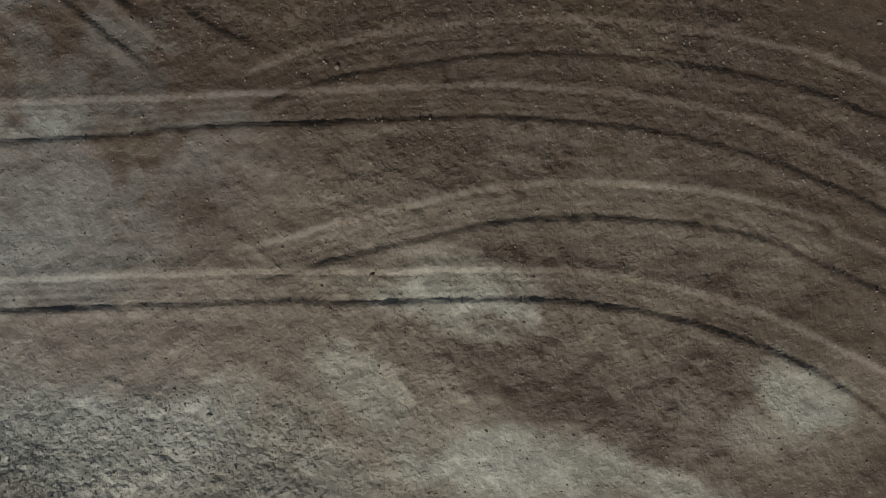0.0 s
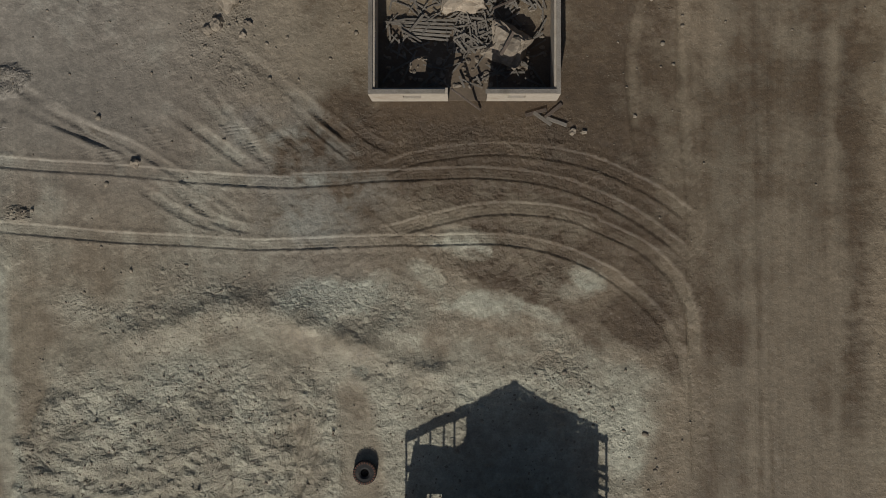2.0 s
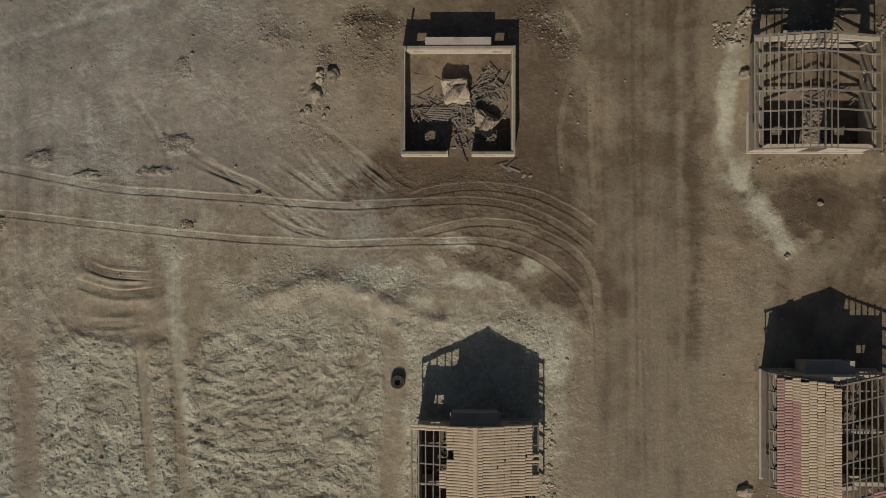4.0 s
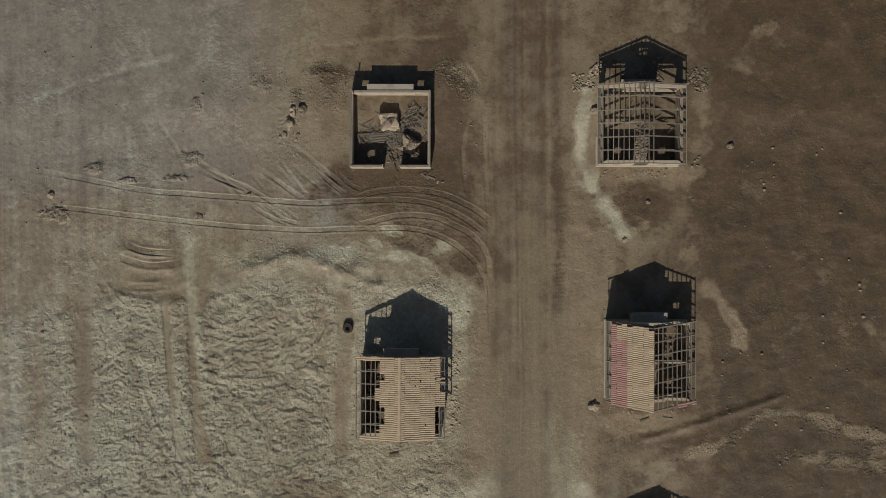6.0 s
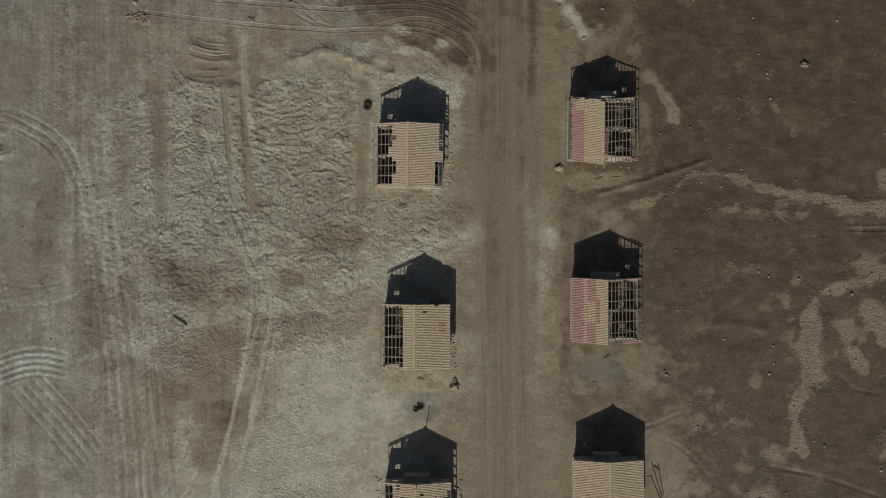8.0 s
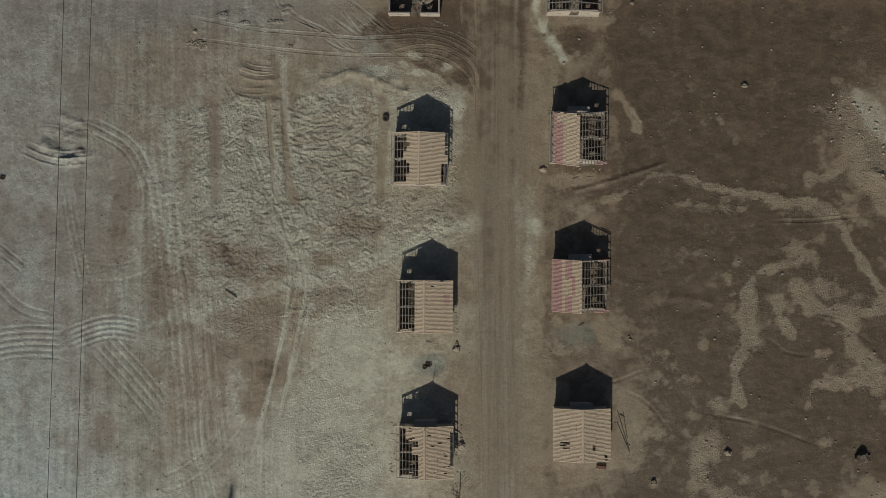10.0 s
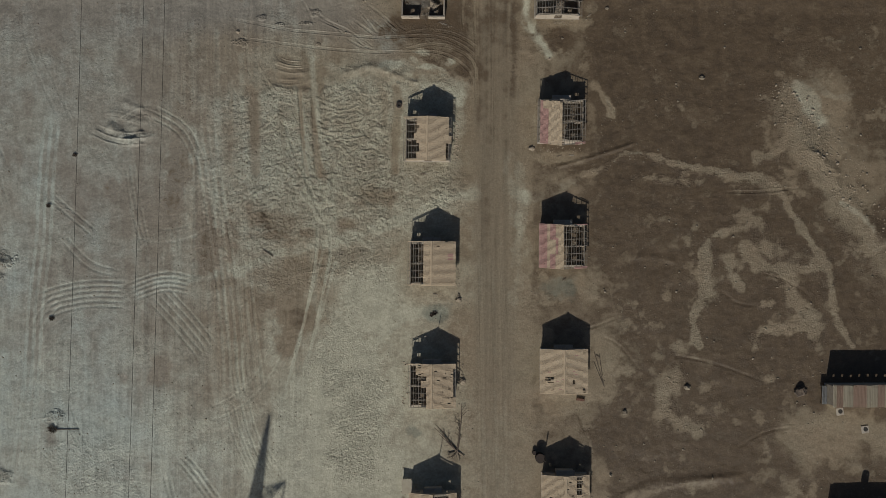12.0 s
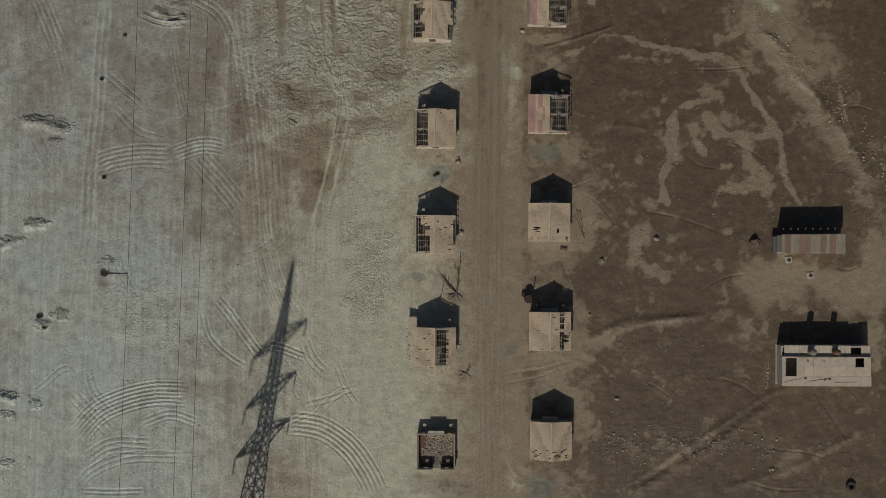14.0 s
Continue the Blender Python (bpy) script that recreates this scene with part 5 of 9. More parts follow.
    land.blot(land.rough, -62.81, -47.67, 2.21, 0.71, 0.80, 0)
    land.clump(-62.81, -47.67, 2.21, 0.71, 0.08)
    land.blot(land.coarse, -63.11, -72.20, 2.21, 0.89, 1.00, 0)
    land.blot(land.rough, -63.11, -72.20, 2.21, 0.89, 0.80, 0)
    land.clump(-63.11, -72.20, 2.21, 0.89, 0.08)
    land.blot(land.coarse, -58.59, -73.43, 1.24, 1.06, 1.00, 0)
    land.blot(land.rough, -58.59, -73.43, 1.24, 1.06, 0.80, 0)
    land.clump(-58.59, -73.43, 1.24, 1.06, 0.08)
    land.blot(land.coarse, -63.03, -75.31, 1.77, 0.71, 1.00, 0)
    land.blot(land.rough, -63.03, -75.31, 1.77, 0.71, 0.80, 0)
    land.clump(-63.03, -75.31, 1.77, 0.71, 0.08)
    land.blot(land.coarse, -62.84, -82.87, 1.42, 0.71, 1.00, 0)
    land.blot(land.rough, -62.84, -82.87, 1.42, 0.71, 0.80, 0)
    land.clump(-62.84, -82.87, 1.42, 0.71, 0.08)
    land.blot(land.coarse, -47.47, -50.92, 1.24, 0.89, 1.00, 0)
    land.blot(land.rough, -47.47, -50.92, 1.24, 0.89, 0.80, 0)
    land.clump(-47.47, -50.92, 1.24, 0.89, 0.08)
    # brown damp patches of the western plain
    land.blot(land.dark, -31.07, -16.72, 1.77, 2.66, 0.30, 0)
    land.blot(land.pale, -31.07, -16.72, 1.95, 2.92, -0.55, 0)
    land.blot(land.dark, -31.86, -21.20, 1.15, 3.37, 0.28, 0)
    land.blot(land.pale, -31.86, -21.20, 1.27, 3.70, -0.50, 0)
    land.blot(land.dark, -40.59, -19.57, 1.06, 1.42, 0.23, 0)
    land.blot(land.pale, -40.59, -19.57, 1.17, 1.56, -0.40, 0)
    land.blot(land.dark, -26.72, -27.35, 1.42, 3.72, 0.28, 0)
    land.blot(land.pale, -26.72, -27.35, 1.56, 4.09, -0.50, 0)
    land.blot(land.dark, -23.89, -26.14, 1.06, 3.01, 0.26, 0)
    land.blot(land.pale, -23.89, -26.14, 1.17, 3.31, -0.45, 0)
    land.blot(land.dark, -19.48, -23.65, 1.77, 1.24, 0.26, 0)
    land.blot(land.pale, -19.48, -23.65, 1.95, 1.36, -0.45, 0)
    land.blot(land.dark, -18.10, -25.59, 2.48, 0.62, 0.23, 0)
    land.blot(land.pale, -18.10, -25.59, 2.73, 0.68, -0.40, 0)
    land.blot(land.dark, -15.17, -33.37, 1.42, 0.80, 0.28, 0)
    land.blot(land.pale, -15.17, -33.37, 1.56, 0.88, -0.50, 0)
    land.blot(land.dark, -19.06, -34.77, 1.95, 1.15, 0.28, 0)
    land.blot(land.pale, -19.06, -34.77, 2.14, 1.27, -0.50, 0)
    land.blot(land.dark, -14.19, -37.17, 3.19, 1.77, 0.34, 0)
    land.blot(land.pale, -14.19, -37.17, 3.51, 1.95, -0.60, 0)
    land.blot(land.dark, -15.90, -40.76, 1.77, 1.95, 0.28, 0)
    land.blot(land.pale, -15.90, -40.76, 1.95, 2.14, -0.50, 0)
    land.blot(land.dark, -3.52, -20.25, 2.83, 1.42, 0.26, 0)
    land.blot(land.pale, -3.52, -20.25, 3.12, 1.56, -0.45, 0)
    land.blot(land.dark, -7.90, -23.71, 1.77, 0.80, 0.23, 0)
    land.blot(land.pale, -7.90, -23.71, 1.95, 0.88, -0.40, 0)
    land.blot(land.dark, -10.55, -16.10, 1.33, 1.77, 0.20, 0)
    land.blot(land.pale, -10.55, -16.10, 1.46, 1.95, -0.35, 0)
    land.blot(land.dark, -24.83, -32.04, 1.95, 1.42, 0.20, 0)
    land.blot(land.pale, -24.83, -32.04, 2.14, 1.56, -0.35, 0)
    land.blot(land.dark, -37.47, -57.39, 3.72, 1.95, 0.14, 0)
    land.blot(land.pale, -37.47, -57.39, 4.09, 2.14, -0.25, 0)
    land.blot(land.dark, -33.74, -64.42, 3.72, 2.66, 0.17, 0)
    land.blot(land.pale, -33.74, -64.42, 4.09, 2.92, -0.30, 0)
    land.blot(land.dark, -32.70, -70.61, 3.19, 1.77, 0.17, 0)
    land.blot(land.pale, -32.70, -70.61, 3.51, 1.95, -0.30, 0)
    land.blot(land.dark, -40.70, -64.75, 3.99, 1.24, 0.14, 0)
    land.blot(land.pale, -40.70, -64.75, 4.39, 1.36, -0.25, 0)
    land.blot(land.dark, -48.31, -53.17, 1.06, 1.95, 0.20, 0)
    land.blot(land.pale, -48.31, -53.17, 1.17, 2.14, -0.35, 0)
    land.blot(land.dark, -33.29, -44.84, 1.59, 2.66, 0.17, 0)
    land.blot(land.pale, -33.29, -44.84, 1.75, 2.92, -0.30, 0)
    land.blot(land.dark, -38.20, -45.39, 0.71, 0.89, 0.20, 0)
    land.blot(land.pale, -38.20, -45.39, 0.78, 0.97, -0.35, 0)
    land.blot(land.dark, -21.05, -33.48, 0.89, 0.89, 0.20, 0)
    land.blot(land.pale, -21.05, -33.48, 0.97, 0.97, -0.35, 0)
    land.blot(land.dark, -13.21, -25.32, 1.24, 0.71, 0.23, 0)
    land.blot(land.pale, -13.21, -25.32, 1.36, 0.78, -0.40, 0)
    land.blot(land.dark, -11.25, -33.29, 0.89, 1.24, 0.17, 0)
    land.blot(land.pale, -11.25, -33.29, 0.97, 1.36, -0.30, 0)
    land.blot(land.dark, -25.55, -71.33, 4.43, 5.32, 0.07, 0)
    land.blot(land.pale, -25.55, -71.33, 4.87, 5.85, -0.12, 0)
    land.blot(land.dark, -36.49, -22.62, 3.54, 4.43, 0.09, 0)
    land.blot(land.pale, -36.49, -22.62, 3.90, 4.87, -0.15, 0)
    land.blot(land.dark, -7.59, -38.11, 1.77, 1.24, -0.17, 0)
    land.blot(land.pale, -7.59, -38.11, 1.95, 1.36, 0.30, 0)
    # cream crust beside the western houses
    land.blot(land.pale, -7.52, -41.22, 3.90, 3.19, 0.40, 0)
    land.blot(land.pale, -4.05, -37.15, 3.54, 2.30, 0.30, 0)
    land.blot(land.pale, -7.36, -48.76, 4.43, 3.54, 0.30, 0)
    land.blot(land.pale, -7.15, -58.51, 3.54, 6.20, 0.25, 0)
    land.blot(land.pale, -14.34, -55.12, 5.32, 5.32, 0.15, 0)
    land.blot(land.pale, -53.37, -66.63, 7.97, 5.32, 0.15, 0)
    land.blot(land.pale, -59.27, -45.37, 5.32, 17.72, 0.15, 0)
    land.stroke(land.pale, [(-3.11, -39.97), (-1.82, -37.55), (0.81, -35.99), (5.68, -35.63)], 1.42, 0.35, 0.60, 0.60)
    # cloddy ground between the western houses
    land.blot(land.rough, -6.42, -51.40, 3.99, 7.97, 0.60, 0)
    land.blot(land.coarse, -6.42, -51.40, 3.99, 7.97, 0.60, 0)
    land.blot(land.rough, -12.56, -14.18, 7.97, 5.32, 0.30, 0)
    land.blot(land.coarse, -12.56, -14.18, 7.97, 5.32, 0.30, 0)
    land.blot(land.rough, -14.86, -31.14, 6.20, 2.66, 0.30, 0)
    land.blot(land.coarse, -14.86, -31.14, 6.20, 2.66, 0.30, 0)
    land.blot(land.rough, -6.89, -29.21, 4.43, 1.77, 0.30, 0)
    land.blot(land.coarse, -6.89, -29.21, 4.43, 1.77, 0.30, 0)
    land.blot(land.rough, -43.73, -57.52, 6.20, 4.43, 0.35, 0)
    land.blot(land.coarse, -43.73, -57.52, 6.20, 4.43, 0.35, 0)
    land.blot(land.rough, -40.97, -61.02, 7.09, 3.54, 0.30, 0)
    land.blot(land.coarse, -40.97, -61.02, 7.09, 3.54, 0.30, 0)
    land.blot(land.rough, -4.45, -18.49, 3.54, 5.32, 0.30, 0)
    land.blot(land.coarse, -4.45, -18.49, 3.54, 5.32, 0.30, 0)
    # stony bank and lighter soil of the north-east
    land.stroke(land.dark, [(51.93, -6.88), (54.24, -13.04), (58.12, -19.16), (62.79, -24.82), (67.27, -30.65), (70.86, -36.13), (73.77, -42.24), (77.19, -48.77)], 5.49, -0.32, 0.90, 0.95)
    land.stroke(land.rough, [(51.93, -6.88), (54.24, -13.04), (58.12, -19.16), (62.79, -24.82), (67.27, -30.65), (70.86, -36.13), (73.77, -42.24)], 4.43, 0.60, 0.80, 0.80)
    land.stroke(land.pale, [(59.19, -20.03), (61.85, -21.75), (65.43, -25.65), (68.13, -29.58), (72.16, -35.23)], 0.44, 0.45, 0.90, 0.90)
    land.stroke(land.dark, [(58.94, -5.88), (62.58, -12.90), (67.97, -20.75), (74.07, -29.46)], 9.74, -0.20, 0.95, 0.90)
    land.stroke(land.dark, [(66.68, -22.10), (67.33, -24.30), (68.07, -26.49)], 0.44, -0.50, 0.80, 0.80)
    land.ridge([(58.72, -18.09), (61.85, -21.30), (66.15, -26.52), (69.92, -32.19), (72.62, -36.54)], 0.7, 0.14)
    land.ridge([(54.23, -12.60), (57.79, -15.19), (59.13, -16.49)], 0.5, 0.18)
    # faint lighter stains of the dark eastern plain
    land.blot(land.dark, 36.43, -25.75, 3.54, 1.06, -0.20, 0)
    land.blot(land.dark, 25.06, -31.27, 2.66, 1.77, -0.15, 0)
    land.blot(land.dark, 42.52, -68.89, 5.32, 2.66, -0.22, 0)
    land.blot(land.dark, 29.46, -30.30, 1.77, 2.66, -0.12, 0)
    land.blot(land.dark, 33.67, -19.59, 2.13, 0.71, -0.25, 0)
    land.blot(land.dark, 45.08, -17.18, 2.66, 1.06, -0.20, 0)
    land.blot(land.dark, 39.21, -79.53, 5.32, 2.66, -0.22, 0)
    land.blot(land.dark, 47.95, -77.57, 5.32, 1.95, -0.25, 0)
    land.blot(land.dark, 36.29, -64.63, 4.43, 2.66, -0.16, 0)
    land.blot(land.dark, 53.78, -60.71, 4.43, 2.66, -0.20, 0)
    land.blot(land.dark, 47.01, -26.44, 3.54, 1.59, -0.25, 0)
    land.blot(land.dark, 53.22, -29.86, 4.43, 1.95, -0.22, 0)
    land.blot(land.dark, 51.58, -36.07, 2.66, 2.13, -0.25, 0)
    land.blot(land.dark, 60.26, -79.91, 6.20, 2.66, -0.16, 0)
    land.blot(land.dark, 68.93, -76.19, 5.32, 2.66, -0.14, 0)
    land.blot(land.dark, 29.61, -83.29, 5.32, 3.54, -0.20, 0)
    land.blot(land.dark, 34.24, -49.67, 1.77, 5.32, -0.15, 0)
    land.blot(land.dark, 63.26, -51.70, 9.74, 3.54, -0.12, 0)
    # scarp that runs aslant over the south-eastern plain
    land.stroke(land.dark, [(33.16, -85.14), (38.38, -82.02), (42.71, -78.92), (47.91, -75.37), (52.24, -72.36), (56.57, -69.45), (61.79, -67.75)], 0.62, -0.25, 0.90, 1.10)
    land.ridge([(34.03, -84.76), (38.81, -81.48), (43.14, -78.56), (48.34, -75.09), (52.67, -72.00), (57.00, -69.18), (61.79, -67.92)], 0.5, 0.13)
    land.ridge([(37.93, -58.42), (42.31, -57.61), (46.70, -57.17)], 0.45, 0.08)
    land.ridge([(30.30, -28.07), (33.82, -27.74), (37.36, -28.56)], 0.4, 0.07)
    # wheel lines that leave the road eastward
    land.fan([(14.82, -67.23), (18.69, -66.43), (22.65, -65.81), (25.72, -64.51)], 1, 0.71, width=0.50, depth=0.030, rim=0.020, pale=0.20, fade=0.15)
    land.fan([(14.85, -68.64), (18.72, -67.85), (22.23, -66.88), (24.85, -65.32)], 1, 0.71, width=0.40, depth=0.030, rim=0.020, pale=0.20, fade=0.15)
    land.stroke(land.dark, [(15.88, -80.09), (16.81, -82.28), (19.04, -83.54), (21.68, -83.48)], 0.31, -0.60, 0.60, 0.50)
    land.stroke(land.pale, [(15.88, -80.09), (16.81, -82.28), (19.04, -83.54), (21.68, -83.48)], 0.27, 0.25, 0.60, 0.50)
    land.stroke(land.dark, [(16.38, -83.17), (17.73, -84.28), (19.93, -84.05)], 0.31, -0.60, 0.60, 0.50)
    land.stroke(land.pale, [(16.38, -83.17), (17.73, -84.28), (19.93, -84.05)], 0.27, 0.25, 0.60, 0.50)
    land.stroke(land.dark, [(17.43, -82.53), (18.56, -81.97), (19.89, -82.11)], 0.31, -0.60, 0.60, 0.50)
    land.stroke(land.pale, [(17.43, -82.53), (18.56, -81.97), (19.89, -82.11)], 0.27, 0.25, 0.60, 0.50)
    land.stroke(land.dark, [(16.43, -85.37), (17.28, -84.03)], 0.31, -0.60, 0.60, 0.50)
    land.stroke(land.pale, [(16.43, -85.37), (17.28, -84.03)], 0.27, 0.25, 0.60, 0.50)
    land.stroke(land.pale, [(14.42, -16.83), (14.43, -21.71), (14.37, -27.48)], 0.44, 0.14, 0.80, 0.80)
    land.stroke(land.pale, [(15.71, -23.46), (15.57, -29.68), (15.06, -35.01)], 0.44, 0.14, 0.80, 0.80)
    land.stroke(land.pale, [(14.31, -33.25), (14.05, -37.69)], 0.44, 0.14, 0.80, 0.80)
    # white trail west of the bare frame house
    land.stroke(land.pale, [(16.36, 10.13), (16.29, 8.33), (16.15, 6.53), (16.05, 5.09), (16.59, 3.95), (17.10, 2.77), (17.96, 1.59), (18.68, 0.62), (19.33, -0.49)], 0.72, 0.55, 0.80, 0.85)
    land.stroke(land.dark, [(16.36, 10.13), (16.29, 8.33), (16.15, 6.53), (16.05, 5.09), (16.59, 3.95), (17.10, 2.77), (17.96, 1.59), (18.68, 0.62), (19.33, -0.49)], 0.86, -0.60, 0.90, 0.80)
    land.stroke(land.pale, [(17.10, 3.30), (18.00, 2.05), (18.75, 0.80), (19.18, -0.20)], 1.30, 0.32, 0.80, 0.85)
    land.stroke(land.pale, [(15.37, 4.73), (15.74, 3.66), (16.38, 2.76)], 0.29, 0.30, 0.80, 0.60)
    land.stroke(land.dark, [(25.50, -4.53), (26.97, -5.95), (27.68, -7.44), (28.18, -8.72)], 0.86, -0.45, 0.90, 0.70)
    land.stroke(land.pale, [(27.11, -6.30), (27.68, -7.44), (28.18, -8.62)], 0.36, 0.25, 0.90, 0.80)
    # brown stains round the north-eastern houses
    land.blot(land.dark, 21.03, 1.82, 1.98, 1.98, 0.30, 0)
    land.blot(land.dark, 21.03, 1.71, 1.08, 1.08, 0.20, 0)
    land.blot(land.dark, 27.07, 7.65, 3.24, 3.24, 0.16, 0)
    land.blot(land.dark, 28.52, -2.37, 3.24, 3.96, 0.20, 0)
    land.blot(land.dark, 25.66, 3.34, 1.44, 2.16, 0.10, 0)
    land.blot(land.dark, 16.05, -1.72, 1.08, 1.44, -0.10, 0)
    land.blot(land.dark, 18.20, -4.94, 0.58, 3.24, -0.35, 0)
    land.blot(land.dark, 17.14, -7.81, 0.58, 3.96, -0.40, 0)
    land.blot(land.dark, 20.38, -14.57, 3.24, 0.72, -0.30, 0)
    land.blot(land.dark, 23.52, 4.05, 2.16, 0.72, -0.25, 0)
    land.blot(land.dark, 17.79, 9.05, 1.08, 2.16, -0.30, 0)
    land.blot(land.dark, 25.47, 9.44, 0.90, 2.52, -0.25, 0)
    land.blot(land.dark, 29.22, 3.00, 1.44, 1.44, -0.30, 0)
    land.blot(land.dark, 29.91, 13.75, 2.16, 1.44, -0.20, 0)
    land.blot(land.dark, 15.63, 11.21, 1.44, 1.08, 0.20, 0)
    land.blot(land.dark, 19.26, -1.17, 2.16, 1.08, -0.20, 0)
    land.blot(land.dark, 14.64, -7.11, 0.65, 5.76, 0.22, 0)
    land.blot(land.dark, 14.42, 2.57, 0.65, 5.76, 0.20, 0)
    land.blot(land.pale, 17.51, -10.67, 0.36, 2.16, 0.20, 0)
    land.blot(land.pale, 30.96, -13.83, 1.08, 0.36, 0.40, 0)
    land.blot(land.pale, 28.20, -15.03, 1.80, 0.36, 0.35, 0)
    # road: brown packed bands and darker seams
    land.stroke(land.dark, [(7.89, 17.32), (7.93, 7.94), (7.98, -0.69), (8.02, -8.59), (7.88, -16.55)], 2.16, 0.09, 0.90, 0.30)
    land.stroke(land.dark, [(9.50, 17.32), (9.55, 7.95), (9.67, -0.68), (9.70, -8.58), (9.67, -16.53)], 0.58, 0.07, 0.90, 0.30)
    land.stroke(land.dark, [(10.15, 17.32), (10.20, 7.95), (10.49, -0.68), (10.53, -8.57), (10.32, -16.52)], 0.65, -0.04, 0.90, 0.30)
    land.stroke(land.dark, [(11.19, 17.33), (11.24, 7.95), (11.49, -0.67), (11.53, -8.57), (11.68, -16.51)], 0.18, 0.14, 0.90, 0.30)
    land.stroke(land.dark, [(11.73, 17.33), (11.78, 7.96), (11.89, -0.67), (11.93, -8.56), (12.11, -16.51)], 0.14, 0.12, 0.90, 0.30)
    land.stroke(land.dark, [(12.45, 17.33), (12.49, 7.96), (12.61, -0.67), (12.64, -8.56), (12.75, -16.50)], 0.86, -0.05, 0.90, 0.30)
    land.stroke(land.dark, [(13.31, 17.33), (13.35, 7.96), (13.54, -0.66), (13.57, -8.55), (13.75, -16.49)], 0.36, 0.14, 0.90, 0.30)
    land.stroke(land.dark, [(14.25, 17.33), (14.29, 7.96), (14.47, -0.66), (14.50, -8.54), (14.75, -16.48)], 0.58, 0.12, 0.90, 0.30)
    land.stroke(land.dark, [(15.18, 17.33), (15.22, 7.97), (15.18, -0.65), (15.22, -8.54), (15.39, -16.48)], 0.43, 0.09, 0.90, 0.30)
    land.stroke(land.dark, [(10.76, 17.32), (10.81, 7.95), (10.85, -0.68), (10.89, -8.57), (10.92, -16.52)], 0.36, 0.06, 0.90, 0.30)
    land.stroke(land.dark, [(7.00, 14.07), (5.95, 9.38), (7.06, 3.26)], 3.96, 0.05, 0.90, 0.40)
    land.stroke(land.dark, [(13.11, 14.44), (12.77, 10.84), (12.97, 5.80)], 4.32, 0.05, 0.90, 0.40)
    land.stroke(land.dark, [(-3.10, 14.41), (4.12, 13.70), (13.11, 14.08)], 2.52, 0.04, 0.90, 0.40)
    land.fan([(13.30, 13.00), (13.24, 10.48), (13.14, 7.60)], 1, 0.29, width=0.35, depth=0.050, rim=0.040, pale=0.00, fade=0.20, lug=0.03, step=0.4)
    land.fan([(14.51, -1.73), (14.49, -6.39), (14.58, -10.69)], 2, 0.32, width=0.30, depth=0.030, rim=0.020, pale=0.00, fade=0.20, lug=0.015, step=0.3)
    land.fan([(11.75, -2.11), (11.92, -6.41), (12.09, -12.86)], 1, 0.32, width=0.16, depth=0.035, rim=0.020, pale=0.00, fade=0.20)
    land.fan([(11.37, 2.92), (11.58, -3.55), (11.72, -10.00)], 1, 0.32, width=0.20, depth=0.030, rim=0.020, pale=0.00, fade=0.20)
    land.stroke(land.pale, [(13.59, -13.56), (13.74, -14.99), (13.61, -16.49)], 0.50, 0.30, 0.90, 0.80)
    # tracked prints north of the western passes
    land.fan([(-24.89, 9.03), (-22.34, 9.95), (-19.79, 10.82), (-16.88, 11.67), (-13.61, 12.51)], 1, 0.29, width=0.55, depth=0.030, rim=0.030, pale=0.10, fade=0.10)
    land.fan([(-24.88, 8.48), (-22.33, 9.44), (-19.79, 10.39)], 1, 0.29, width=0.30, depth=0.030, rim=0.030, pale=0.05, fade=0.10)
    land.fan([(-21.57, 6.03), (-21.63, 4.94), (-21.91, 3.85)], 1, 0.29, width=0.50, depth=0.012, rim=0.020, pale=0.00, fade=0.25, lug=0.03, step=0.34)
    land.fan([(-19.40, 8.21), (-20.01, 6.76), (-20.83, 5.30)], 1, 0.29, width=0.50, depth=0.012, rim=0.020, pale=0.00, fade=0.25, lug=0.03, step=0.34)
    land.fan([(-12.50, 9.32), (-12.47, 8.05), (-12.66, 6.79)], 1, 0.29, width=0.50, depth=0.012, rim=0.020, pale=0.00, fade=0.25, lug=0.03, step=0.34)
    land.fan([(-10.86, 9.69), (-10.47, 8.51), (-10.30, 7.34)], 1, 0.29, width=0.50, depth=0.012, rim=0.020, pale=0.00, fade=0.25, lug=0.03, step=0.34)
    land.fan([(-14.65, 6.05), (-14.35, 5.33), (-14.27, 4.61)], 1, 0.29, width=0.50, depth=0.012, rim=0.020, pale=0.00, fade=0.25, lug=0.03, step=0.34)
    land.fan([(-5.97, 9.88), (-5.99, 7.99), (-6.23, 6.09)], 1, 0.29, width=0.50, depth=0.012, rim=0.020, pale=0.00, fade=0.25, lug=0.03, step=0.34)
    land.fan([(-15.76, 7.86), (-15.55, 6.96), (-15.56, 6.05)], 1, 0.29, width=0.50, depth=0.012, rim=0.020, pale=0.00, fade=0.25, lug=0.03, step=0.34)
    land.fan([(-17.22, 8.94), (-17.28, 7.68), (-17.56, 6.41)], 1, 0.29, width=0.50, depth=0.012, rim=0.020, pale=0.00, fade=0.25, lug=0.03, step=0.34)
    land.blot(land.rough, -12.82, 4.98, 0.79, 0.65, 0.80, 0)
    land.blot(land.coarse, -12.82, 4.98, 0.79, 0.65, 0.80, 0)
    land.clump(-12.82, 4.98, 0.79, 0.65, 0.05)
    land.blot(land.rough, -13.90, 3.52, 1.08, 0.29, 0.80, 0)
    land.blot(land.coarse, -13.90, 3.52, 1.08, 0.29, 0.80, 0)
    land.clump(-13.90, 3.52, 1.08, 0.29, 0.05)
    land.blot(land.rough, -17.54, 3.33, 0.90, 0.25, 0.80, 0)
    land.blot(land.coarse, -17.54, 3.33, 0.90, 0.25, 0.80, 0)
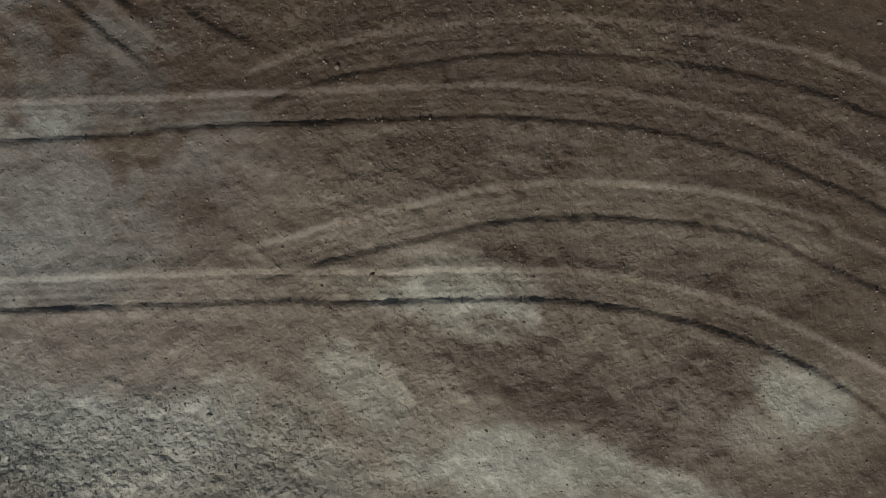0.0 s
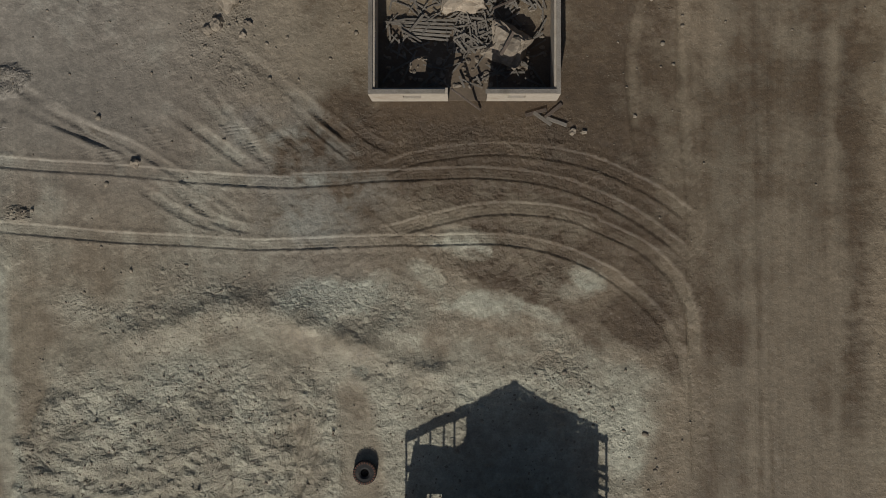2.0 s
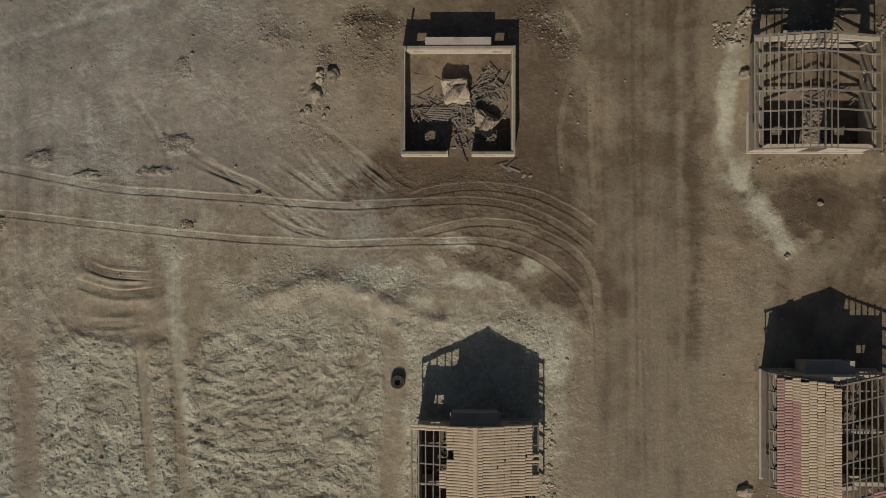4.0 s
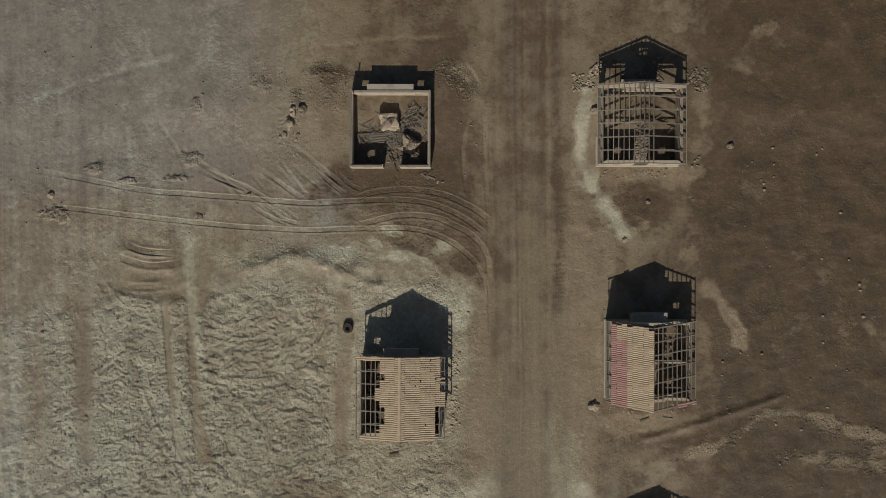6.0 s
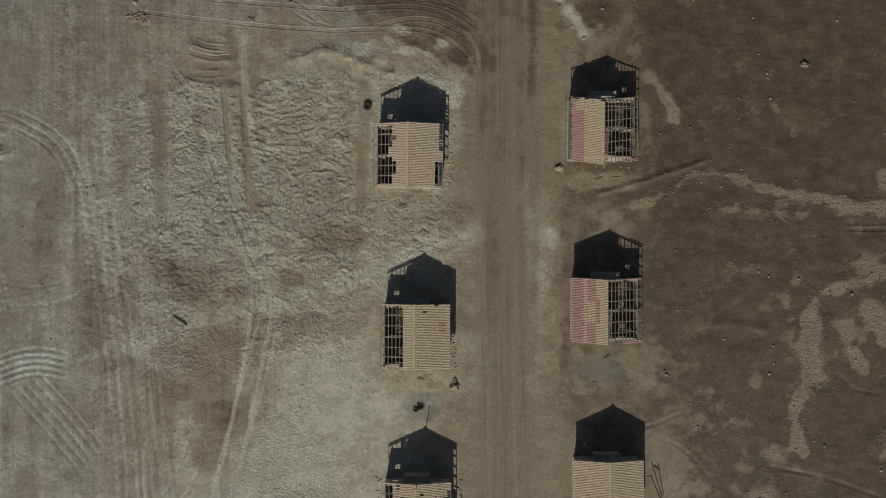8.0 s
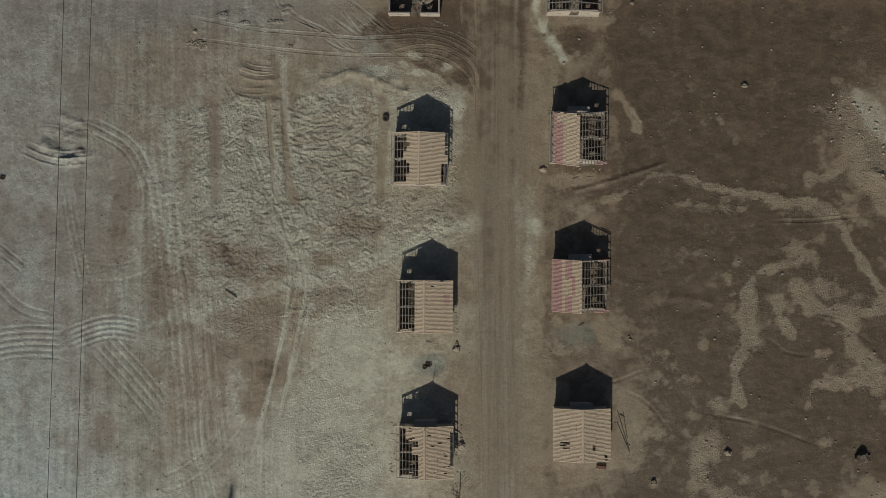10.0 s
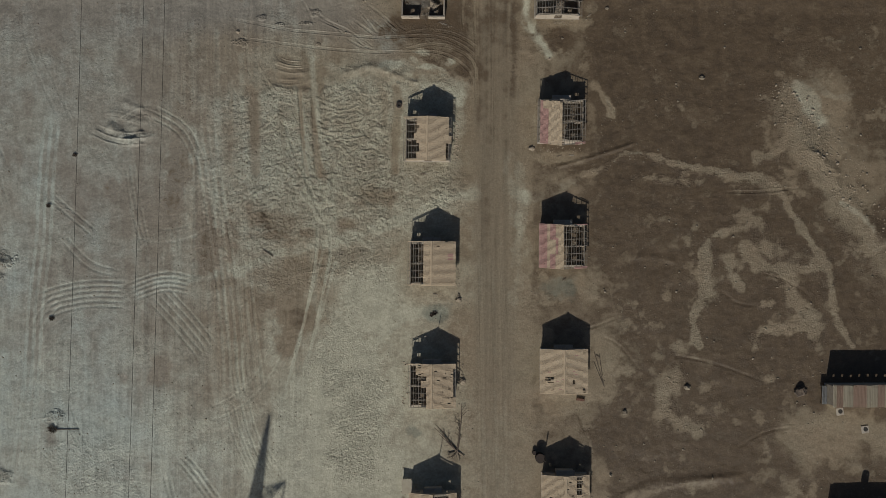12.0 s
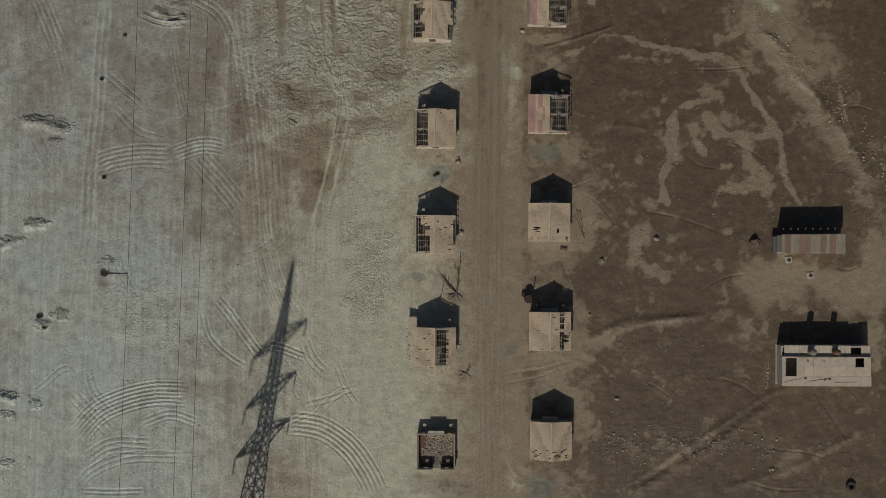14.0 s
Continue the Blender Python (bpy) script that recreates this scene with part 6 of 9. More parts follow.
    land.clump(-17.54, 3.33, 0.90, 0.25, 0.05)
    land.blot(land.rough, -12.24, 0.64, 0.43, 0.29, 0.80, 0)
    land.blot(land.coarse, -12.24, 0.64, 0.43, 0.29, 0.80, 0)
    land.clump(-12.24, 0.64, 0.43, 0.29, 0.05)
    land.blot(land.rough, -22.98, 0.76, 1.08, 0.58, 0.80, 0)
    land.blot(land.coarse, -22.98, 0.76, 1.08, 0.58, 0.80, 0)
    land.clump(-22.98, 0.76, 1.08, 0.58, 0.05)
    land.blot(land.rough, -20.09, 4.22, 0.72, 0.43, 0.60, 0)
    land.blot(land.coarse, -20.09, 4.22, 0.72, 0.43, 0.60, 0)
    land.clump(-20.09, 4.22, 0.72, 0.43, 0.05)
    land.blot(land.rough, -7.42, 10.42, 0.72, 0.50, 0.70, 0)
    land.blot(land.coarse, -7.42, 10.42, 0.72, 0.50, 0.70, 0)
    land.clump(-7.42, 10.42, 0.72, 0.50, 0.05)
    land.blot(land.rough, -3.08, 11.34, 1.08, 0.29, 0.80, 0)
    land.blot(land.coarse, -3.08, 11.34, 1.08, 0.29, 0.80, 0)
    land.clump(-3.08, 11.34, 1.08, 0.29, 0.05)
    land.blot(land.rough, -12.49, 8.96, 0.43, 0.72, 0.60, 0)
    land.blot(land.coarse, -12.49, 8.96, 0.43, 0.72, 0.60, 0)
    land.clump(-12.49, 8.96, 0.43, 0.72, 0.05)
    land.blot(land.dark, -22.67, 7.11, 2.16, 1.44, 0.20, 0)
    land.blot(land.dark, -19.03, 7.85, 0.90, 0.36, 0.30, 0)
    land.blot(land.dark, -20.87, 8.75, 1.08, 0.36, 0.20, 0)
    land.blot(land.dark, -8.82, 3.18, 1.44, 0.43, 0.20, 0)
    land.blot(land.dark, -13.16, 1.72, 1.08, 0.36, 0.25, 0)
    land.blot(land.dark, -7.37, 3.19, 0.72, 0.36, 0.20, 0)
    # brown swept soil between the passes and the bank
    land.blot(land.dark, -1.55, -1.83, 2.16, 0.50, 0.20, 0)
    land.blot(land.dark, 2.77, -1.26, 1.44, 0.58, 0.30, 0)
    land.blot(land.dark, 6.37, -2.86, 1.44, 0.72, 0.30, 0)
    land.blot(land.dark, 6.38, -4.30, 0.58, 1.44, 0.25, 0)
    land.blot(land.dark, 0.62, -2.90, 1.08, 0.29, 0.15, 0)
    land.blot(land.dark, -1.22, 2.50, 3.24, 1.08, 0.22, 0)
    land.blot(land.dark, 6.34, 2.53, 2.16, 1.44, 0.20, 0)
    land.blot(land.dark, 2.04, -0.19, 1.44, 0.36, -0.30, 0)
    land.blot(land.pale, 2.04, -0.19, 1.44, 0.36, 0.30, 0)
    land.blot(land.dark, 5.65, -1.79, 0.72, 0.32, -0.35, 0)
    land.blot(land.pale, 5.65, -1.79, 0.72, 0.32, 0.35, 0)
    land.blot(land.dark, 4.22, -3.59, 1.08, 0.43, -0.25, 0)
    land.blot(land.pale, 4.22, -3.59, 1.08, 0.43, 0.25, 0)
    land.blot(land.dark, 7.11, -6.45, 0.90, 1.44, -0.30, 0)
    land.blot(land.pale, 7.11, -6.45, 0.90, 1.44, 0.30, 0)
    land.fan([(-2.98, -4.36), (-3.50, -7.24), (-5.46, -10.85)], 2, 0.58, width=0.50, depth=0.050, rim=0.040, pale=0.00, fade=0.25)
    land.fan([(-5.14, -5.09), (-5.84, -8.34), (-7.62, -11.59)], 2, 0.65, width=0.50, depth=0.050, rim=0.040, pale=0.00, fade=0.25)
    land.fan([(-11.96, 4.16), (-10.90, 3.63), (-9.84, 3.21), (-8.60, 2.74)], 1, 0.17, width=0.50, depth=0.070, rim=0.030, pale=-0.10, fade=0.30)
    land.blot(land.dark, -10.47, 3.52, 1.05, 0.46, 0.30, -25)
    land.fan([(-6.66, 5.32), (-5.60, 4.05), (-4.33, 2.57)], 1, 0.17, width=0.22, depth=0.030, rim=0.020, pale=0.00, fade=0.30)
    land.fan([(-5.39, 4.68), (-4.33, 3.63), (-2.85, 2.57)], 1, 0.17, width=0.22, depth=0.030, rim=0.020, pale=0.00, fade=0.30)
    land.fan([(-8.35, 3.84), (-7.29, 2.57)], 1, 0.17, width=0.22, depth=0.030, rim=0.020, pale=0.00, fade=0.30)
    land.fan([(-6.86, 1.52), (-5.38, 0.47)], 1, 0.17, width=0.22, depth=0.030, rim=0.020, pale=0.00, fade=0.30)
    land.fan([(-6.02, 1.41), (-4.74, 0.36)], 1, 0.17, width=0.22, depth=0.030, rim=0.020, pale=0.00, fade=0.30)
    land.fan([(-2.86, 4.05), (-1.59, 2.99)], 1, 0.17, width=0.22, depth=0.030, rim=0.020, pale=0.00, fade=0.30)
    # turning arcs on dark soil
    land.stroke(land.dark, [(0.30, 3.41), (3.66, 3.20), (6.18, 2.57), (8.06, 1.11)], 1.26, 0.25, 0.80, 0.50)
    land.stroke(land.dark, [(2.62, -0.16), (4.92, -0.57), (6.81, -1.62), (8.06, -2.87)], 1.05, 0.30, 0.80, 0.60)
    land.stroke(land.dark, [(2.83, 1.10), (5.34, 1.31), (7.22, 0.06)], 0.42, 0.20, 0.80, 0.60)
    land.blot(land.dark, 3.67, -1.83, 1.26, 0.42, 0.30, -20)
    land.blot(land.dark, 7.22, -2.87, 1.05, 0.52, 0.30, -30)
    land.blot(land.pale, 2.41, -0.16, 1.26, 0.34, 0.14, -25)
    land.blot(land.dark, 2.41, -0.16, 1.26, 0.34, -0.34, -25)
    land.blot(land.pale, 5.97, -1.41, 0.76, 0.34, 0.14, -25)
    land.blot(land.dark, 5.97, -1.41, 0.76, 0.34, -0.34, -25)
    land.blot(land.pale, 4.93, -2.88, 1.05, 0.50, 0.14, -25)
    land.blot(land.dark, 4.93, -2.88, 1.05, 0.50, -0.34, -25)
    land.blot(land.pale, 7.43, -4.54, 0.84, 0.63, 0.14, -25)
    land.blot(land.dark, 7.43, -4.54, 0.84, 0.63, -0.34, -25)
    land.blot(land.pale, 2.20, -1.63, 1.26, 0.34, 0.14, -25)
    land.blot(land.dark, 2.20, -1.63, 1.26, 0.34, -0.34, -25)
    land.blot(land.pale, 8.47, -5.79, 0.63, 0.84, 0.14, -25)
    land.blot(land.dark, 8.47, -5.79, 0.63, 0.84, -0.34, -25)
    # crossing wheel marks of many passes over the western plain
    pick = random.Random(77)
    for k in range(26):
        x0, y0 = pick.uniform(-64, -12), pick.uniform(-96, -4)
        drift_x, bend, run = pick.gauss(0, 3.0), pick.gauss(0, 2.5), pick.uniform(10, 40)
        deep, tone = pick.uniform(0.012, 0.035), pick.uniform(-0.05, 0.12)
        lugs = 0.012 if pick.random() < 0.4 else 0.0
        for gauge in (0.0, 1.75):
            land.rut([(x0 + gauge, y0), (x0 + gauge + drift_x * 0.5 + bend, y0 + run * 0.5), (x0 + gauge + drift_x, y0 + run)], width=0.40, depth=deep, rim=deep * 0.6, pale=tone, lug=lugs, step=0.55, fade=0.12)
    for k in range(8):
        x0, y0, r = pick.uniform(-62, -12), pick.uniform(-92, -12), pick.uniform(4, 15)
        a0, sweep = pick.uniform(0, 6.28), pick.uniform(0.6, 1.7)
        deep = pick.uniform(0.015, 0.04)
        for gauge in (0.0, 1.75):
            land.rut([(x0 + (r + gauge) * math.cos(a0 + sweep * j / 5), y0 + (r + gauge) * math.sin(a0 + sweep * j / 5)) for j in range(6)], width=0.38, depth=deep, rim=deep * 0.6, pale=0.12, fade=0.12)
    for k in range(26):
        x0, y0 = pick.uniform(20, 74), pick.uniform(-88, 4)
        a0, run = pick.uniform(0, 3.14), pick.uniform(5, 14)
        land.rut([(x0, y0), (x0 + run * 0.5 * math.cos(a0) + pick.gauss(0, 0.5), y0 + run * 0.5 * math.sin(a0) + pick.gauss(0, 0.5)), (x0 + run * math.cos(a0), y0 + run * math.sin(a0))], width=0.4, depth=0.05, rim=0.04, pale=0.03, fade=0.2)
    land.rut([(-30.71, -8.83), (-30.35, -17.06), (-29.91, -25.27)], width=0.5, depth=0.03, rim=0.02, pale=0.08, lug=0.022, step=0.75, fade=0.08)
    land.rut([(-29.49, -8.82), (-29.07, -19.90), (-28.59, -30.96)], width=0.45, depth=0.03, rim=0.02, pale=0.08, lug=0.022, step=0.75, fade=0.08)
    land.rut([(-28.29, -11.66), (-27.95, -18.45), (-27.54, -25.23)], width=0.4, depth=0.03, rim=0.02, pale=0.08, lug=0.022, step=0.75, fade=0.08)
    land.rut([(-27.47, -9.51), (-26.97, -25.22), (-26.40, -40.91)], width=0.5, depth=0.03, rim=0.02, pale=0.08, lug=0.022, step=0.75, fade=0.08)
    land.rut([(-26.46, -5.91), (-25.95, -22.00), (-25.38, -38.04)], width=0.45, depth=0.03, rim=0.02, pale=0.08, lug=0.022, step=0.75, fade=0.08)
    land.rut([(-25.24, -13.77), (-24.74, -29.47), (-24.18, -45.14)], width=0.5, depth=0.03, rim=0.02, pale=0.08, lug=0.022, step=0.75, fade=0.08)
    land.rut([(-24.34, -3.74), (-23.94, -14.46), (-23.46, -25.17)], width=0.4, depth=0.03, rim=0.02, pale=0.08, lug=0.022, step=0.75, fade=0.08)
    land.rut([(-23.05, -8.02), (-22.57, -23.02), (-22.02, -37.98)], width=0.45, depth=0.03, rim=0.02, pale=0.08, lug=0.022, step=0.75, fade=0.08)
    land.rut([(-22.14, -18.73), (-21.72, -30.49), (-21.23, -42.24)], width=0.4, depth=0.03, rim=0.02, pale=0.08, lug=0.022, step=0.75, fade=0.08)
    land.rut([(-36.55, -23.58), (-36.26, -27.33), (-35.91, -31.08)], width=0.5, depth=0.03, rim=0.02, pale=0.08, lug=0.022, step=0.75, fade=0.08)
    land.rut([(-35.69, -23.57), (-35.40, -27.68), (-35.03, -31.78)], width=0.5, depth=0.03, rim=0.02, pale=0.08, lug=0.022, step=0.75, fade=0.08)
    land.rut([(-33.68, -23.54), (-33.40, -26.93), (-33.05, -30.32)], width=0.5, depth=0.03, rim=0.02, pale=0.08, lug=0.022, step=0.75, fade=0.08)
    land.rut([(-31.88, -23.51), (-31.60, -27.26), (-31.24, -31.00)], width=0.55, depth=0.03, rim=0.02, pale=0.08, lug=0.022, step=0.75, fade=0.08)
    land.rut([(-31.16, -23.50), (-30.88, -27.25), (-30.52, -30.99)], width=0.5, depth=0.03, rim=0.02, pale=0.08, lug=0.022, step=0.75, fade=0.08)
    land.rut([(-29.73, -23.48), (-29.45, -27.05), (-29.10, -30.61)], width=0.5, depth=0.03, rim=0.02, pale=0.08, lug=0.022, step=0.75, fade=0.08)
    land.rut([(-24.58, -30.90), (-24.27, -35.88), (-23.90, -40.86)], width=0.5, depth=0.03, rim=0.02, pale=0.08, lug=0.022, step=0.75, fade=0.08)
    land.rut([(-23.07, -35.15), (-22.75, -40.84), (-22.37, -46.53)], width=0.4, depth=0.03, rim=0.02, pale=0.08, lug=0.022, step=0.75, fade=0.08)
    land.rut([(-20.59, -33.68), (-20.27, -39.38), (-19.89, -45.06)], width=0.45, depth=0.03, rim=0.02, pale=0.08, lug=0.022, step=0.75, fade=0.08)
    land.rut([(-19.08, -37.93), (-18.78, -42.91), (-18.41, -47.88)], width=0.4, depth=0.03, rim=0.02, pale=0.08, lug=0.022, step=0.75, fade=0.08)
    land.rut([(-33.45, 3.32), (-33.17, -0.26), (-32.82, -3.84)], width=0.4, depth=0.03, rim=0.02, pale=0.08, lug=0.022, step=0.75, fade=0.08)
    land.rut([(-29.86, 3.36), (-29.54, -2.01), (-29.16, -7.38)], width=0.4, depth=0.03, rim=0.02, pale=0.08, lug=0.022, step=0.75, fade=0.08)
    land.rut([(-26.28, 4.12), (-25.98, -0.18), (-25.62, -4.47)], width=0.4, depth=0.03, rim=0.02, pale=0.08, lug=0.022, step=0.75, fade=0.08)
    land.rut([(-22.32, 3.45), (-22.04, -0.13), (-21.69, -3.71)], width=0.4, depth=0.03, rim=0.02, pale=0.08, lug=0.022, step=0.75, fade=0.08)
    land.stroke(land.pale, [(-14.66, -12.19), (-13.65, -17.18), (-12.59, -20.73), (-11.97, -23.57)], 0.50, 0.40, 0.50, 0.15)
    land.stroke(land.pale, [(-13.06, -1.45), (-12.21, -9.30), (-10.66, -16.42), (-9.69, -23.11)], 0.64, 0.30, 0.50, 0.15)
    land.stroke(land.pale, [(-14.87, -41.77), (-13.73, -37.84), (-12.66, -33.55), (-11.52, -29.26), (-10.85, -26.40)], 0.36, 0.40, 0.50, 0.15)
    land.stroke(land.pale, [(-13.62, -44.24), (-12.06, -39.24), (-10.92, -34.95), (-9.38, -29.23)], 0.36, 0.40, 0.50, 0.15)
    land.stroke(land.pale, [(-15.87, -46.41), (-14.54, -40.70)], 0.28, 0.30, 0.50, 0.15)
    land.stroke(land.pale, [(-27.00, -23.80), (-26.18, -29.49)], 0.36, 0.30, 0.50, 0.15)
    land.stroke(land.pale, [(-29.38, -10.96), (-26.77, -16.65), (-25.93, -23.35)], 0.43, 0.20, 0.50, 0.15)
    land.rut([(-11.89, -7.16), (-8.66, -8.18), (-5.82, -6.72)], width=0.45, depth=0.04, rim=0.03, pale=0.0, fade=0.2)
    land.rut([(-12.09, -7.80), (-8.65, -8.68), (-5.67, -7.50)], width=0.45, depth=0.04, rim=0.03, pale=0.0, fade=0.2)
    land.rut([(-12.30, -8.45), (-8.64, -9.18), (-5.51, -8.29)], width=0.45, depth=0.04, rim=0.03, pale=0.0, fade=0.2)
    land.rut([(-12.50, -9.09), (-8.62, -10.11), (-5.36, -9.07)], width=0.45, depth=0.04, rim=0.03, pale=0.0, fade=0.2)
    land.rut([(-12.70, -9.74), (-8.62, -10.61), (-5.20, -9.85)], width=0.45, depth=0.04, rim=0.03, pale=0.0, fade=0.2)
    land.rut([(-12.91, -10.38), (-8.61, -11.11), (-5.04, -10.63)], width=0.45, depth=0.04, rim=0.03, pale=0.0, fade=0.2)
    land.rut([(-13.11, -11.03), (-8.59, -12.04), (-4.89, -11.42)], width=0.45, depth=0.04, rim=0.03, pale=0.0, fade=0.2)
    land.rut([(-13.31, -11.67), (-8.58, -12.54), (-4.73, -12.20)], width=0.45, depth=0.04, rim=0.03, pale=0.0, fade=0.2)
    land.stroke(land.pale, [(-16.67, -41.45), (-10.14, -47.73), (-9.28, -56.23)], 12.08, 0.30, 0.90, 0.60)
    land.stroke(land.pale, [(-9.88, -35.04), (-2.36, -34.94), (1.98, -40.22), (1.48, -43.96)], 8.02, 0.30, 0.90, 0.60)
    land.stroke(land.pale, [(-14.26, -58.67), (-8.66, -70.95), (-6.58, -85.05)], 11.52, 0.30, 0.90, 0.60)
    land.stroke(land.pale, [(4.23, -51.18), (4.97, -65.33), (4.82, -79.48), (5.86, -86.69)], 13.29, 0.26, 0.90, 0.50)
    land.stroke(land.pale, [(-3.22, -34.82), (-1.64, -44.74), (-0.76, -55.36)], 7.82, 0.20, 0.90, 0.50)
    land.stroke(land.pale, [(-8.12, -40.59), (-5.93, -43.39), (-4.42, -49.05)], 3.55, 0.25, 0.70, 0.60)
    land.stroke(land.rough, [(-10.23, -42.05), (-5.86, -47.65), (-4.31, -55.43)], 7.82, 0.50, 0.70, 0.60)
    # ploughed furrows and scraped banks of the western field
    land.rut([(-18.04, -1.21), (-16.40, -1.92), (-13.86, -2.08)], width=0.5, depth=0.035, rim=0.05, pale=0.0, fade=0.3)
    land.rut([(-18.73, -5.19), (-17.46, -5.72), (-16.00, -5.89), (-14.91, -5.70)], width=0.5, depth=0.035, rim=0.05, pale=0.0, fade=0.3)
    land.rut([(-18.58, -2.29), (-16.03, -3.00), (-13.49, -2.80)], width=0.5, depth=0.035, rim=0.05, pale=0.0, fade=0.3)
    land.rut([(-18.01, -4.46), (-16.38, -4.63), (-14.20, -4.43)], width=0.5, depth=0.035, rim=0.05, pale=0.0, fade=0.3)
    land.rut([(-20.02, -3.75), (-18.55, -5.55), (-17.81, -6.63)], width=0.5, depth=0.035, rim=0.05, pale=0.0, fade=0.3)
    land.rut([(-41.65, -8.98), (-38.03, -9.65), (-35.13, -10.68)], width=0.8, depth=0.03, rim=0.04, pale=0.0, fade=0.3)
    land.rut([(-40.86, -12.19), (-37.25, -12.86), (-34.39, -12.10)], width=0.8, depth=0.03, rim=0.04, pale=0.0, fade=0.3)
    land.rut([(-40.17, -10.75), (-36.61, -8.91), (-33.72, -9.59)], width=0.8, depth=0.03, rim=0.04, pale=0.0, fade=0.3)
    # green-grey scrub stains
    land.stroke(land.green, [(20.81, -32.06), (22.06, -32.05)], 2.53, 0.80, 0.70, 0.90)
    land.stroke(land.green, [(3.76, -35.84), (4.86, -35.82)], 2.18, 0.80, 0.70, 0.90)
    land.stroke(land.green, [(21.40, -84.37), (22.89, -84.33)], 3.01, 0.80, 0.70, 0.90)
    land.stroke(land.green, [(3.80, -35.98), (4.73, -35.97)], 1.85, 0.80, 0.70, 0.90)
    land.stroke(land.green, [(16.11, -63.13), (16.73, -63.12)], 1.24, 0.80, 0.70, 0.90)
    land.stroke(land.green, [(1.04, -52.13), (1.61, -52.12)], 1.14, 0.80, 0.70, 0.90)
    land.stroke(land.green, [(-1.31, -4.40), (-1.15, -4.40)], 0.30, 0.80, 0.70, 0.90)
    # banks and scraped heaps
    land.ridge([(-9.50, -3.66), (-7.66, -2.97), (-5.82, -2.40), (-4.52, -2.31), (-3.22, -2.66), (-1.84, -2.88)], 0.52, 0.16)
    land.ridge([(-3.83, -2.73), (-1.84, -3.49), (-0.02, -3.18), (1.20, -2.72)], 0.46, 0.10)
    land.ridge([(-2.15, -3.03), (0.14, -4.24), (1.66, -4.39)], 0.36, 0.12)
    land.ridge([(-18.86, -5.32), (-17.28, -5.80), (-14.77, -5.76)], 0.50, 0.09)
    land.ridge([(-18.42, -1.88), (-15.91, -2.20), (-13.77, -1.89)], 0.36, 0.06)
    land.ridge([(-18.40, -2.95), (-15.89, -3.28), (-13.03, -3.03)], 0.36, 0.06)
    land.ridge([(-17.67, -4.01), (-15.15, -4.48), (-12.30, -4.16)], 0.36, 0.05)
    land.ridge([(-10.86, -4.64), (-8.73, -3.69), (-5.89, -2.65), (-4.47, -2.42)], 0.43, 0.06)
    land.ridge([(-39.15, -7.51), (-36.61, -8.55), (-34.29, -9.60)], 0.43, 0.13)
    land.ridge([(-41.29, -8.97), (-39.11, -9.52), (-35.50, -10.47)], 0.43, 0.13)
    land.ridge([(-40.14, -12.54), (-37.25, -13.07), (-34.39, -12.10)], 0.43, 0.10)
    land.ridge([(-38.73, -11.09), (-36.57, -10.92), (-35.15, -9.97)], 0.36, 0.08)
    land.ridge([(34.06, -85.99), (41.02, -82.12), (47.95, -77.56), (54.01, -73.02), (58.76, -69.39)], 0.80, 0.22)
    land.ridge([(28.30, -61.27), (35.29, -58.47), (46.70, -57.34)], 0.62, 0.13)
    land.ridge([(48.96, -84.57), (62.01, -79.86), (72.39, -74.34)], 0.71, 0.14)
    land.ridge([(52.65, -7.73), (54.46, -12.67), (58.02, -16.86), (60.72, -19.29)], 1.14, 0.18)
    land.ridge([(20.38, -15.82), (25.71, -14.23), (31.66, -12.15)], 0.25, 0.14)
    land.ridge([(-61.92, -28.90), (-57.86, -29.27), (-54.24, -30.55)], 0.71, 0.35)
    land.ridge([(-61.07, -45.42), (-57.02, -45.33)], 0.62, 0.35)
    land.ridge([(-41.25, -10.65), (-37.61, -12.82), (-35.85, -11.45)], 0.62, 0.35)
    land.ridge([(-64.57, -49.06), (-62.80, -48.13)], 0.53, 0.30)
    land.ridge([(-64.00, -72.23), (-61.29, -73.06)], 0.53, 0.35)
    land.ridge([(-58.90, -60.53), (-56.20, -60.92)], 0.53, 0.30)
    land.ridge([(-18.61, -5.12), (-15.53, -5.87), (-12.98, -5.59)], 0.40, 0.08)
    land.ridge([(-18.14, -1.55), (-15.05, -3.06), (-13.00, -4.07)], 0.40, 0.06)
    # round the turning tracks the soils are trodden into one another
    mixed_in = 0.62 * np.exp(-((x - 3.0) / 6.0) ** 4 - ((y - 0.6) / 3.4) ** 4)
    land.dark[:] = land.dark * (1 - mixed_in) + 0.40 * mixed_in
    land.pale[:] = land.pale * (1 - 0.8 * mixed_in)
    land.dark += 0.16 * smooth(y, 0.8, 2.4) * (1 - smooth(y, 5.0, 7.0)) * smooth(x, -3.0, 0.5) * (1 - smooth(x, 6.0, 8.0))
    for px, py, wide, deep, turn, amount in ((-2.5, 2.5, 2.2, 0.9, -25, 0.24), (-2.4, 0.8, 1.4, 0.8, 0, 0.12), (-1.9, -2.0, 1.8, 0.7, 0, 0.45), (-0.6, -1.5, 0.6, 0.4, 30, 0.30), (2.6, -2.2, 1.2, 0.4, 0, 0.42), (0.9, -1.3, 0.8, 0.35, -35, 0.30), (6.1, -1.4, 0.7, 0.45, -30, 0.38), (2.2, -0.5, 1.0, 0.35, -10, 0.36), (4.6, -2.5, 0.9, 0.3, -20, 0.3), (6.6, -5.2, 2.2, 1.6, -35, 0.34), (3.0, -4.4, 2.6, 1.2, -10, 0.24), (7.4, -9.5, 1.2, 3.0, 0, 0.26)):
        land.blot(land.pale, px, py, wide, deep, amount, turn)
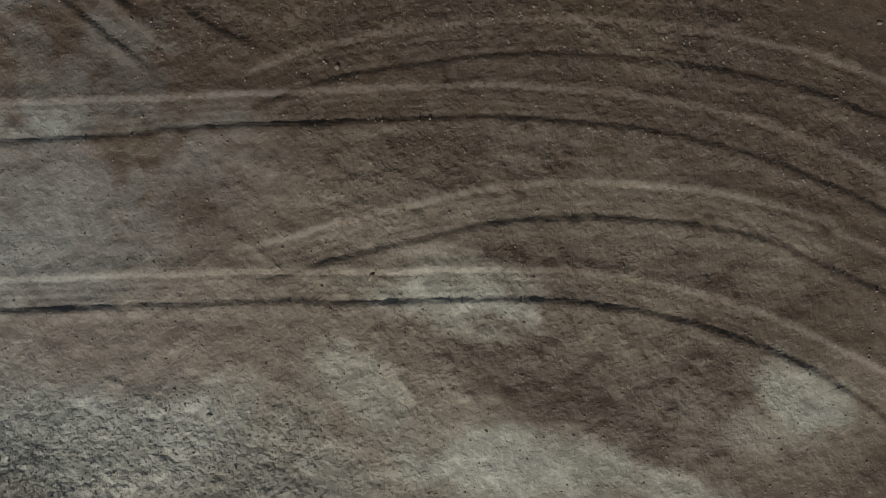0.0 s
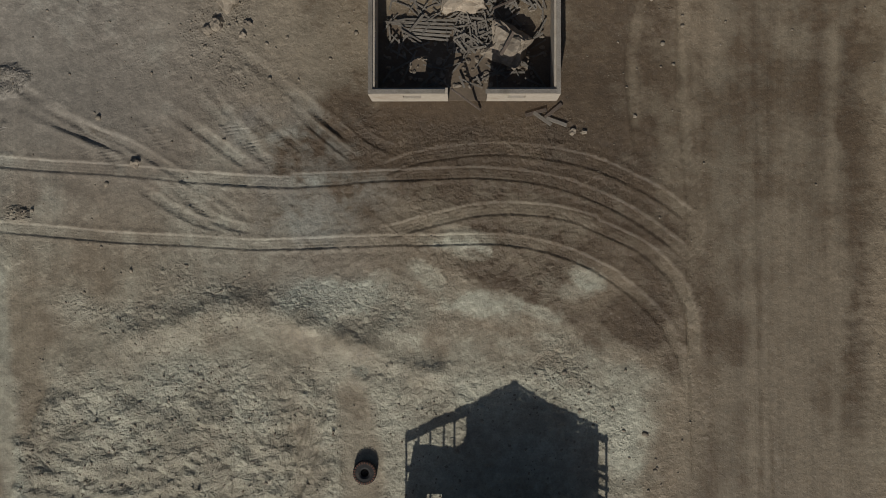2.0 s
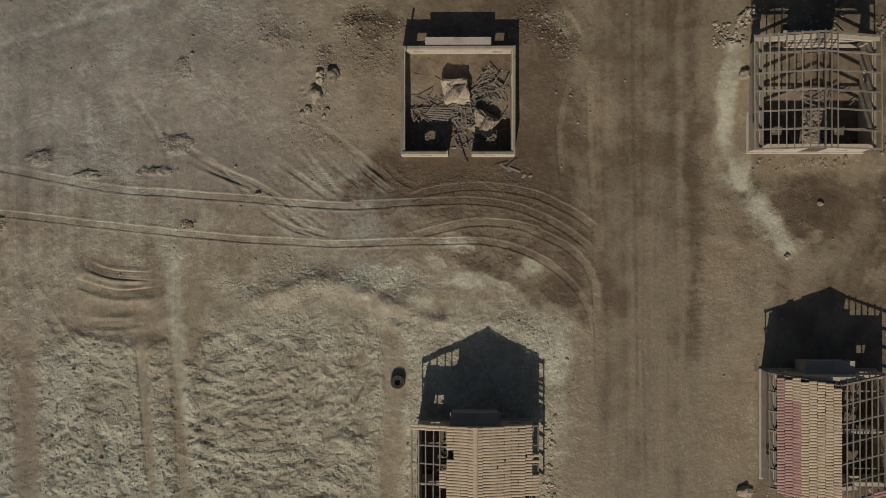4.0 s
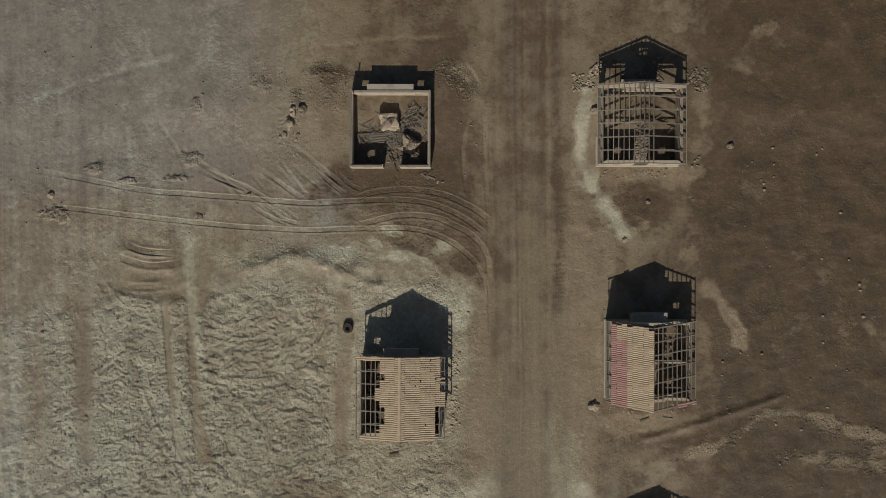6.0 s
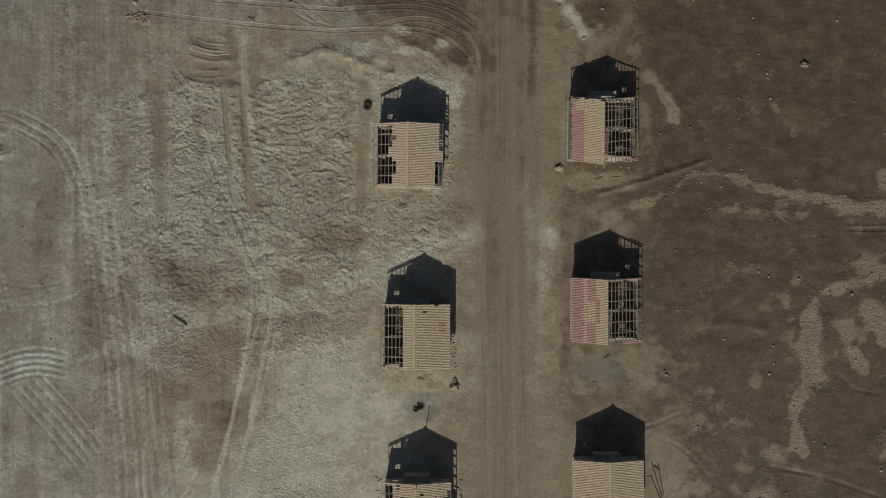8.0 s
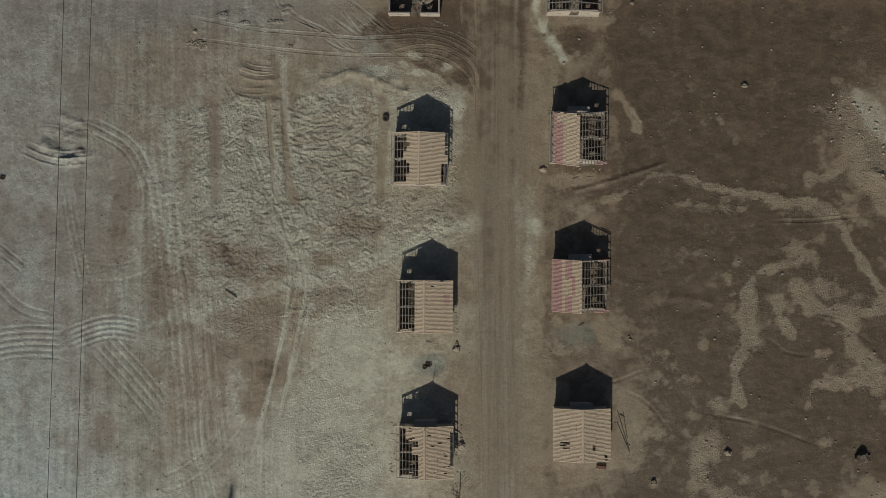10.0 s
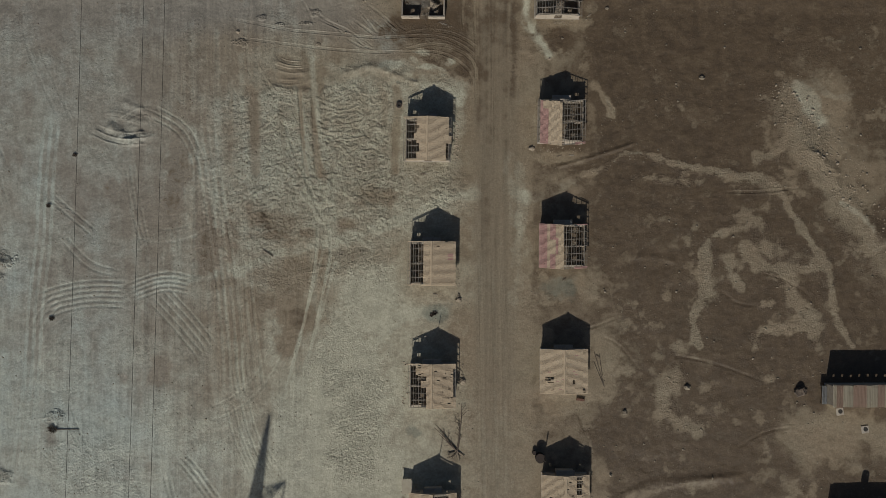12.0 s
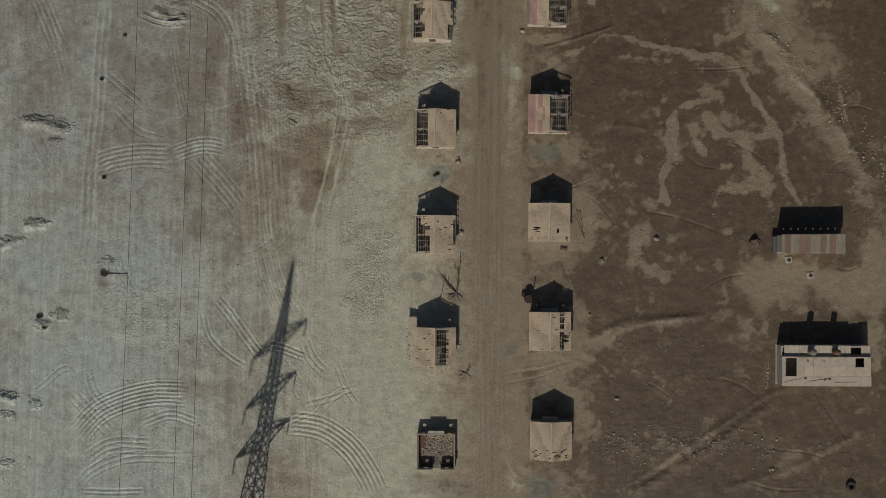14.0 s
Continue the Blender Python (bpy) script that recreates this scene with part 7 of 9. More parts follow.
        land.blot(land.dark, px, py, wide, deep, -0.5 * amount, turn)
    for layer in (land.pale, land.dark, land.road, land.green, land.rough):
        np.clip(layer, 0, 1, out=layer)
    return land


LAYERS = ("pale", "dark", "road", "green", "lanes", "rough", "grey", "coarse")
GRID = {}


def land_at(x, y):
    """The height of the ground's mesh at a point."""
    gx, gy, z = GRID["x"], GRID["y"], GRID["z"]
    i, j = int(np.searchsorted(gx, x)) - 1, int(np.searchsorted(gy, y)) - 1
    u, v = (x - gx[i]) / (gx[i + 1] - gx[i]), (y - gy[j]) / (gy[j + 1] - gy[j])
    return float((z[j, i] * (1 - u) + z[j, i + 1] * u) * (1 - v) + (z[j + 1, i] * (1 - u) + z[j + 1, i + 1] * u) * v)


def knots(spans, far):
    """Grid lines: spans of (end, step) from the first to the last, then ever wider out to the horizon."""
    out = [spans[0][0]]
    for end, step in spans[1:]:
        n = max(1, round((end - out[-1]) / step))
        out += list(np.linspace(out[-1], end, n + 1)[1:])
    step = 1.0
    while out[-1] < far:
        step *= 1.25
        out.append(out[-1] + step)
    step = 1.0
    while out[0] > -far:
        step *= 1.25
        out.insert(0, out[0] - step)
    return np.array(out)


def build_ground():
    gx = knots([(-70, 0), (-24, 0.14), (-3.6, 0.1), (7.3, 0.045), (10.5, 0.07), (14.0, 0.1), (33.0, 0.18), (78.0, 0.25)], 1500)
    gy = knots([(-93, 0), (-26, 0.145), (-2.9, 0.1), (3.5, 0.033), (8.0, 0.09), (18.0, 0.2)], 1500)
    xx, yy = np.meshgrid(gx, gy)
    nx, ny = len(gx), len(gy)
    z, layers = np.zeros((ny, nx)), {k: np.zeros((ny, nx), dtype=np.float32) for k in LAYERS}
    for j0 in range(0, ny, 90):
        for i0 in range(0, nx, 130):
            block = (slice(j0, j0 + 90), slice(i0, i0 + 130))
            tile = shaped(xx[block].ravel(), yy[block].ravel())
            shape = xx[block].shape
            z[block] = tile.z.reshape(shape)
            for key, values in zip(LAYERS, (tile.pale, tile.dark, tile.road, tile.green, tile.lanes, tile.rough, tile.grey, tile.coarse)):
                layers[key][block] = values.reshape(shape)
    GRID.update(x=gx, y=gy, z=z)
    me = bpy.data.meshes.new("ground")
    me.vertices.add(nx * ny)
    me.vertices.foreach_set("co", np.stack([xx.ravel(), yy.ravel(), z.ravel()], 1).ravel())
    i, j = np.meshgrid(np.arange(nx - 1), np.arange(ny - 1))
    a = (j * nx + i).ravel()
    loops = np.stack([a, a + 1, a + nx + 1, a + nx], 1).ravel()
    me.loops.add(len(loops))
    me.loops.foreach_set("vertex_index", loops)
    me.polygons.add(len(a))
    me.polygons.foreach_set("loop_start", np.arange(len(a)) * 4)
    me.polygons.foreach_set("use_smooth", np.ones(len(a), dtype=bool))
    me.update(calc_edges=True)
    for name in LAYERS:
        me.attributes.new(name, "FLOAT", "POINT").data.foreach_set("value", layers[name].ravel())
    me.materials.append(SOIL)
    ob = new("ground", me)
    return tagged(ob, "dry desert ground of brown loam and pale salt crust with wheel tracks", "ground", kind="structure")


build_ground()


def scatter(name, label, x0, x1, y0, y1, count, low, high, seed, keep, mat=None):
    """Loose clods and pebbles in one mesh; keep(land) gives the chance that one lies at a point."""
    rng = np.random.default_rng(seed)
    x, y = rng.uniform(x0, x1, count * 4), rng.uniform(y0, y1, count * 4)
    land = shaped(x, y)
    here = np.flatnonzero(rng.random(len(x)) < np.clip(keep(land), 0, 1))[:count]
    x, y, z = x[here], y[here], land.z[here]
    g = (1 + 5 ** 0.5) / 2
    ball = np.array([(-1, g, 0), (1, g, 0), (-1, -g, 0), (1, -g, 0), (0, -1, g), (0, 1, g), (0, -1, -g), (0, 1, -g), (g, 0, -1), (g, 0, 1), (-g, 0, -1), (-g, 0, 1)]) / 1.9
    tris = np.array([(0, 11, 5), (0, 5, 1), (0, 1, 7), (0, 7, 10), (0, 10, 11), (1, 5, 9), (5, 11, 4), (11, 10, 2), (10, 7, 6), (7, 1, 8), (3, 9, 4), (3, 4, 2), (3, 2, 6), (3, 6, 8), (3, 8, 9), (4, 9, 5), (2, 4, 11), (6, 2, 10), (8, 6, 7), (9, 8, 1)])
    n = len(x)
    size = low * (high / low) ** (rng.random(n) ** 2.2)
    turn = rng.uniform(0, 6.28, n)
    pts = ball[None] * (1 + 0.35 * rng.uniform(-1, 1, (n, 12, 1)))
    pts = pts * np.stack([rng.uniform(0.7, 1.3, n), rng.uniform(0.6, 1.0, n), rng.uniform(0.45, 0.8, n)], 1)[:, None] * size[:, None, None]
    cs, sn = np.cos(turn)[:, None], np.sin(turn)[:, None]
    out = np.stack([pts[..., 0] * cs - pts[..., 1] * sn + x[:, None], pts[..., 0] * sn + pts[..., 1] * cs + y[:, None], pts[..., 2] + (z + size * 0.12)[:, None]], -1)
    faces = (tris[None] + np.arange(n)[:, None, None] * 12).reshape(-1, 3)
    me = bpy.data.meshes.new(name)
    me.vertices.add(n * 12)
    me.vertices.foreach_set("co", out.ravel())
    me.loops.add(faces.size)
    me.loops.foreach_set("vertex_index", faces.ravel())
    me.polygons.add(len(faces))
    me.polygons.foreach_set("loop_start", np.arange(len(faces)) * 3)
    me.update(calc_edges=True)
    me.materials.append(mat or CLOD)
    return tagged(new(name, me), label, "stones", kind="stuff")


def off_walls(land):
    free = np.ones_like(land.x)
    for hx, hy in HOME_SPOTS:
        free *= 1 - (np.abs(land.x - hx) < 3.3) * (np.abs(land.y - hy) < 3.2)
    return free


def off_start(land):
    return 1 - 0.93 * (np.abs(land.x - 1.8) < 6.5) * (np.abs(land.y - 0.3) < 4.2)


scatter("pebbles", "small pebbles and crumbs strewn over the brown soil", -4.5, 8.5, -3.6, 4.2, 9000, 0.005, 0.020, 1, lambda l: 0.12 + 0.8 * l.rough ** 1.6 - 0.25 * l.road)
scatter("pebbles", "pebbles and clods strewn beside the wheel tracks", -14, 10, -9, 9, 3500, 0.015, 0.06, 2, lambda l: (0.03 + 0.8 * l.rough ** 1.6) * off_walls(l) * off_start(l))
scatter("clods", "dry clods of the broken field", -34, 8, -38, -3, 9000, 0.025, 0.085, 3, lambda l: (0.02 + 0.6 * l.rough ** 2) * off_walls(l) * off_start(l) * (1 - 0.85 * (l.y > -9)))
scatter("pebbles", "gravel strewn round the roofless house", -9, 11, 4.6, 13, 3200, 0.022, 0.10, 8, lambda l: 0.01 + 0.7 * np.clip(l.rough - 0.3, 0, 1) * off_walls(l))
scatter("clods", "dry clods of the rutted western plain", -64, -2, -92, 6, 10000, 0.04, 0.13, 6, lambda l: (0.02 + 0.5 * l.coarse ** 2.5) * off_walls(l) * np.clip((l.x + 9) * -0.1 + (l.y + 9) * -0.1 * (l.x > -20), 0, 1))
scatter("stones", "stones strewn over the village ground", -30, 34, -88, 14, 1300, 0.03, 0.11, 4, lambda l: 0.4 * off_walls(l) * off_start(l) * (1 - 0.85 * (l.road > 0.4)))
scatter("stones", "stones strewn over the eastern plain", 26, 78, -90, 6, 2200, 0.04, 0.18, 5, lambda l: 0.12 + 0.5 * l.rough)

scatter("stones", "pale stones strewn along the scarp of the eastern plain", 31, 58, -81, -74.5, 420, 0.06, 0.26, 7, lambda l: 0.05 + 0.7 * l.rough + 0.3 * (np.abs(l.y + 77.5) < 1.2), STONE)
scatter("stones", "stones and clods along the bank of the eastern plain", 50, 76, -45, -4, 700, 0.06, 0.26, 9, lambda l: np.exp(-((l.y + 7 + 1.25 * (l.x - 53)) / 3.5) ** 2), STONE)

# ---- the small gabled houses ----
HOUSE_W, HOUSE_L, WALL, EAVE_Z, RIDGE_Z, HALF, GABLE = 5.9, 5.6, 0.2, 2.22, 3.36, 3.22, 2.98
ROWS_UP, ROWS_PLAN, COLS = 40, 28, 9
PITCH_Y = 2 * GABLE / ROWS_UP
SLOPE = math.atan2(RIDGE_Z - EAVE_Z, HALF)


def tile_shape(length, width):
    """One interlocking roof tile, its upper end at the origin, running down along +x: a flat pan with rounded flanks."""
    xs = [-0.48, -0.41, -0.28, -0.10, 0.10, 0.28, 0.41, 0.48]
    zs = [0.0, 0.012, 0.021, 0.025, 0.025, 0.021, 0.011, -0.004]
    verts, faces = [], []
    n = len(xs)
    for end, lift in ((0.0, 0.0), (length, 0.032)):
        for x, z in zip(xs, zs):
            verts.append((end, x * width, z + lift))
    base = len(verts)
    for x in (xs[0], xs[-1]):
        verts.append((length, x * width, 0.006))
    for k in range(n - 1):
        faces.append((k, n + k, n + k + 1, k + 1))
    faces.append((n + n - 1, base + 1, base) + tuple(n + k for k in range(n - 1)))
    return verts, faces


TILE_VERTS, TILE_FACES = tile_shape(0.368, PITCH_Y * 0.965)


def tile_mesh(name, mat):
    me = bpy.data.meshes.new(name)
    me.from_pydata(TILE_VERTS, [], TILE_FACES)
    me.materials.append(mat)
    return me


TILE_MESH, RED_TILE_MESH = tile_mesh("tile", TILE), tile_mesh("red_tile", RED_TILE)


def tile_pose(side, row, col, rng, slip=0.0):
    """Where a tile lies on the slope: side -1 is west, col 0 is at the ridge, row 0 at the south gable."""
    gauge = HALF / COLS
    flat = gauge * col
    z = RIDGE_Z + 0.075 - flat * math.tan(SLOPE)
    y = -GABLE + PITCH_Y * (row + 0.5 + 0.06 * ((col * 5) % 3 - 1))
    turn = 0 if side > 0 else 180
    m = pose(side * flat, y, z, 0, 0, turn) @ pose(0, 0, 0, 0, math.degrees(SLOPE), 0)
    return m @ pose(rng.uniform(-0.014, 0.014) + slip, rng.uniform(-0.005, 0.005), abs(slip) * 0.12, 0, rng.uniform(-0.4, 0.4), rng.uniform(-0.8, 0.8) + slip * rng.uniform(-60, 60))


def joined_tiles(name, poses, parent):
    verts, faces, marks = [], [], []
    shape = np.array([(*v, 1.0) for v in TILE_VERTS])
    for m, red in poses:
        base = len(verts)
        verts += (shape @ np.array(m).T)[:, :3].tolist()
        for f in TILE_FACES:
            faces.append(tuple(base + k for k in f))
            marks.append(1 if red else 0)
    me = bpy.data.meshes.new(name)
    me.from_pydata(verts, [], faces)
    me.materials.append(TILE)
    me.materials.append(RED_TILE)
    me.polygons.foreach_set("material_index", marks)
    ob = new(name, me)
    ob.parent = parent
    return tagged(ob, kind="stuff")


def plain_walls(home, high, door, rng, open_north=False):
    """Four walls, each a mesh with its openings."""
    w, l = HOUSE_W / 2, HOUSE_L / 2
    sides = [
        ("wall_south", HOUSE_W, pose(-w, -l, 0), [(w - door / 2 + 0.1, w + door / 2 + 0.1, 0.0, min(high, 2.0) if high > 2.0 else high), (1.05, 1.6, 0.62, 1.12), (HOUSE_W - 1.6, HOUSE_W - 1.05, 0.62, 1.12)]),
        ("wall_north", HOUSE_W, pose(-w, l - WALL, 0), [(0.35, 1.75, 0.25, 1.95), (HOUSE_W - 1.75, HOUSE_W - 0.35, 0.35, 1.95)] if open_north else [(0.65, 1.15, 0.65, 1.1), (HOUSE_W - 1.15, HOUSE_W - 0.65, 0.65, 1.1)]),
        ("wall_west", HOUSE_L - 2 * WALL, pose(-w + WALL, -l + WALL, 0, 0, 0, 90), [(1.2, 1.8, 0.85, 1.4)]),
        ("wall_east", HOUSE_L - 2 * WALL, pose(w, -l + WALL, 0, 0, 0, 90), [(3.3, 3.9, 0.85, 1.4)]),
    ]
    for name, length, m, holes in sides:
        bm = bmesh.new()
        wall_with_holes(bm, length, high, WALL, [(a, b, max(0, c), d) for a, b, c, d in holes], m)
        part("wall", bm, PLASTER, home)


def slab_and_closet(home, closet, closet_high, apron=0.12, front=0.1, deep=0.68):
    bm = bmesh.new()
    box(bm, -HOUSE_W / 2 - apron, -HOUSE_L / 2 - front, -0.5, HOUSE_W / 2 + apron, HOUSE_L / 2 + front, 0.07)
    bmesh.ops.bevel(bm, geom=bm.edges[:], offset=0.03, segments=1, affect="EDGES")
    part("floor_slab", bm, CONCRETE, home)
    bm = bmesh.new()
    box(bm, -HOUSE_W / 2 + 0.01, -HOUSE_L / 2 + 0.01, 0.0, HOUSE_W / 2 - 0.01, HOUSE_L / 2 - 0.01, 0.078)
    part("floor", bm, DUST, home, "dust-covered floor")
    y = HOUSE_L / 2 + 0.003
    bm = bmesh.new()
    box(bm, -closet / 2 + 0.1, y, -0.2, closet / 2 - 0.1, y + deep - 0.12, closet_high - 0.1)
    part("closet", bm, PLASTER, home)
    bm = bmesh.new()
    box(bm, -closet / 2, y, closet_high - 0.097, closet / 2, y + deep, closet_high)
    bmesh.ops.bevel(bm, geom=bm.edges[:], offset=0.015, segments=1, affect="EDGES")
    part("closet_roof", bm, CONCRETE, home, "flat concrete slab roof of the closet")


def gable(home, y, rng, start=-1.0, stop=1.0):
    """The triangular top of an end wall."""
    bm = bmesh.new()
    w = HOUSE_W / 2
    top = EAVE_Z + (HALF - 0.0) * math.tan(SLOPE) - 0.14
    low = top - w * math.tan(SLOPE)
    x0, x1 = w * start, w * stop
    at = lambda x: max(2.112, top - abs(x) * math.tan(SLOPE))
    pts = [(x0, 2.105), (x1, 2.105), (x1, at(x1))] + ([(0, top)] if x0 < 0 < x1 else []) + [(x0, at(x0))]
    front = [bm.verts.new((x, y, z)) for x, z in pts]
    back = [bm.verts.new((x, y + WALL, z)) for x, z in pts]
    bm.faces.new(front)
    bm.faces.new(back[::-1])
    for k in range(len(pts)):
        j = (k + 1) % len(pts)
        bm.faces.new((front[j], front[k], back[k], back[j]))
    bmesh.ops.recalc_face_normals(bm, faces=bm.faces)
    part("gable", bm, PLASTER, home)


def roof_frame(home, rng, rafters=7, lost=()):
    tan = math.tan(SLOPE)
    bm = bmesh.new()
    beam(bm, (0, -GABLE, RIDGE_Z - 0.075), (0, GABLE, RIDGE_Z - 0.075), 0.06, 0.16)
    part("ridge_beam", bm, WOOD, home)
    for side in (-1, 1):
        bar("wall_plate", (side * (HOUSE_W / 2 - 0.1), -HOUSE_L / 2, 2.15), (side * (HOUSE_W / 2 - 0.1), HOUSE_L / 2, 2.15), 0.14, 0.09, WOOD, home)
        for k in range(rafters):
            if (side, k) in lost:
                continue
            y = -GABLE + 0.08 + k * (2 * GABLE - 0.16) / (rafters - 1) + rng.uniform(-0.03, 0.03)
            bar("rafter", (side * 0.03, y, RIDGE_Z - 0.065), (side * HALF, y + rng.uniform(-0.03, 0.03), RIDGE_Z - 0.065 - HALF * tan), 0.075, 0.11, WOOD, home)
    for k in (1, 3, 5):
        y = -GABLE + 0.15 + k * (2 * GABLE - 0.16) / 6
        bar("tie_beam", (-HOUSE_W / 2 + 0.05, y, 2.25), (HOUSE_W / 2 - 0.05, y, 2.25), 0.06, 0.12, WOOD, home)


def battens(home, side, cols, rng):
    gauge = HALF / COLS
    for c in cols:
        flat = gauge * (c + 0.9)
        z = RIDGE_Z + 0.012 - flat * math.tan(SLOPE)
        a, b = -GABLE + rng.uniform(0, 0.06), GABLE - rng.uniform(0, 0.06)
        bar("batten", (side * flat, a, z), (side * (flat + rng.uniform(-0.03, 0.03)), b, z + rng.uniform(-0.01, 0.01)), 0.062, 0.045, WOOD, home, roll=side * math.degrees(SLOPE))


def partitions(home, rng, high=2.1):
    w, l = HOUSE_W / 2 - WALL, HOUSE_L / 2 - WALL
    bm = bmesh.new()
    wall_with_holes(bm, 2 * w - 0.01, high, 0.12, [(0.6, 1.35, 0.0, 1.95), (3.9, 4.65, 0.0, 1.95)], pose(-w + 0.005, -0.15, 0.07))
    part("partition_wall", bm, PLASTER, home)
    bm = bmesh.new()
    wall_with_holes(bm, l + 0.02, high, 0.12, [(0.9, 1.65, 0.0, 1.95)], pose(0.25, 0.0, 0.07, 0, 0, 90))
    part("partition_wall", bm, PLASTER, home)


def ridge_caps(home, first, last, rng):
    for k in range(first, last):
        y = -GABLE + 0.02 + k * 0.37
        bm = bmesh.new()
        ring = [(math.cos(a) * 0.12, math.sin(a) * 0.07) for a in [radians(d) for d in (-20, 20, 60, 90, 120, 160, 200)]]
        for yy, grow in ((y, 1.0), (min(y + 0.39, GABLE + 0.02), 1.1)):
            for x, z in ring:
                bm.verts.new((x * grow, yy, RIDGE_Z + 0.085 + z * grow))
        bm.verts.ensure_lookup_table()
        n = len(ring)
        for i in range(n - 1):
            bm.faces.new((bm.verts[i + 1], bm.verts[i], bm.verts[n + i], bm.verts[n + i + 1]))
        part("ridge_cap", bm, TILE, home)


def rubble(name, label, x0, y0, x1, y1, planks, lumps, seed, base=0.07, size=0.16, heap=0.25):
    """Fallen plaster, tile bits and laths on a floor, in one mesh."""
    rng = random.Random(seed)
    bm = bmesh.new()
    for k in range(planks):
        x, y = rng.uniform(x0, x1), rng.uniform(y0, y1)
        a, n = rng.uniform(0, math.pi), rng.uniform(0.3, 1.1)
        z = base + 0.05 + heap * rng.random() ** 2
        dx, dy = math.cos(a) * n / 2, math.sin(a) * n / 2
        cl = lambda v, lo, hi: min(max(v, lo), hi)
        beam(bm, (cl(x - dx, x0, x1), cl(y - dy, y0, y1), z), (cl(x + dx, x0, x1), cl(y + dy, y0, y1), z + rng.uniform(-0.04, 0.12)), rng.uniform(0.03, 0.065), 0.03)
    split = len(bm.faces)
    for k in range(lumps):
        lump(bm, (rng.uniform(x0, x1), rng.uniform(y0, y1), base + 0.02), rng.uniform(0.35, 1.0) * size, seed * 100 + k, 0.55, 1)
    bm.faces.ensure_lookup_table()
    for k, f in enumerate(bm.faces):
        f.material_index = 0 if k < split else 1
    ob = finish(name, bm, [WOOD, RUBBLE])
    return tagged(ob, label, "rubble", kind="stuff")


def house(x, y, turn, label, seed, cover, bare, red=None, single=0, low=1.0, caps=True, gables=(-1.0, 1.0), rooms=True, rack=0.0):
    """cover(side, row, col, rng) says whether a tile lies there (2: it has slipped); bare lists (side, cols) of battens that show."""
    rng = random.Random(seed)
    home = empty("house", pose(x, y, 0.02, 0, 0, turn) @ Matrix.Diagonal((1, 1, low, 1)), label, "house", "houses along the road")
    slab_and_closet(home, 2.55, 1.85 if rooms else 0.6)
    plain_walls(home, 2.1, 1.0, rng, not rooms)
    if rooms:
        partitions(home, rng)
    if rooms:
        gable(home, HOUSE_L / 2 - WALL, rng, *gables)
        gable(home, -HOUSE_L / 2, rng, *gables)
    else:                                     # only the north gable stands, boarded out to the eaves, with a small window
        gable(home, HOUSE_L / 2 - WALL, rng, -1.07, -0.1356)
        gable(home, HOUSE_L / 2 - WALL, rng, 0.0847, 1.07)
        peak = EAVE_Z + HALF * math.tan(SLOPE) - 0.14
        for x0, z0, x1, z1 in ((-0.398, 2.108, 0.248, peak - 0.88), (-0.398, peak - 0.36, 0.248, peak - 0.14), (-0.10, peak - 0.878, -0.05, peak - 0.362)):
            bm = bmesh.new()
            box(bm, x0, HOUSE_L / 2 - WALL + 0.003, z0, x1, HOUSE_L / 2 - 0.003, z1)
            part("gable_board", bm, WOOD, home)
    roof_frame(home, rng)
    for side, cols in bare:
        battens(home, side, cols, rng)
    lying = []
    for row in range(ROWS_UP - 1, -1, -1):
        for side in (-1, 1):
            for col in range(COLS):
                plan_row = row * ROWS_PLAN // ROWS_UP
                state = cover(side, plan_row, col, rng)
                if state:
                    lying.append((tile_pose(side, row, col, rng, rng.uniform(0.04, 0.16) if state == 2 else 0.0), bool(red and red(side, plan_row, col, rng))))
    for m, is_red in lying[:single]:
        ob = new("tile", RED_TILE_MESH if is_red else TILE_MESH)
        ob.parent = home
        ob.matrix_local = m
    if lying[single:]:
        joined_tiles("roof_tiles", lying[single:], home)
    if caps:
        ridge_caps(home, 0, 16, rng)
    if rack:                                  # the roof has been pushed over, the ridge to the south
        for ob in home.children:
            kind = ob.name.split(".")[0]
            if kind == "tile":
                ob.location.y -= rack * (ob.location.z - EAVE_Z) / (RIDGE_Z - EAVE_Z)
            elif kind in ("rafter", "batten", "ridge_beam", "roof_tiles", "ridge_cap"):
                for v in ob.data.vertices:
                    v.co.y -= rack * (v.co.z - EAVE_Z) / (RIDGE_Z - EAVE_Z)
    m = home.matrix_world
    heap = rubble("floor_rubble", "broken laths and plaster fallen inside the house", -HOUSE_W / 2 + 0.3, -HOUSE_L / 2 + 0.3, HOUSE_W / 2 - 0.3, HOUSE_L / 2 - 0.3, 40, 60, seed)
    heap.matrix_world = m
    return home


def ruin(x, y, turn, label, seed, closet, high, seed_heap):
    """A house with no roof: walls, timber plates on them, and fallen masonry."""
    rng = random.Random(seed)
    home = empty("house", pose(x, y, 0.02, 0, 0, turn), label, "ruined house", "houses along the road")
    slab_and_closet(home, closet, high + 0.02, -0.02, -0.02, 0.46)
    plain_walls(home, high, 1.22, rng)
    w, l = HOUSE_W / 2, HOUSE_L / 2
    for a, b in (((-w + 0.07, -l, 0), (-w + 0.07, l, 0)), ((w - 0.07, -l, 0), (w - 0.07, l, 0)), ((-w, l - 0.08, 0), (w, l - 0.08, 0)), ((-w, -l + 0.08, 0), (-0.6, -l + 0.08, 0)), ((0.65, -l + 0.08, 0), (w, -l + 0.08, 0))):
        up = Vector((0, 0, high + 0.03 + rng.uniform(0, 0.02)))
        bar("wall_plate", Vector(a) + up, Vector(b) + up, 0.13, 0.055, WOOD, home, "cracked grey timber plate on the wall")
    return home


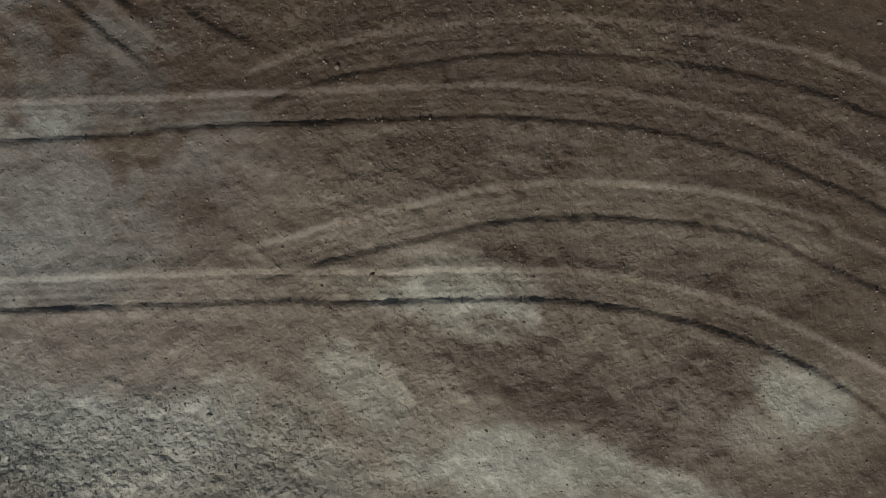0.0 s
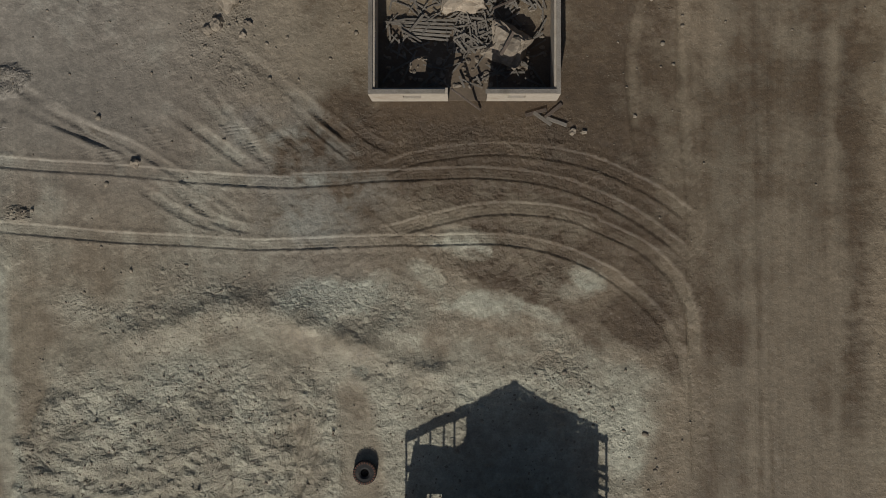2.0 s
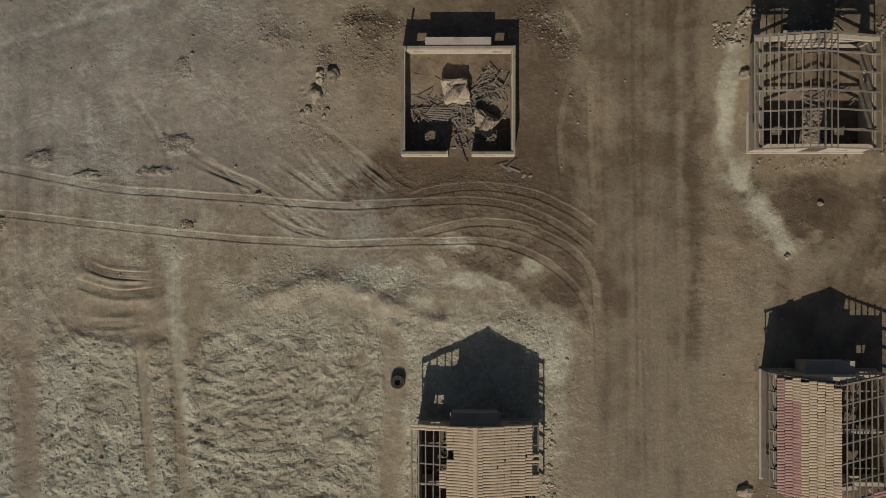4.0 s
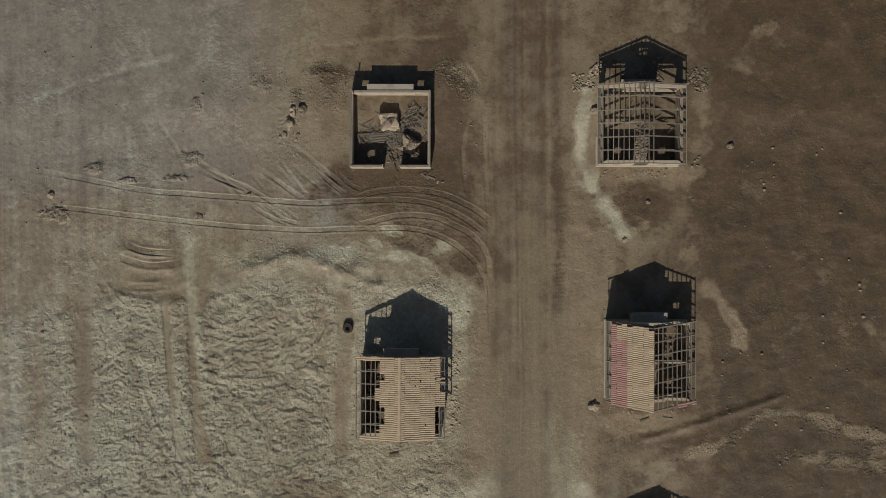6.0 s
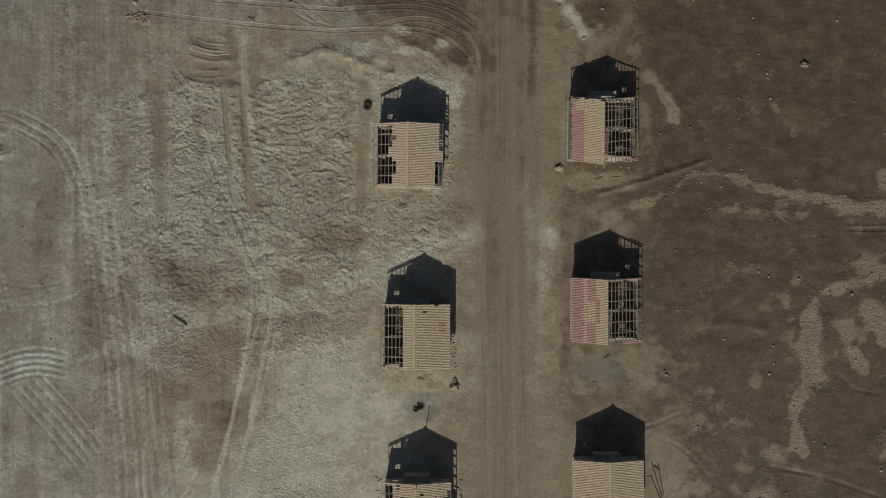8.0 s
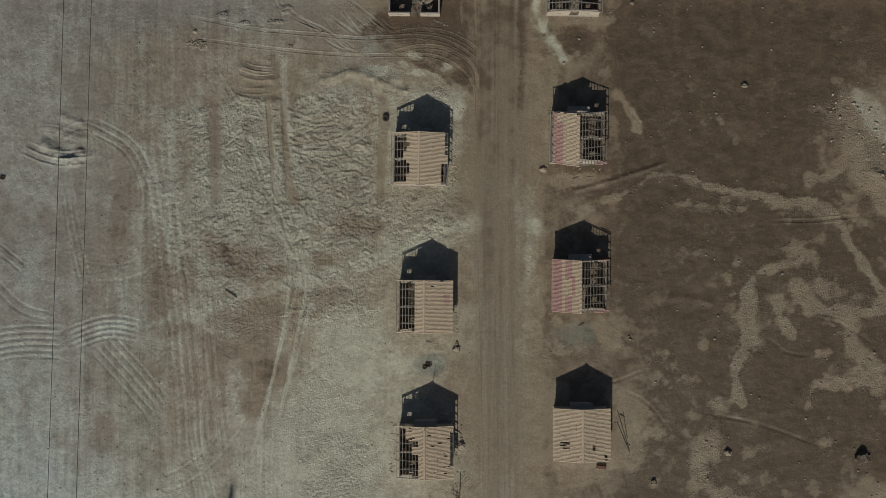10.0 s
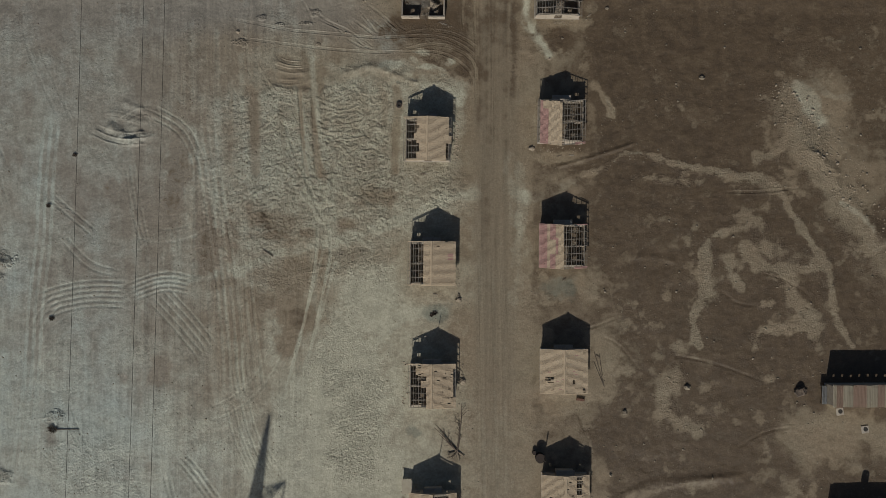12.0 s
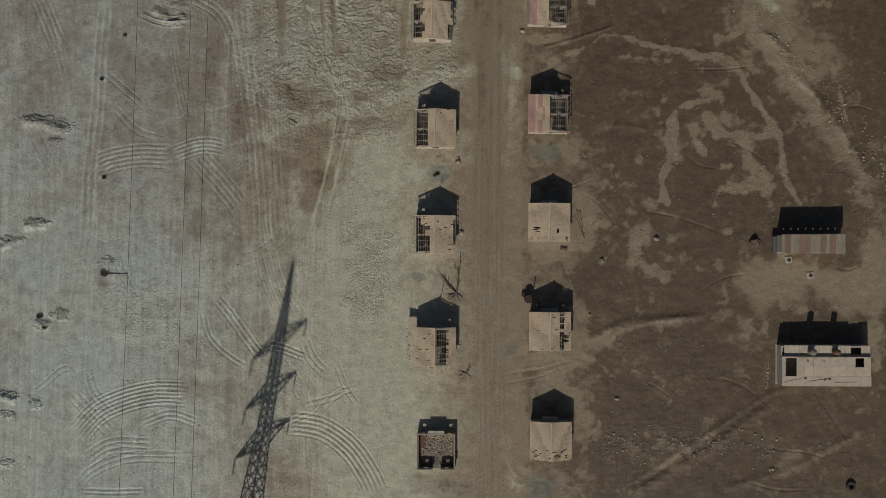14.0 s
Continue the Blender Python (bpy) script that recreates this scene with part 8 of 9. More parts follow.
def c_cover(s, r, c, g):
    if s < 0:
        edge = 4 + (1 if 12 < r < 17 else 0) - (1 if r in (20, 21, 5, 6, 7, 8, 9, 10) else 0)
        return r >= 26 or c < edge or (r < 1 and c < 8)
    if c >= 7 and r < 11:
        return 0
    return 0 if (c == 8 and r > 20) or (c == 8 and g.random() < 0.3) else (2 if g.random() < 0.02 else 1)


def d_cover(s, r, c, g):
    if s < 0:
        return 0 if c == 8 or (r == 27 and g.random() < 0.5) else 1
    return r < 1 and c > 3 and g.random() < 0.8


def e_cover(s, r, c, g):
    if s < 0:
        return c < 3 or r > 26 or (r < 1 and g.random() < 0.6)
    return 0 if g.random() < 0.006 else 1


def f_cover(s, r, c, g):
    if s < 0:
        return 1
    return (r > 26 and c > 4) or (r < 1 and c > 3)


def f_red(s, r, c, g):
    if s < 0:
        return c >= 6 or (c in (4, 3) and (r > 17 or r < 9)) or (c in (2,) and 8 < r < 19) or (c == 3 and r < 5)
    return True


def i_cover(s, r, c, g):
    if s < 0:
        return c < 2 or (r > 19 and c < 6 and g.random() < 0.93) or r > 26 or (12 < r < 17 and c < 4)
    if c == 8 and 6 < r < 24:
        return 0
    return 2 if c in (3, 4, 5, 6) and g.random() < 0.15 else (0 if g.random() < 0.02 else 1)


def k_cover(s, r, c, g):
    if s < 0:
        return 0 if g.random() < 0.01 else 1
    return c >= 5 and not (c == 5 and g.random() < 0.3)


def g_cover(s, r, c, g):
    if s < 0 and 6 < r < 10 and c in (4, 5, 6) and g.random() < 0.6:
        return 0
    if s > 0 and 5 < r < 9 and c == 3:
        return 0
    return 0 if s > 0 and r < 4 and c == 7 and g.random() < 0.5 else 1


def j_cover(s, r, c, g):
    if s > 0 and c in (4, 5):
        return 1 if r in (14, 15, 19, 24) else 0
    if s > 0 and c in (6, 7) and 5 < r < 12:
        return g.random() < 0.35
    if s > 0 and c > 5 and g.random() < 0.15:
        return 2
    return 0 if g.random() < 0.02 else 1


def m_cover(s, r, c, g):
    if r < 8 and g.random() < (0.12 if s < 0 else 0.2):
        return 0
    return 2 if g.random() < 0.03 else 1


ALL = list(range(COLS))
house(3.00, -12.40, 0.0, "gabled house, sand-coloured tiles, half its west slope stripped", 11, c_cover, [(-1, ALL), (1, [6, 7, 8])], None, 300, gables=(-0.45, 1.0))
house(20.95, -9.70, 0.0, "gabled house, red and sand tiles, east slope bare rafters", 12, d_cover, [(-1, [8]), (1, ALL)], lambda s, r, c, g: s > 0 or c >= 7 or (c in (5, 6) and r < 22), 300, caps=False, gables=(-1.0, 0.3), rack=0.5)
house(3.82, -29.10, 0.4, "gabled house with sand-coloured tiles and a stripped west eave", 13, e_cover, [(-1, ALL)], lambda s, r, c, g: s > 0 and c in (6, 7) and 15 < r < 20 and g.random() < 0.7, 0, gables=(-0.5, 1.0))
house(21.40, -26.45, 0.4, "gabled house, patchy red and sand tiles, east slope stripped", 14, f_cover, [(1, ALL)], f_red, 0, caps=False, gables=(-1.0, 0.3), rack=0.18)
house(4.10, -45.50, 0.8, "gabled house with slipped tiles and a stripped west slope", 15, i_cover, [(-1, ALL), (1, [8])], None, 0, gables=(-0.5, 1.0))
house(21.75, -43.25, 0.8, "gabled house with a nearly whole sand-coloured tile roof", 16, g_cover, [], lambda s, r, c, g: g.random() < 0.012, 0)
house(4.50, -62.80, 1.0, "gabled house with its east slope stripped beside the ridge", 17, k_cover, [(1, ALL)], None, 0)
house(22.20, -60.05, 1.0, "gabled house with a torn strip in its east slope", 18, j_cover, [(1, [3, 4, 5, 6, 7])], None, 0)
house(22.65, -76.90, 1.0, "gabled house with a tile roof holed along its south edge", 19, m_cover, [(1, [5, 6])], None, 0)
house(20.30, 7.35, 0.0, "house with a bare grey roof frame of rafters and battens", 20, lambda s, r, c, g: 0, [(-1, ALL), (1, [0, 1, 8])], None, 0, low=0.93, caps=False, gables=(-0.55, 0.75), rooms=False)
ruin(2.10, 7.06, 0.0, "roofless house of pale plaster walls full of fallen masonry", 21, 3.4, 1.42, 5)
ruin(5.00, -79.20, 1.0, "roofless house of pale plaster walls full of rubble", 22, 2.5, 1.45, 6)

# ---- the two long sheds in the east ----
def sheet_roof(parent, name, x0, y0, x1, y1, z0, z1, widths, mats, rng):
    """Roofing sheets side by side, each its own mesh, rising from z0 at the south edge to z1 at the north."""
    x = x0
    k = 0
    while x < x1 - 0.05:
        wide = min(widths[k % len(widths)] * rng.uniform(0.92, 1.08), x1 - x)
        bm = bmesh.new()
        n = max(4, int(wide / 0.09))
        rows = []
        for yy, zz in ((y0 + rng.uniform(-0.04, 0.04), z0), (y1 + rng.uniform(-0.04, 0.04), z1)):
            rows.append([bm.verts.new((x + wide * i / n, yy, zz + (0.02 if i % 2 else 0.0))) for i in range(n + 1)])
        for i in range(n):
            bm.faces.new((rows[0][i], rows[0][i + 1], rows[1][i + 1], rows[1][i]))
        bmesh.ops.solidify(bm, geom=bm.faces[:], thickness=0.012)
        part(name, bm, mats[k % len(mats)], parent)
        x += wide
        k += 1


def shed_north():
    rng = random.Random(31)
    home = empty("shed", pose(62.05, -45.75, 0.05, 0, 0, 1.2), "long narrow shed, striped sheet roofing, row of small windows", "shed")
    w, l, h = 4.75, 1.3, 2.95
    windows = [(0.75 + 1.15 * k, 1.10 + 1.15 * k, 0.62, 1.0) for k in range(8)]
    slots = [(0.40 + 1.15 * k, 1.25 + 1.15 * k, 2.40, 2.85) for k in range(8)]
    for m, length, holes in ((pose(-w, -l, 0), 2 * w, slots), (pose(-w, l - 0.18, 0), 2 * w, windows), (pose(-w + 0.18, -l + 0.18, 0, 0, 0, 90), 2 * l - 0.36, []), (pose(w, -l + 0.18, 0, 0, 0, 90), 2 * l - 0.36, [])):
        bm = bmesh.new()
        wall_with_holes(bm, length, h, 0.18, holes, m)
        part("wall", bm, PLASTER, home)
    bm = bmesh.new()
    box(bm, -w - 0.1, -l - 0.1, -0.4, w + 0.1, l + 0.1, 0.05)
    part("floor_slab", bm, CONCRETE, home)
    sheet_roof(home, "roof_sheet", -w - 0.05, -l - 0.2, w + 0.15, l + 0.15, h + 0.02, h + 0.22, [0.5, 0.85, 0.5, 0.8, 1.75, 0.6, 0.75, 0.95, 0.45, 1.05, 0.6, 0.7], [SHEET_PALE, SHEET_BROWN, SHEET_PALE, SHEET_PALE, SHEET_BROWN, SHEET_PALE, SHEET_PALE, SHEET_BROWN, SHEET_PALE, SHEET_BROWN, SHEET_PALE, SHEET_PALE], rng)
    sheet_roof(home, "lean_sheet", -w - 0.75, -l - 0.1, -w - 0.08, l - 0.15, 0.9, 1.0, [0.65], [STEEL], rng)
    for y in (-l, l - 0.3):
        bar("post", (-w - 0.65, y, -0.2), (-w - 0.65, y, 0.97), 0.08, 0.08, WOOD, home)


def shed_south():
    rng = random.Random(32)
    home = empty("shed", pose(64.45, -64.4, 0.05, 0, 0, 1.0), "large flat-roofed building of concrete slabs with two roof openings", "building")
    w = 6.75
    for y0, y1, h, name in ((1.4, 3.0, 2.45, "north_block"), (-3.0, 1.4, 2.75, "south_block")):
        for m, length in ((pose(-w, y0, 0), 2 * w), (pose(-w, y1 - 0.2, 0), 2 * w), (pose(-w + 0.2, y0 + 0.2, 0, 0, 0, 90), y1 - y0 - 0.4), (pose(w, y0 + 0.2, 0, 0, 0, 90), y1 - y0 - 0.4)):
            bm = bmesh.new()
            wall_with_holes(bm, length, h, 0.2, [], m)
            part("wall", bm, PLASTER, home)
    bm = bmesh.new()
    box(bm, -w - 0.15, -3.15, -0.4, w + 0.15, 3.15, 0.04)
    part("floor_slab", bm, CONCRETE, home)
    x = -w + 0.4
    k = 0
    while x < w - 0.1:
        wide = min(0.78, w - x)
        if not (10.2 < x + w < 11.6):
            bm = bmesh.new()
            box(bm, x, 1.45, 2.46, x + wide - 0.02, 3.1, 2.56)
            part("roof_slab", bm, SHEET_PALE if k % 3 else PLASTER, home)
        x += wide
        k += 1
    x = -w + 2.2
    while x < w - 0.3:
        wide = min(1.28, w - x)
        if not (10.8 < x + w < 12.2):
            bm = bmesh.new()
            box(bm, x, -0.15, 2.76, x + wide - 0.03, 1.25, 2.86)
            part("roof_slab", bm, PLASTER, home)
        bm = bmesh.new()
        box(bm, x, -1.55, 2.76, x + wide - 0.02, -0.17, 2.84)
        part("roof_slab", bm, SLAB_PINK if x > -w + 3.2 else PLASTER, home, "paler roof slab")
        x += wide
    bm = bmesh.new()
    box(bm, -w, -3.1, 2.76, w + 0.05, -1.57, 2.83)
    part("terrace_roof", bm, PLASTER, home)
    bm = bmesh.new()
    box(bm, -w, -1.55, 2.76, -w + 0.55, 1.3, 2.83)
    part("roof_slab", bm, CONCRETE, home)
    bm = bmesh.new()
    box(bm, -w, 1.30, 2.76, w, 1.42, 2.95)
    part("parapet", bm, PLASTER, home)
    for x, r, name in ((-2.35, 0.5, "water_tank"), (1.3, 0.45, "water_tank")):
        bm = bmesh.new()
        bmesh.ops.create_cone(bm, cap_ends=True, segments=24, radius1=r, radius2=r, depth=1.5, matrix=pose(0, 0, 0.75))
        bmesh.ops.create_cone(bm, cap_ends=True, segments=24, radius1=r * 1.03, radius2=r * 0.25, depth=0.22, matrix=pose(0, 0, 1.615))
        bmesh.ops.bevel(bm, geom=bm.edges[:], offset=0.02, segments=1, affect="EDGES")
        tank = finish(name, bm, WOOD if x < 0 else RUST)
        tank.matrix_world = home.matrix_world @ pose(x, 2.2, 2.57)
        tagged(tank, "dull grey round water tank on the flat roof" if x < 0 else "rust-red round water tank standing on the flat roof", "water tank", "tanks on the roof")


shed_north()
shed_south()


# ---- the pylon south of the houses, whose shadow lies on the plain ----
def pylon(x, y, turn, high):
    top = empty("pylon", pose(x, y, -0.1, 0, 0, turn), "tall steel lattice pylon with three pairs of arms", "pylon")

    def half(z):
        if z < high * 0.47:
            return 0.80 + 1.1 * (1 - z / (high * 0.47))
        return 0.80 - 0.25 * (z / high - 0.47) / 0.32 if z < high * 0.79 else 0.10 + 0.45 * (1 - (z / high - 0.79) / 0.21)
    levels = [0.0]
    while levels[-1] < high - 1.0:
        levels.append(levels[-1] + max(0.7, half(levels[-1]) * 1.25))
    levels[-1] = high
    bm = bmesh.new()
    for sx, sy in ((1, 1), (1, -1), (-1, 1), (-1, -1)):
        for a, b in zip(levels, levels[1:]):
            beam(bm, (sx * half(a), sy * half(a), a), (sx * half(b), sy * half(b), b), 0.19, 0.19)
    part("legs", bm, STEEL, top)
    bm = bmesh.new()
    for a, b in zip(levels, levels[1:]):
        p, q = half(a), half(b)
        for c, d in (((p, p), (-q, q)), ((-p, p), (q, q)), ((p, -p), (-q, -q)), ((-p, -p), (q, -q))):
            beam(bm, (*c, a), (*d, b), 0.11, 0.11)
            beam(bm, (c[1], c[0], a), (d[1], d[0], b), 0.11, 0.11)
    part("bracing", bm, STEEL, top)
    for z, reach in ((high * 0.455, 5.3), (high * 0.60, 5.0), (high * 0.755, 5.3)):
        for side in (-1, 1):
            bm = bmesh.new()
            p = half(z)
            tip = (side * reach, 0, z + 0.35)
            for sy in (-1, 1):
                beam(bm, (side * p, sy * p, z), tip, 0.16, 0.16)
                beam(bm, (side * p, sy * p, z + 1.1), tip, 0.13, 0.13)
                for k in (0.25, 0.5, 0.75):
                    a = Vector((side * p, sy * p, z)).lerp(Vector(tip), k)
                    b = Vector((side * p, sy * p, z + 1.1)).lerp(Vector(tip), k - 0.2)
                    beam(bm, a, b, 0.13, 0.13)
            part("arm", bm, STEEL, top)
            bm = bmesh.new()
            beam(bm, tip, (tip[0], 0, tip[2] - 1.9), 0.14, 0.14)
            part("insulator", bm, STEEL, top)
    return top


PYLON_HIGH = 38.0
pylon(-18.1 - SHADE_X * PYLON_HIGH / math.tan(radians(SUN_UP)), -50.1 - SHADE_Y * PYLON_HIGH / math.tan(radians(SUN_UP)), 37.5, PYLON_HIGH)


def power_line(x, z, sag):
    """One conductor that hangs over the western plain."""
    data = bpy.data.curves.new("power_line", "CURVE")
    data.dimensions, data.bevel_depth, data.bevel_resolution = "3D", 0.024, 1
    line = data.splines.new("POLY")
    line.points.add(40)
    for k in range(41):
        t = k / 40
        line.points[k].co = (x[0] + (x[1] - x[0]) * t, -101.0 + 330.0 * t, z - sag * 4 * t * (1 - t), 1.0)
    data.materials.append(RUBBER)
    ob = new("power_line", data)
    return tagged(ob, "thin dark power line hung high over the plain", "cable", "power lines")


for x0, x1, z in ((-34.9, -33.6, 31.0), (-27.4, -26.0, 33.0), (-25.6, -24.6, 31.0)):
    power_line((x0, x1), z, 4.0)

# ---- masonry and laths inside the roofless houses ----
def inside(x, y, z, turn, home=(2.10, 7.06)):
    return pose(home[0] + x, home[1] + y, z + 0.1, 0, 0, turn)


def masonry_block(m, sx, sy, sz, seed, label):
    """A torn-off lump of wall: a block with broken faces."""
    bm = bmesh.new()
    bmesh.ops.create_cube(bm, size=1.0)
    bmesh.ops.subdivide_edges(bm, edges=bm.edges[:], cuts=7, use_grid_fill=True)
    off = Vector((seed * 3.1, seed * 7.7, 1.3))
    for v in bm.verts:
        p = Vector((v.co.x * sx, v.co.y * sy, v.co.z * sz))
        n = v.co.normalized()
        edge = max(abs(v.co.x), abs(v.co.y)) * 2
        p += n * (0.28 * noise.noise(p * 1.7 + off) + 0.12 * noise.noise(p * 5.0 + off) - 0.12 * (edge > 0.95) * (v.co.z > 0.3))
        p.z = max(p.z + sz / 2, -0.02)
        v.co = p
    ob = finish("masonry_block", bm, RUBBLE)
    ob.matrix_world = m
    return tagged(ob, label, "masonry", "fallen masonry")


masonry_block(inside(-0.10, 0.62, 0.0, 6), 1.35, 1.15, 0.85, 1, "broken pale masonry block lying on the floor")
tilted = masonry_block(inside(1.45, -1.05, 0.0, -32) @ pose(0, 0, 0.0, 22, -12, 0), 1.15, 1.05, 0.55, 2, "tilted slab of broken masonry and plaster")


def timber(a, b, wide, high, label, mat=None, roll=0.0, name="plank"):
    bm = bmesh.new()
    beam(bm, a, b, wide, high, roll)
    bmesh.ops.bevel(bm, geom=bm.edges[:], offset=min(wide, high) * 0.15, segments=1, affect="EDGES")
    return tagged(finish(name, bm, mat or WOOD), label, "plank", "loose timbers")


AX, AY = 2.10, 7.06
for x0, y0, z0, x1, y1, z1, w, mat in (
    (-0.55, 0.95, 0.95, 0.05, 0.45, 1.0, 0.13, DARK_WOOD), (-0.35, 0.62, 1.0, 0.35, 0.85, 0.98, 0.12, DARK_WOOD), (0.05, 0.35, 0.95, 0.25, 0.75, 1.0, 0.09, DARK_WOOD),
    (1.15, -1.45, 0.65, 1.55, -0.75, 0.85, 0.10, DARK_WOOD), (-1.95, 1.9, 0.12, -1.55, 1.2, 0.14, 0.05, WOOD), (-2.2, 0.75, 0.12, -1.2, 0.1, 0.2, 0.06, WOOD),
    (1.1, 0.8, 0.13, 1.7, 2.2, 0.35, 0.06, WOOD), (1.45, 1.2, 0.3, 2.5, 0.65, 0.35, 0.07, WOOD), (1.5, 0.5, 0.2, 2.45, 0.95, 0.32, 0.06, WOOD), (2.1, 1.8, 0.15, 2.6, 0.1, 0.2, 0.05, WOOD),
    (-1.1, 0.9, 0.13, -0.6, 0.1, 0.3, 0.06, WOOD), (0.9, 0.1, 0.3, 1.9, 0.5, 0.42, 0.07, DARK_WOOD), (-2.0, -0.9, 0.12, -1.3, -0.1, 0.35, 0.08, WOOD), (0.45, 2.1, 0.12, 1.0, 2.25, 0.12, 0.06, DARK_WOOD),
):
    timber((AX + x0, AY + y0, z0), (AX + x1, AY + y1, z1), w, 0.05, "broken grey timber among the rubble on the floor", mat)
# six parallel laths added to give the bars of shade on this floor
for k in range(6):
    timber((AX - 2.15 + 0.04 * k, AY - 0.18 - 0.11 * k, 0.16 + 0.05 * (k % 2)), (AX - 0.25 - 0.05 * k, AY - 0.26 - 0.125 * k, 0.2 + 0.06 * ((k + 1) % 2)), 0.075, 0.035, "added grey lath standing in for a bar of shade on the floor")
heap = rubble("lath_heap", "tangle of broken laths and plaster on the floor", -0.35, -1.3, 1.0, 0.75, 110, 70, 71, 0.08, 0.09, 0.2)
heap.matrix_world = pose(AX, AY, 0.02)
heap = rubble("lath_heap", "laths and plaster scattered over the floor", -2.6, -2.4, 2.6, 2.4, 190, 520, 72, 0.08, 0.10, 0.10)
heap.matrix_world = pose(AX, AY, 0.02)
heap = rubble("lath_heap", "tangle of laths and dark debris beside the wall", 1.0, 0.1, 2.65, 1.9, 70, 60, 73, 0.08, 0.10, 0.3)
heap.matrix_world = pose(AX, AY, 0.02)
timber((AX - 2.72, AY + 2.62, 0.1), (AX - 2.70, AY + 2.62, 2.05), 0.12, 0.10, "weathered post standing in the corner of the ruin", name="post")
timber((1.70, 4.45, 1.30), (2.62, 3.98, 0.04), 0.06, 0.05, "dark pole leaning from the doorway to the ground", DARK_WOOD, name="pole")
heap = rubble("rubble_heap", "pale broken plaster and laths filling the roofless house", -1.6, -0.6, 2.5, 2.4, 90, 160, 74, 0.08, 0.16, 0.25)
heap.matrix_world = pose(5.0, -79.2, 0.02, 0, 0, 1)
heap = rubble("rubble_heap", "rubble spilling through the doorway", -0.6, -2.7, 0.7, -0.6, 15, 60, 75, 0.08, 0.12, 0.1)
heap.matrix_world = pose(5.0, -79.2, 0.02, 0, 0, 1)
bm = bmesh.new()
box(bm, -0.45, -1.0, 0, 0.45, 1.0, 0.03)
sheet = tagged(finish("metal_sheet", bm, RUST), "rusted sheet leaning inside the roofless house", "sheet")
sheet.matrix_world = pose(5.0 - 2.05, -79.2 + 1.5, 0.25, 0, 12, 1)


# ---- loose things on the ground ----
def boulder(x, y, size, seed, label, mat=None, squash=0.7):
    bm = bmesh.new()
    lump(bm, (0, 0, 0), size, seed, squash, 3)
    ob = finish("boulder", bm, mat or STONE, smooth=False)
    ob.matrix_world = pose(x, y, land_at(x, y) + size * squash * 0.3)
    return tagged(ob, label, "boulder", "boulders")


for k, (x, y, s) in enumerate(((-5.45, 7.55, 0.40), (-4.55, 8.55, 0.36), (-5.20, 8.65, 0.26), (-5.18, 8.25, 0.22), (-5.80, 6.75, 0.22), (-6.10, 6.55, 0.16), (-4.85, 6.75, 0.12), (-5.0, 6.4, 0.13))):
    boulder(x, y, s, 200 + k, "rounded tan boulder in a loose cluster on the soil")
for k, (x, y, s) in enumerate(((5.56, 3.27, 0.12), (5.92, 3.27, 0.10), (7.56, 3.78, 0.07))):
    boulder(x, y, s, 220 + k, "small pale stone beside the wheel tracks")
for k, (x, y, s) in enumerate(((17.08, 8.55, 0.28), (17.2, -13.3, 0.32), (7.50, -34.0, 0.40), (9.0, -67.0, 0.2), (27.1, 6.0, 0.24), (8.2, -45.1, 0.35), (8.0, -80.4, 0.35), (8.1, -79.6, 0.25), (7.9, -81.0, 0.22), (19.4, -0.95, 0.16), (21.1, 1.85, 0.2), (-8.5, 2.3, 0.16), (-23.3, 2.2, 0.25))):
    boulder(x, y, s, 240 + k, "pale boulder lying by itself on dry soil")
boulder(53.95, -45.65, 0.75, 260, "large dark boulder on the eastern plain", DARK_WOOD)
boulder(7.52, -33.45, 0.26, 261, "smaller pale boulder lying against a larger one")
for k, (x, y, s) in enumerate(((38.7, -45.4, 0.4), (30.3, -49.0, 0.35), (40.1, -3.3, 0.35), (33.0, -70.5, 0.3), (28.5, -57.5, 0.25))):
    boulder(x, y, s, 270 + k, "brown boulder half sunk in dark earth", CLOD)


def tyre(x, y, outer, inner, high, label):
    thing = empty("tyre", pose(x, y, land_at(x, y) - 0.02), label, "tyre")
    bm = bmesh.new()
    ring = []
    for r, z in ((inner, 0.02), (inner + 0.03, 0.0), (outer * 0.86, 0.0), (outer, high * 0.22), (outer, high * 0.78), (outer * 0.86, high), (inner + 0.06, high), (inner, high * 0.86)):
        ring.append([bm.verts.new((r * math.cos(a), r * math.sin(a), z)) for a in [k * 2 * math.pi / 36 for k in range(36)]])
    for a, b in zip(ring, ring[1:] + ring[:1]):
        for k in range(36):
            j = (k + 1) % 36
            bm.faces.new((a[k], a[j], b[j], b[k]))
    bmesh.ops.recalc_face_normals(bm, faces=bm.faces)
    part("tread_and_wall", bm, RUBBER, thing)
    bm = bmesh.new()
    for k in range(24):
        a = k * 2 * math.pi / 24
        box(bm, outer * 0.78, -0.025, high - 0.005, outer * 0.95, 0.025, high + 0.02, pose(0, 0, 0, 0, 0, math.degrees(a)))
    part("lugs", bm, RUST, thing, "dusty tread lugs")
    return thing


tyre(-1.05, -7.58, 0.38, 0.13, 0.32, "worn dusty tyre lying flat on cloddy soil")
tyre(69.5, -83.2, 0.75, 0.33, 0.45, "large black tractor tyre lying flat on dark earth")


